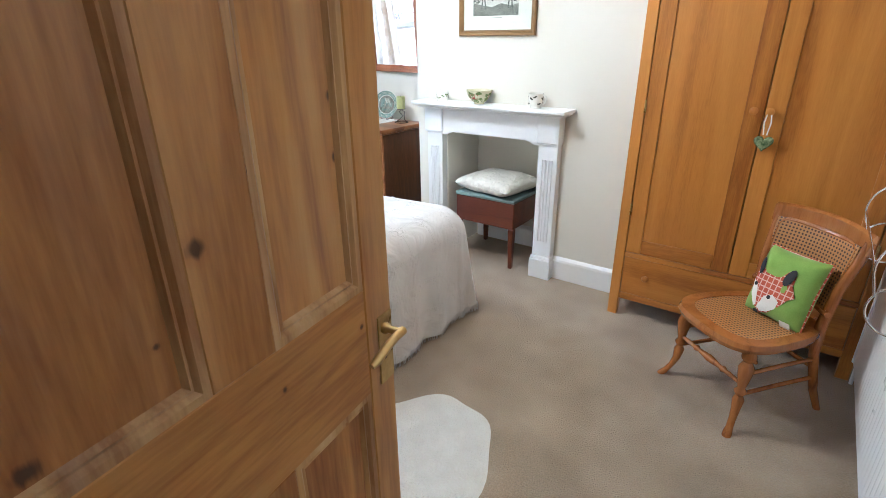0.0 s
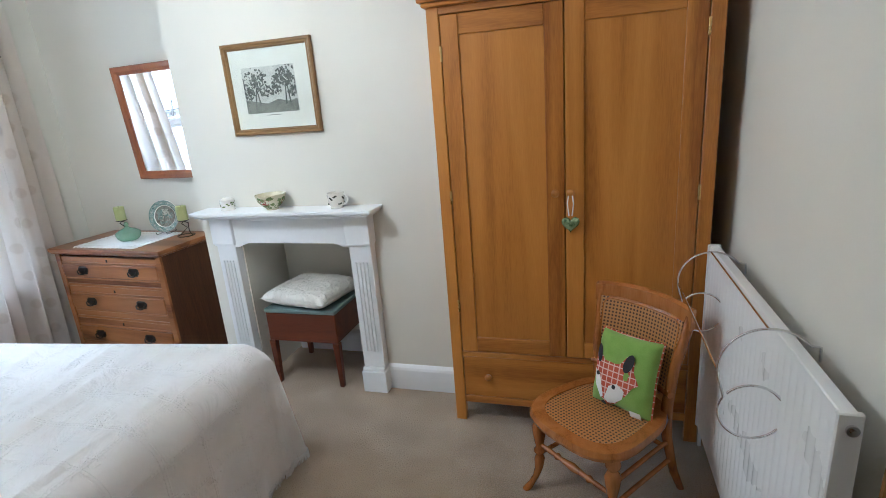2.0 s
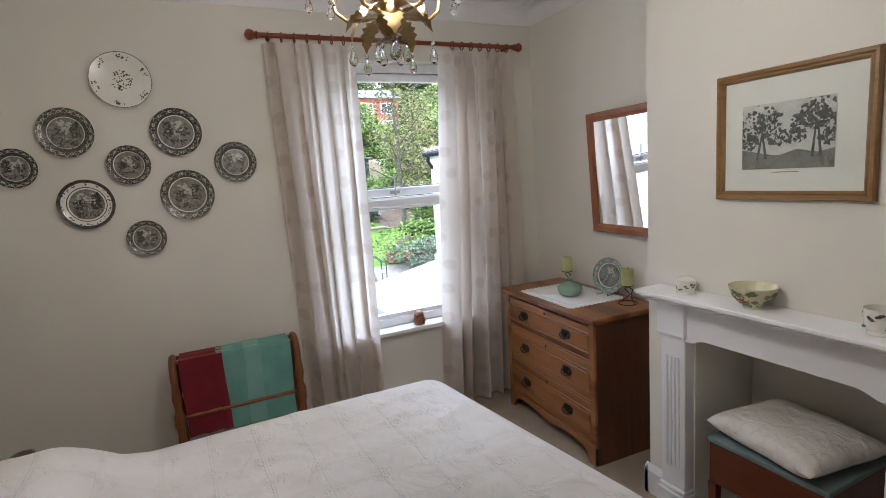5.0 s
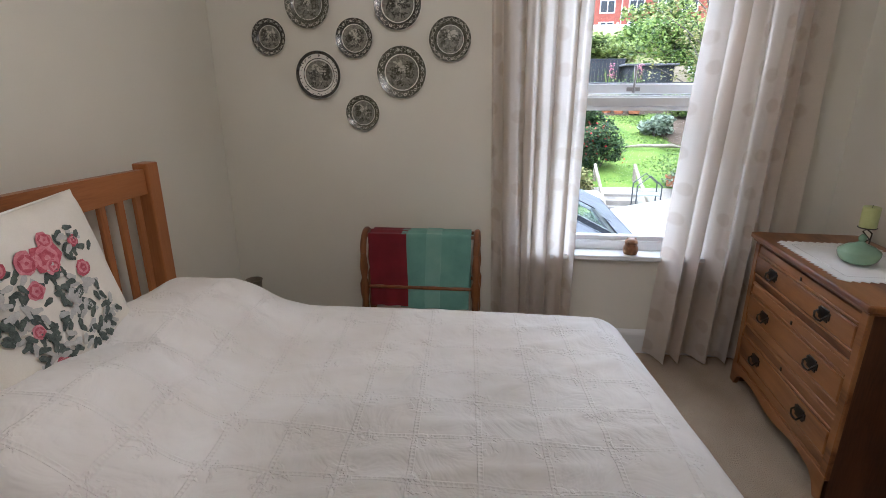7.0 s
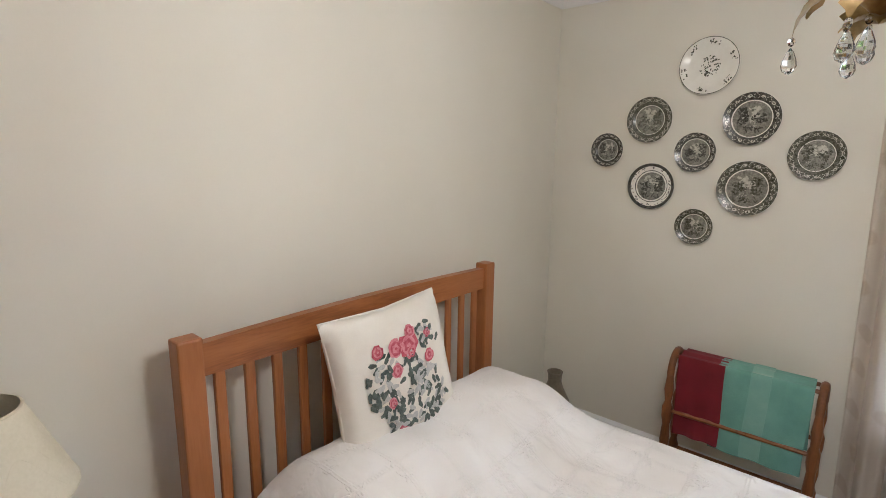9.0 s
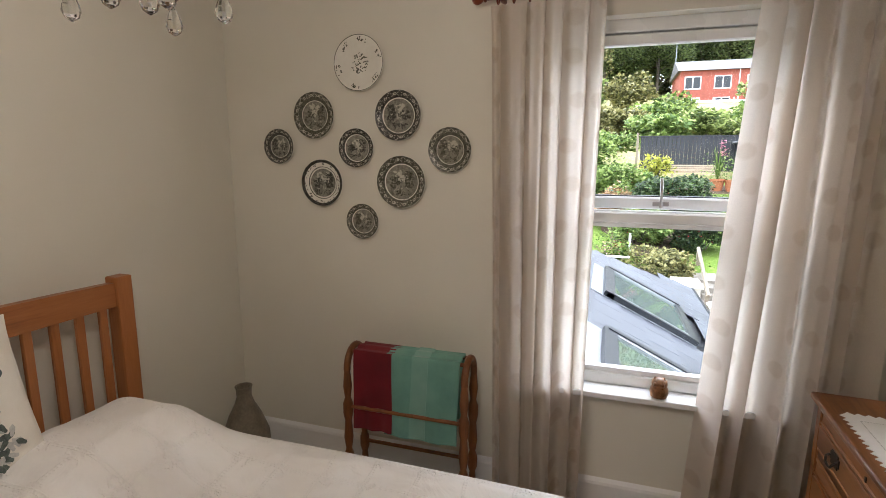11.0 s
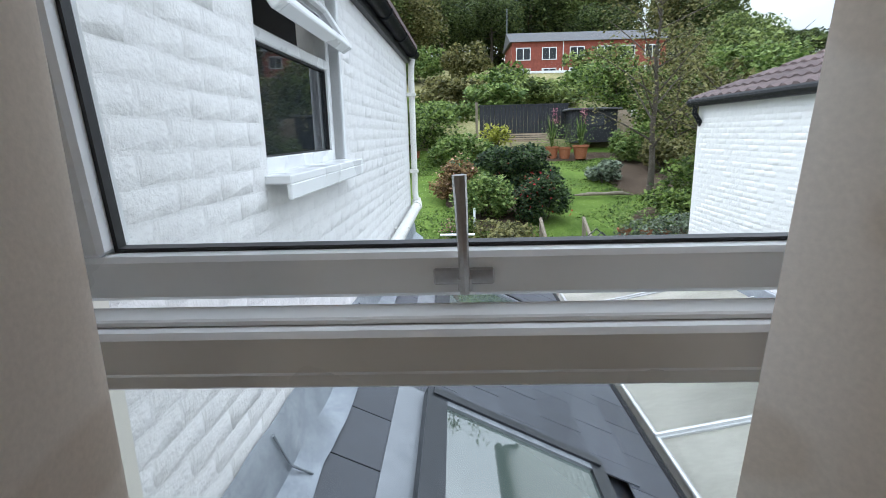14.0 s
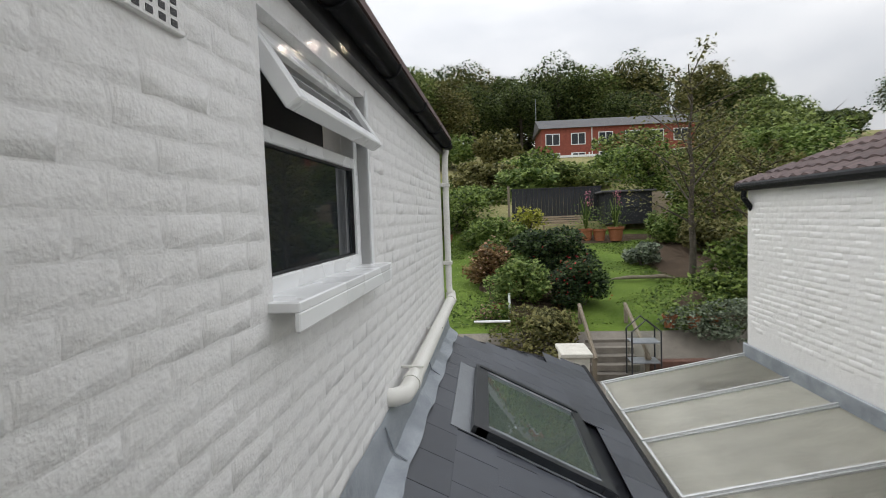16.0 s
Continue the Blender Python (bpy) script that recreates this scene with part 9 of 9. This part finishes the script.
part("aerial", tube([(0, -6.5, 5.5), (0, -6.5, 9.4)], 0.05, 5), PEWTER, TH)
wf = thing("white_fence", (-60.0, 15.0, ground_z(-60, 10) - 1.4), 0, "white slatted terrace railing", "fence")
for k in range(3):
    part("rail", boxes((0, -4.5, 0.5 + 0.45 * k, 0.08, 9.0, 0.75 + 0.45 * k)), UPVC, wf)
for k in range(8):
    part("post", boxes((-0.06, -4.5 + k * 1.9, 0, 0.0, -4.35 + k * 1.9, 1.9)), UPVC, wf)
# woods on the ridge
rnd = random.Random(4)
for k in range(38):
    y = -34 + k * 2.5 + rnd.uniform(-1, 1)
    x = -84 - rnd.uniform(0, 14)
    hgt = rnd.uniform(10.5, 13.5)
    hgt *= 1.18 if y < 14 else 1.14 if y < 29 else 0.5 if y < 37 else 0.98 if y < 49 else 0.42
    tree(x, y, ground_z(x, y) - 0.5, hgt, rnd.uniform(6.0, 7.5) * (0.75 if y > 28 else 1.0), ("wood", "wood", "hedge", "wood", "olive")[k % 5], 8000, 0.42, "dark broadleaved tree of the ridge wood", 200 + k, 0.02, 0.35, name="woodland_tree", full=True)
for k, (x, y, h, s, kd) in enumerate(((-60, -7.5, 12.0, 5.0, "hedge"), (-64, -3.0, 11.0, 4.5, "olive"), (-58, -14, 11.0, 5.0, "wood"), (-75, 1.0, 11.0, 5.0, "wood"), (-78, 8, 10.5, 5.0, "wood"), (-78, 24, 9, 5.5, "wood"), (-66, 38, 6.5, 4.5, "hedge"), (-60, 33, 6, 4.5, "hedge"))):
    tree(x, y, ground_z(x, y) - 0.5, h, s, kd, 8000, 0.34, "tall tree beside the brick terrace", 300 + k, 0.05, 0.3, name="woodland_tree", full=True)
tree(-88, 70, ground_z(-88, 70) - 0.5, 11.5, 5.0, "wood", 6500, 0.36, "dark tree standing alone on the ridge", 309, 0.15, 0.3, name="woodland_tree")
for k in range(13):
    y = -20 + k * 6.2
    bush(-80.5 - (k % 3) * 2, y, ground_z(-81, y) - 0.6, 5.0, 4.6, 2.6, ("wood", "hedge", "olive")[k % 3], 2200, 0.4, "dark brambles below the ridge wood", 400 + k)


# ---- bricks and slates, each a piece of its own ----
def brick_meshes(name, material, w, h, d, count, seed):
    """Old bricks under thick paint: rounded, uneven faces that sink softly into the joints."""
    out = []
    rnd_ = random.Random(seed)
    for k in range(count):
        bm_ = bmesh.new()
        dd = d * rnd_.choice((0.25, 0.6, 1.0, 1.5, 2.3))
        e0, e1 = rnd_.uniform(0.005, 0.014), rnd_.uniform(0.004, 0.011)
        us, ws = (0.0, e0, w * 0.36, w * 0.68, w - e0, w), (0.0, e1, h * 0.5, h - e1, h)
        g = []
        for i, x in enumerate(us):
            row = []
            for j, z in enumerate(ws):
                rim = i in (0, 5) or j in (0, 4)
                jx, jz = (0 if i in (0, 5) else rnd_.uniform(-0.008, 0.008)), (0 if j in (0, 4) else rnd_.uniform(-0.006, 0.006))
                row.append(bm_.verts.new((x + jx, 0.0015 if rim else -dd * rnd_.uniform(0.7, 1.2), z + jz)))
            g.append(row)
        for i in range(5):
            for j in range(4):
                bm_.faces.new((g[i][j], g[i + 1][j], g[i + 1][j + 1], g[i][j + 1]))
        out.append(mesh_of(name, bm_, material, 89))
    return out


def lay_bricks(parent, face_y, x0, x1, z0, z1, holes, limit, seed, near, proud=0.0009):
    bw, bh = 0.225, 0.076
    full = brick_meshes("brick", BRICKW, bw, bh, proud, 10, seed)
    half = brick_meshes("brick", BRICKW, bw / 2, bh, proud, 6, seed + 1)
    rnd_ = random.Random(seed)
    rest = bmesh.new()
    todo = []
    rows_ = int((z1 - z0) / bh)
    for j in range(rows_):
        z = z0 + j * bh
        x = x0 - (bw / 2 if j % 2 else 0) - (0.03 if j % 3 == 0 else 0)
        while x < x1:
            w = bw
            if x + w > x0 and x >= x0 - 0.02 and x + w < x1 + 0.02:
                if not any(x + w > a and x < b and z + bh > c and z < d for a, b, c, d in holes):
                    todo.append((near(x, z), x, z, full))
                else:
                    for xx in (x, x + bw / 2):
                        if not any(xx + bw / 2 > a and xx < b and z + bh > c and z < d for a, b, c, d in holes):
                            todo.append((near(xx, z), xx, z, half))
            x += w
    todo.sort(key=lambda q: q[0])
    for k, (_, x, z, ms) in enumerate(todo):
        me = rnd_.choice(ms)
        if k < limit:
            ob = new("brick", me)
            ob.parent = parent
            ob.location = (x, face_y, z)
        else:
            vs_ = [rest.verts.new((v.co.x + x, v.co.y + face_y, v.co.z + z)) for v in me.vertices]
            for p in me.polygons:
                rest.faces.new([vs_[i] for i in p.vertices])
    tagged(part("brickwork", rest, BRICKW, parent, smooth=89), kind="stuff")


w0, w1, wz0, wz1, EL, EH = EW
lay_bricks(ext, 0.012, 0.0, EL, 0.62, EH - 0.02, [(w0 - 0.005, w1 + 0.04, wz0 - 0.04, wz1), (0.56, 0.78, 2.135, 2.215)], 300, 5, lambda x, z: x)
lay_bricks(NB, 0.0, -3.9, 3.3, -0.12, 1.98, [], 300, 9, lambda x, z: -x if x < 0 else 9 + x, 0.0008)


def lay_slates():
    sw_, gauge = 0.39, 0.31
    ln = math.hypot(1, 0.5)
    ms = []
    rnd_ = random.Random(6)
    for k in range(5):
        bm_ = bmesh.new()
        box(bm_, 0.003, 0.0, 0.0, sw_ - 0.003, gauge * 1.25, 0.008 + rnd_.uniform(0, 0.002), bev=0.002)
        for v in bm_.verts:
            v.co.z += rnd_.uniform(-.0006, .0006) + (0.010 if v.co.y > gauge * 0.6 else 0.0)
        ms.append(mesh_of("slate", bm_, SLATE))
    tilt = Matrix.Rotation(-math.atan(0.5), 4, 'X')
    n = int(RD * ln / gauge)
    todo = []
    for j in range(n):
        d = j * gauge / ln
        x = -0.05 - (sw_ / 2 if j % 2 else 0)
        while x > -RL - d - sw_:
            if x - sw_ > -RL - d - 0.18:
                spans = [(x - sw_, x)]
                for a, b, c, e in RWINS:
                    if c - 0.06 - gauge * 0.95 < d < e + 0.02:
                        spans = [q for p, r in spans for q in ((p, min(r, a - 0.03)), (max(p, b + 0.03), r)) if q[1] - q[0] > 0.04]
                for p, r in spans:
                    todo.append((abs((p + r) / 2 + 3.0), p, d, (r - p) / sw_))
            x -= sw_
    todo.sort(key=lambda q: q[0])
    for k, (_, x, d, wide) in enumerate(todo[:320]):
        ob = new("slate", rnd_.choice(ms))
        ob.parent = ROOF
        ob.matrix_local = Matrix.Translation((x, d, -0.5 * d + 0.004)) @ tilt @ Matrix.Diagonal((wide, 1, 1, 1))


lay_slates()
